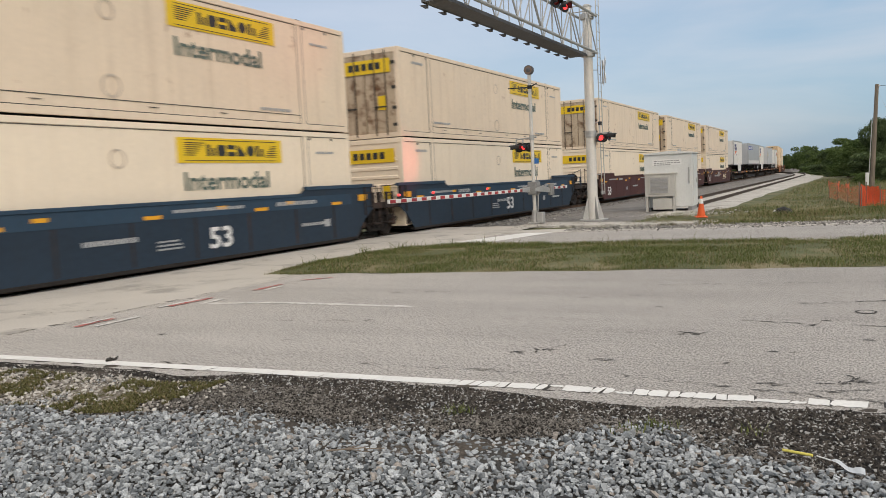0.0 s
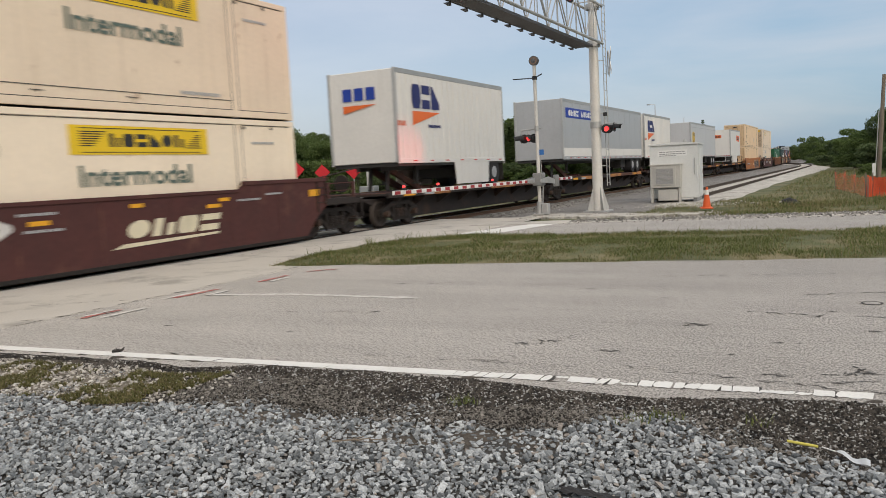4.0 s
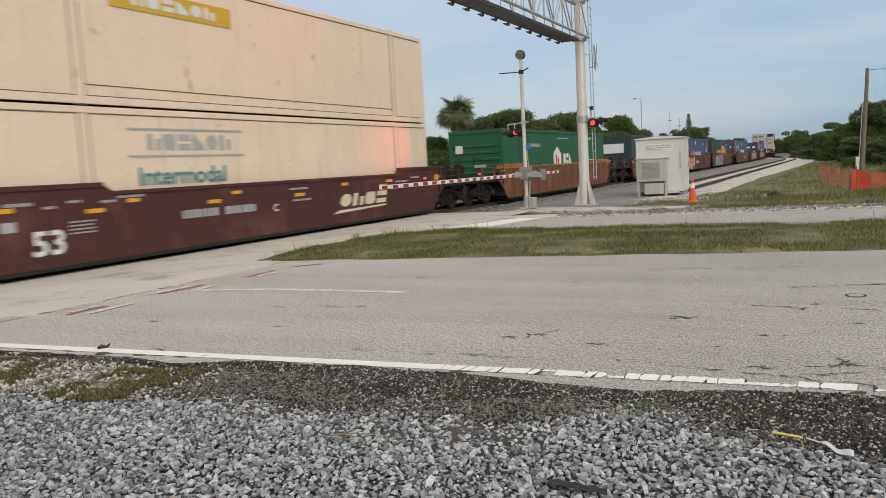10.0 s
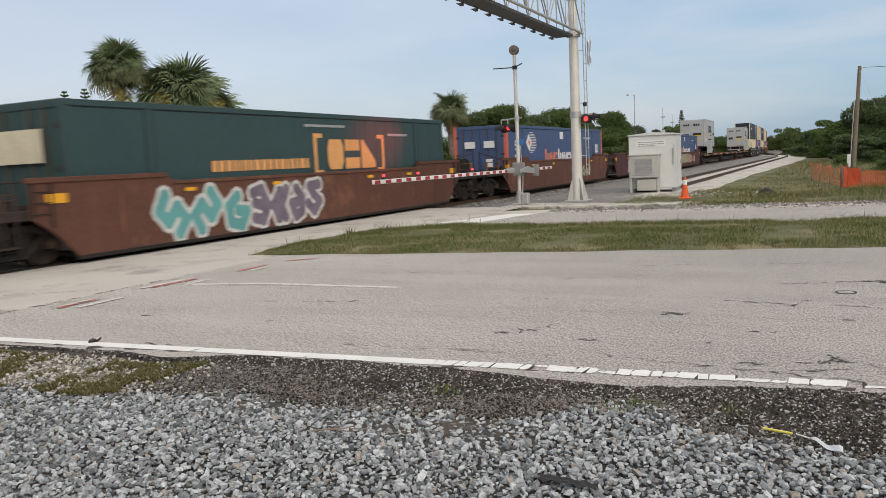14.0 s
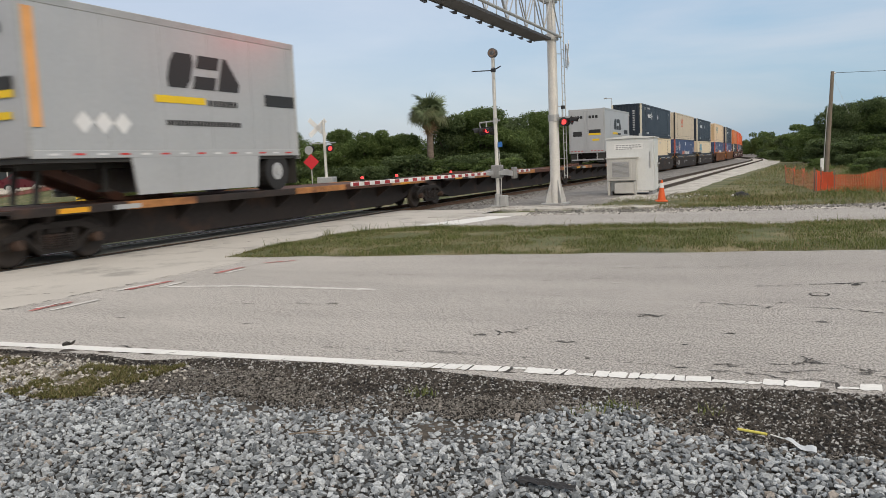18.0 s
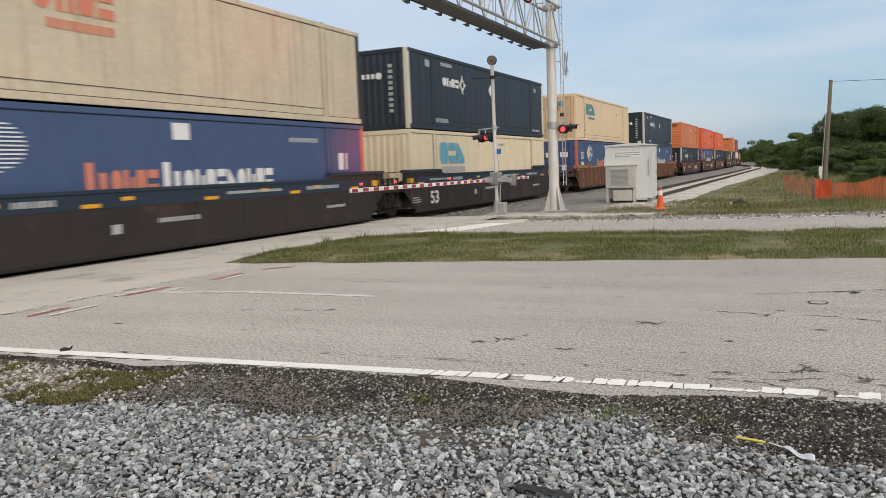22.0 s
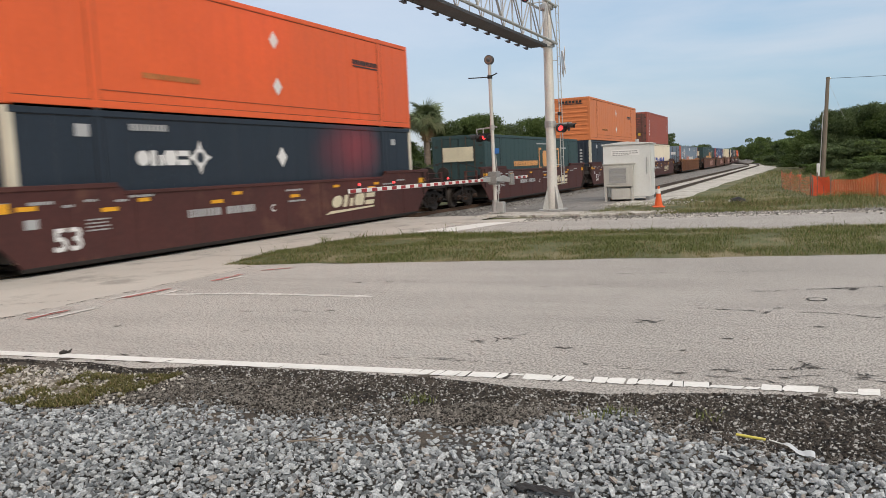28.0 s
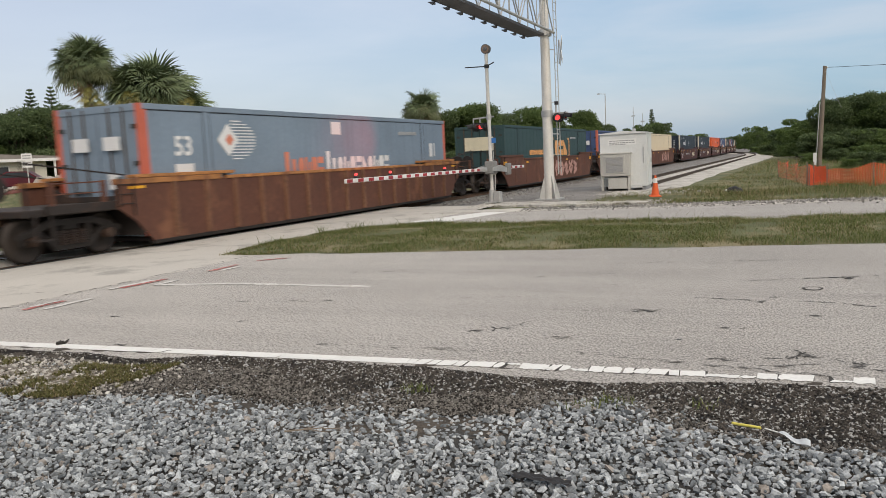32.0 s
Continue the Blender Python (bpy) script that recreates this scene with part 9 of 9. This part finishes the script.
def parked_car(at):
    g = thing("parked_car", "maroon saloon car parked on the grass by the house", "car", at=at)
    part("body", Build().prism([(-2.2, 0.35), (2.2, 0.35), (2.25, 0.6), (2.15, 0.85), (1.1, 0.93), (0.45, 1.38), (-0.9, 1.42), (-1.7, 0.98), (-2.2, 0.92), (-2.28, 0.6)], "y", -0.86, 0.86), M_CARPAINT, g)
    for sy in (-1, 1):
        part("side_window", Build().prism([(-1.45, 0.98), (0.85, 0.96), (0.38, 1.30), (-0.85, 1.34)], "y", sy * 0.862, sy * 0.875), M_GLASS, g)
        for x in (-1.35, 1.4):
            w = part("wheel", Build().tube((x, sy * 0.68, 0.32), (x, sy * 0.88, 0.32), 0.32, n=20), M_TYRE, g)
            part("hubcap", Build().tube((x, sy * 0.88, 0.32), (x, sy * 0.89, 0.32), 0.2, n=16), M_GALV, w)
        part("tail_lamp", Build().box(-2.27, -2.2, sy * 0.55, sy * 0.84, 0.66, 0.82), M_SIGNRED, g)
        part("headlamp", Build().box(2.17, 2.24, sy * 0.52, sy * 0.82, 0.62, 0.76), M_SIGNWHITE, g)


parked_car(pose(-51.5, 40.2, ground_z(-51.5, 40.2), 0, 0, 40))


def picket_fence(at, n):
    g = thing("picket_fence", "low white picket fence by the lawn", "fence", at=at)
    part("rail", Build().box(0, n * 0.22, -0.02, 0.02, 0.3, 0.38).box(0, n * 0.22, -0.02, 0.02, 0.8, 0.88), M_SIGNWHITE, g)
    pk = Build().prism([(-0.045, 0.05), (0.045, 0.05), (0.045, 0.98), (0, 1.05), (-0.045, 0.98)], "y", -0.035, -0.021).mesh("picket", M_SIGNWHITE)
    for i in range(n):
        part("picket", pk, M_SIGNWHITE, g).matrix_basis = Matrix.Translation((i * 0.22 + 0.1, 0, 0))


picket_fence(pose(-57.5, 33.5, ground_z(-55, 35) + 0.1, 0, 0, 52), 28)


def diamond_sign(x, y, zc):
    g = thing("object_marker", "red diamond end-of-road marker on a thin post", "road sign", "red end-of-road markers", Matrix.Translation((x, y, ground_z(x, y))) @ Matrix.Rotation(radians(32), 4, "Z"))
    h = zc - ground_z(x, y)
    part("post", Build().box(-0.025, 0.025, 0.0, 0.03, -0.1, h), M_GALV, g)
    part("plate", Build().prism([(-0.40, h), (0, h - 0.40), (0.40, h), (0, h + 0.40)], "y", -0.012, -0.004), M_SIGNRED, g, "red reflective plate")


for x, y, z in ((-25.2, 32.3, 2.16), (-24.2, 33.1, 1.98), (-22.9, 34.0, 1.96)):
    diamond_sign(x, y, z)
g = thing("roadside_sign", "white rectangular notice on a post, text illegible", "road sign", at=Matrix.Translation((-36.9, 29.1, ground_z(-36.9, 29.1))) @ Matrix.Rotation(radians(52), 4, "Z"))
part("post", Build().box(-0.03, 0.03, 0, 0.04, -0.1, 1.9), M_GALV, g)
pl = part("plate", Build().box(-0.25, 0.25, -0.02, -0.004, 1.12, 1.86, 0.003), M_SIGNWHITE, g)
for z in (1.24, 1.40, 1.62, 1.74):
    part("text_bar", Build().box(-0.19, 0.19, -0.026, -0.02, z - 0.025, z + 0.025), M_HUT_DARK, pl)
g = thing("hazard_marker", "small yellow and black striped hazard plate", "road sign", at=Matrix.Translation((-31.8, 27.4, ground_z(-31.8, 27.4))) @ Matrix.Rotation(radians(50), 4, "Z"))
part("post", Build().box(-0.02, 0.02, 0, 0.03, -0.1, 0.3), M_GALV, g)
pl = part("plate", Build().box(-0.22, 0.22, -0.02, -0.004, 0.02, 0.50, 0.003), M_SIGNYEL, g)
for i in range(3):
    part("stripe", Build().prism([(-0.2, 0.04 + i * 0.17), (0.2, 0.12 + i * 0.17), (0.2, 0.2 + i * 0.17 if i < 2 else 0.49), (-0.2, 0.12 + i * 0.17)], "y", -0.026, -0.0205), M_BLACK, pl)


def far_flasher(at):
    g = thing("far_crossing_signal", "crossing flasher with a crossbuck beyond the track", "crossing signal", at=at)
    part("base_casting", Build().box(-0.25, 0.25, -0.25, 0.25, 0, 0.3, 0.03), M_GALV, g)
    part("mast", Build().tube((0, 0, 0), (0, 0, 3.85), 0.065, n=14), M_ALU, g)
    part("case", Build().box(-0.35, 0.4, -0.3, 0.3, 0.5, 1.25, 0.03), M_GALV, g)
    part("arm", Build().box(-0.75, 0.55, -0.03, 0.03, 2.78, 2.83), M_GALV, g)
    for a in (-52, 52):
        part("board", Build().box(-0.11, 0.11, -0.10, -0.085, -0.6, 0.6, 0.004), M_SIGNWHITE, g, "white crossbuck board").matrix_basis = Matrix.Translation((-0.35, 0, 3.5)) @ Matrix.Rotation(radians(60), 4, "Z") @ Matrix.Rotation(radians(a), 4, "Y")
    lamp_head(g, (0.3, -0.1, 2.55), (0.6, -1), True, 0.11)
    lamp_head(g, (-0.65, -0.1, 2.55), (0.6, -1), False, 0.11)
    part("back_disc", Build().tube((-0.65, -0.34, 2.5), (-0.65, -0.32, 2.5), 0.2, n=18), M_GALV, g)


far_flasher(pose(-20.1, 31.0, ground_z(-20.1, 31.0), 0, 0, 10))
for x, y, h, arm in ((-18.2, 82.2, 7.6, 0.5), (-23.9, 127.8, 8.5, 0.0), (-22.6, 128.5, 7.4, 0.0), (-78.0, 46.0, 6.8, 0.8)):
    g = thing("lamp_post", "thin grey pole standing beyond the track", "lamp post", at=Matrix.Translation((x, y, ground_z(x, y))))
    part("pole", Build().tube((0, 0, 0), (0, 0, h), 0.06, 0.04, n=8), M_GALV, g)
    if arm:
        part("lamp_arm", Build().tube((0, 0, h - 0.05), (-arm, -0.2, h), 0.025, n=6).box(-arm - 0.25, -arm, -0.3, -0.1, h - 0.06, h + 0.04), M_GALV, g)
    else:
        part("crosspiece", Build().box(-0.3, 0.3, -0.04, 0.04, h * 0.82, h * 0.84), M_GALV, g)


# ---- east side: utility pole, orange netting, litter ----
g = thing("utility_pole", "weathered wooden utility pole with a wire", "utility pole", at=Matrix.Translation((1.2, 57.2, ground_z(1.2, 57.2))))
part("pole", Build().tube((0, 0, -0.2), (0.3, 0, 6.45), 0.14, 0.11, n=14), M_WOOD, g)
part("conduit", Build().tube((-0.2, -0.05, 0), (0.02, -0.05, 4.2), 0.03, n=6), M_GALV, g)
part("meter_box", Build().box(-0.36, -0.16, -0.14, 0.02, 0.15, 0.95, 0.02), M_SIGNWHITE, g, "white box at the foot of the pole")
part("insulator", Build().tube((0.3, 0, 6.35), (0.48, 0, 6.35), 0.05, n=8), M_SIGNWHITE, g)
b = Build()
pts = [(0.45 + 28 * i / 20, -3.0 * i / 20, 6.35 - 0.9 * math.sin(math.pi * i / 20) * 0.6 + 0.4 * i / 20) for i in range(21)]
for p, q in zip(pts, pts[1:]):
    b.tube(p, q, 0.014, n=5, caps=False)
part("wire", b, M_BLACK, g)
part("guy_wire", Build().tube((0.3, 0, 6.2), (1.15, -3, 3.6), 0.006, n=4), M_GALV, g)


def netting(label, a, b_, h0, h1, sag, seed, thin=0.34):
    """Orange barrier mesh hung from stakes between two points."""
    r = random.Random(seed)
    g = thing("barrier_netting", label, "barrier netting", "orange netting round the works", Matrix.Translation((a[0], a[1], ground_z(*a))))
    L = math.hypot(b_[0] - a[0], b_[1] - a[1])
    ux, uy = (b_[0] - a[0]) / L, (b_[1] - a[1]) / L

    def at(s, f):
        e = 1 - sag * math.sin(math.pi * (s / L * 3 % 1)) * 0.5
        top = (h0 + (h1 - h0) * s / L) * e
        wav = 0.10 * math.sin(s * 2.3 + seed) + 0.05 * math.sin(s * 7.1)
        dz = ground_z(a[0] + ux * s, a[1] + uy * s) - ground_z(*a)
        return (ux * s - uy * wav * f, uy * s + ux * wav * f, dz + 0.03 + top * f + 0.03 * math.sin(s * 5 + f * 3))

    mesh_ = Build()
    k, rows_ = int(L / 0.085), 11
    for j in range(rows_):
        f0, f1 = j / rows_, (j + thin) / rows_
        mesh_.sheet([[at(L * i / k, f0) for i in range(k + 1)], [at(L * i / k, f1) for i in range(k + 1)]])
    for i in range(k):
        s = L * i / k
        mesh_.sheet([[at(s, f / 8) for f in range(9)], [at(s + 0.085 * thin, f / 8) for f in range(9)]])
    tagged(part("netting", mesh_, M_NET, g, "open orange plastic mesh"), kind="stuff")
    for s in (0.0, L / 3, 2 * L / 3, L):
        x, y, z = at(s, 0)
        part("stake", Build().box(x - 0.02, x + 0.02, y - 0.02, y + 0.02, z - 0.1, z + (h0 + (h1 - h0) * s / L) + 0.08), M_WOOD, g)


netting("sagging orange plastic barrier netting on stakes", (0.35, 32.6), (6.5, 29.8), 0.66, 1.05, 0.35, 1)
netting("torn orange plastic netting bunched at a stake", (0.28, 32.85), (0.95, 32.35), 0.80, 0.72, 0.1, 2, 0.8)
netting("thin orange plastic netting running back over the grass", (0.3, 33.2), (-0.9, 41.5), 0.75, 0.85, 0.2, 3, 0.16)

b = Build()
rg_ = random.Random(5)
cols = []
for i in range(11):
    u = i / 10
    cols.append([(-0.45 + 0.95 * u, 0.22 * (j / 6 - 0.5) * 2 * (0.5 + 0.6 * math.sin(math.pi * u)), 0.30 * math.sin(math.pi * min(1, u * 0.8 + 0.2)) * math.sin(math.pi * j / 6) + rg_.uniform(-0.02, 0.03)) for j in range(7)])
b.sheet(cols)
g = solid("plastic_sheet", b, M_BLACK, "crumpled black plastic sheet lying in the grass", "litter", smooth=True)
g.matrix_basis = Matrix.Translation((-1.95, 28.7, ground_z(-1.95, 28.7) + 0.08)) @ Matrix.Rotation(radians(-12), 4, "Z") @ Matrix.Scale(0.66, 4)
part("white_tip", Build().box(-0.56, -0.44, -0.06, 0.06, 0.05, 0.16, 0.03), M_SIGNWHITE, g, "white torn end")

M_FLAGYEL = mat("pale_yellow_plastic", (0.66, 0.58, 0.12), 0.5, var=0.12)
g = thing("marker_flag", "small survey flag with a yellow staff lying on the gravel", "marker flag")
part("staff", Build().tube((-0.345, 4.655, 0.02), (-0.19, 4.60, 0.025), 0.008, n=8), M_FLAGYEL, g, "yellow plastic staff")
part("wire", Build().tube((-0.17, 4.60, 0.025), (-0.10, 4.565, 0.02), 0.004, n=5), M_SIGNWHITE, g)
M_FILM = mat("milky_plastic_film", (0.55, 0.58, 0.60), 0.35, var=0.1)
part("flag", Build().sheet([[(-0.10 + 0.16 * i / 8, 4.568 - 0.10 * i / 8 + 0.03 * math.sin(i * 0.7) * 0.3, 0.022 + 0.012 * math.sin(i * 1.1)) for i in range(9)], [(-0.09 + 0.15 * i / 8, 4.535 - 0.16 * i / 8, 0.018 + 0.010 * math.sin(i * 0.9 + 1)) for i in range(9)]]), M_FILM, g, "milky white plastic flag")
b = Build()
b.sheet([[(-1.30 + 0.30 * i / 8, 3.62 - 0.07 * j / 5 - 0.03 * i / 8, 0.012 + 0.018 * abs(math.sin(i * 1.3 + j))) for i in range(9)] for j in range(6)])
solid("plastic_scrap", b, M_BLACK, "flattened dark plastic scrap on the gravel", "litter")
b = Build()
for (xa, ya), (xb, yb), r_ in (((-2.83, 3.79), (-2.62, 3.90), 0.006), ((-2.62, 3.90), (-2.50, 3.93), 0.004), ((-2.70, 3.86), (-2.56, 3.84), 0.003), ((-2.76, 3.83), (-2.68, 3.92), 0.003)):
    b.tube((xa, ya, 0.015), (xb, yb, 0.022), r_, r_ * 0.6, n=5)
solid("twig", b, M_WOOD, "dry brown twig on the gravel", "twig")


# ---- movement: every wagon and its load runs along the line at one steady speed ----
def motions():
    for ob, s0, z in MOVERS:
        rows = []
        for t in range(33):
            x, y, a = on_line(s0 - SPEED * t)
            rows.append((float(t), pose(x, y, z, 0, 0, a)))
        walk(ob, rows)


motions()
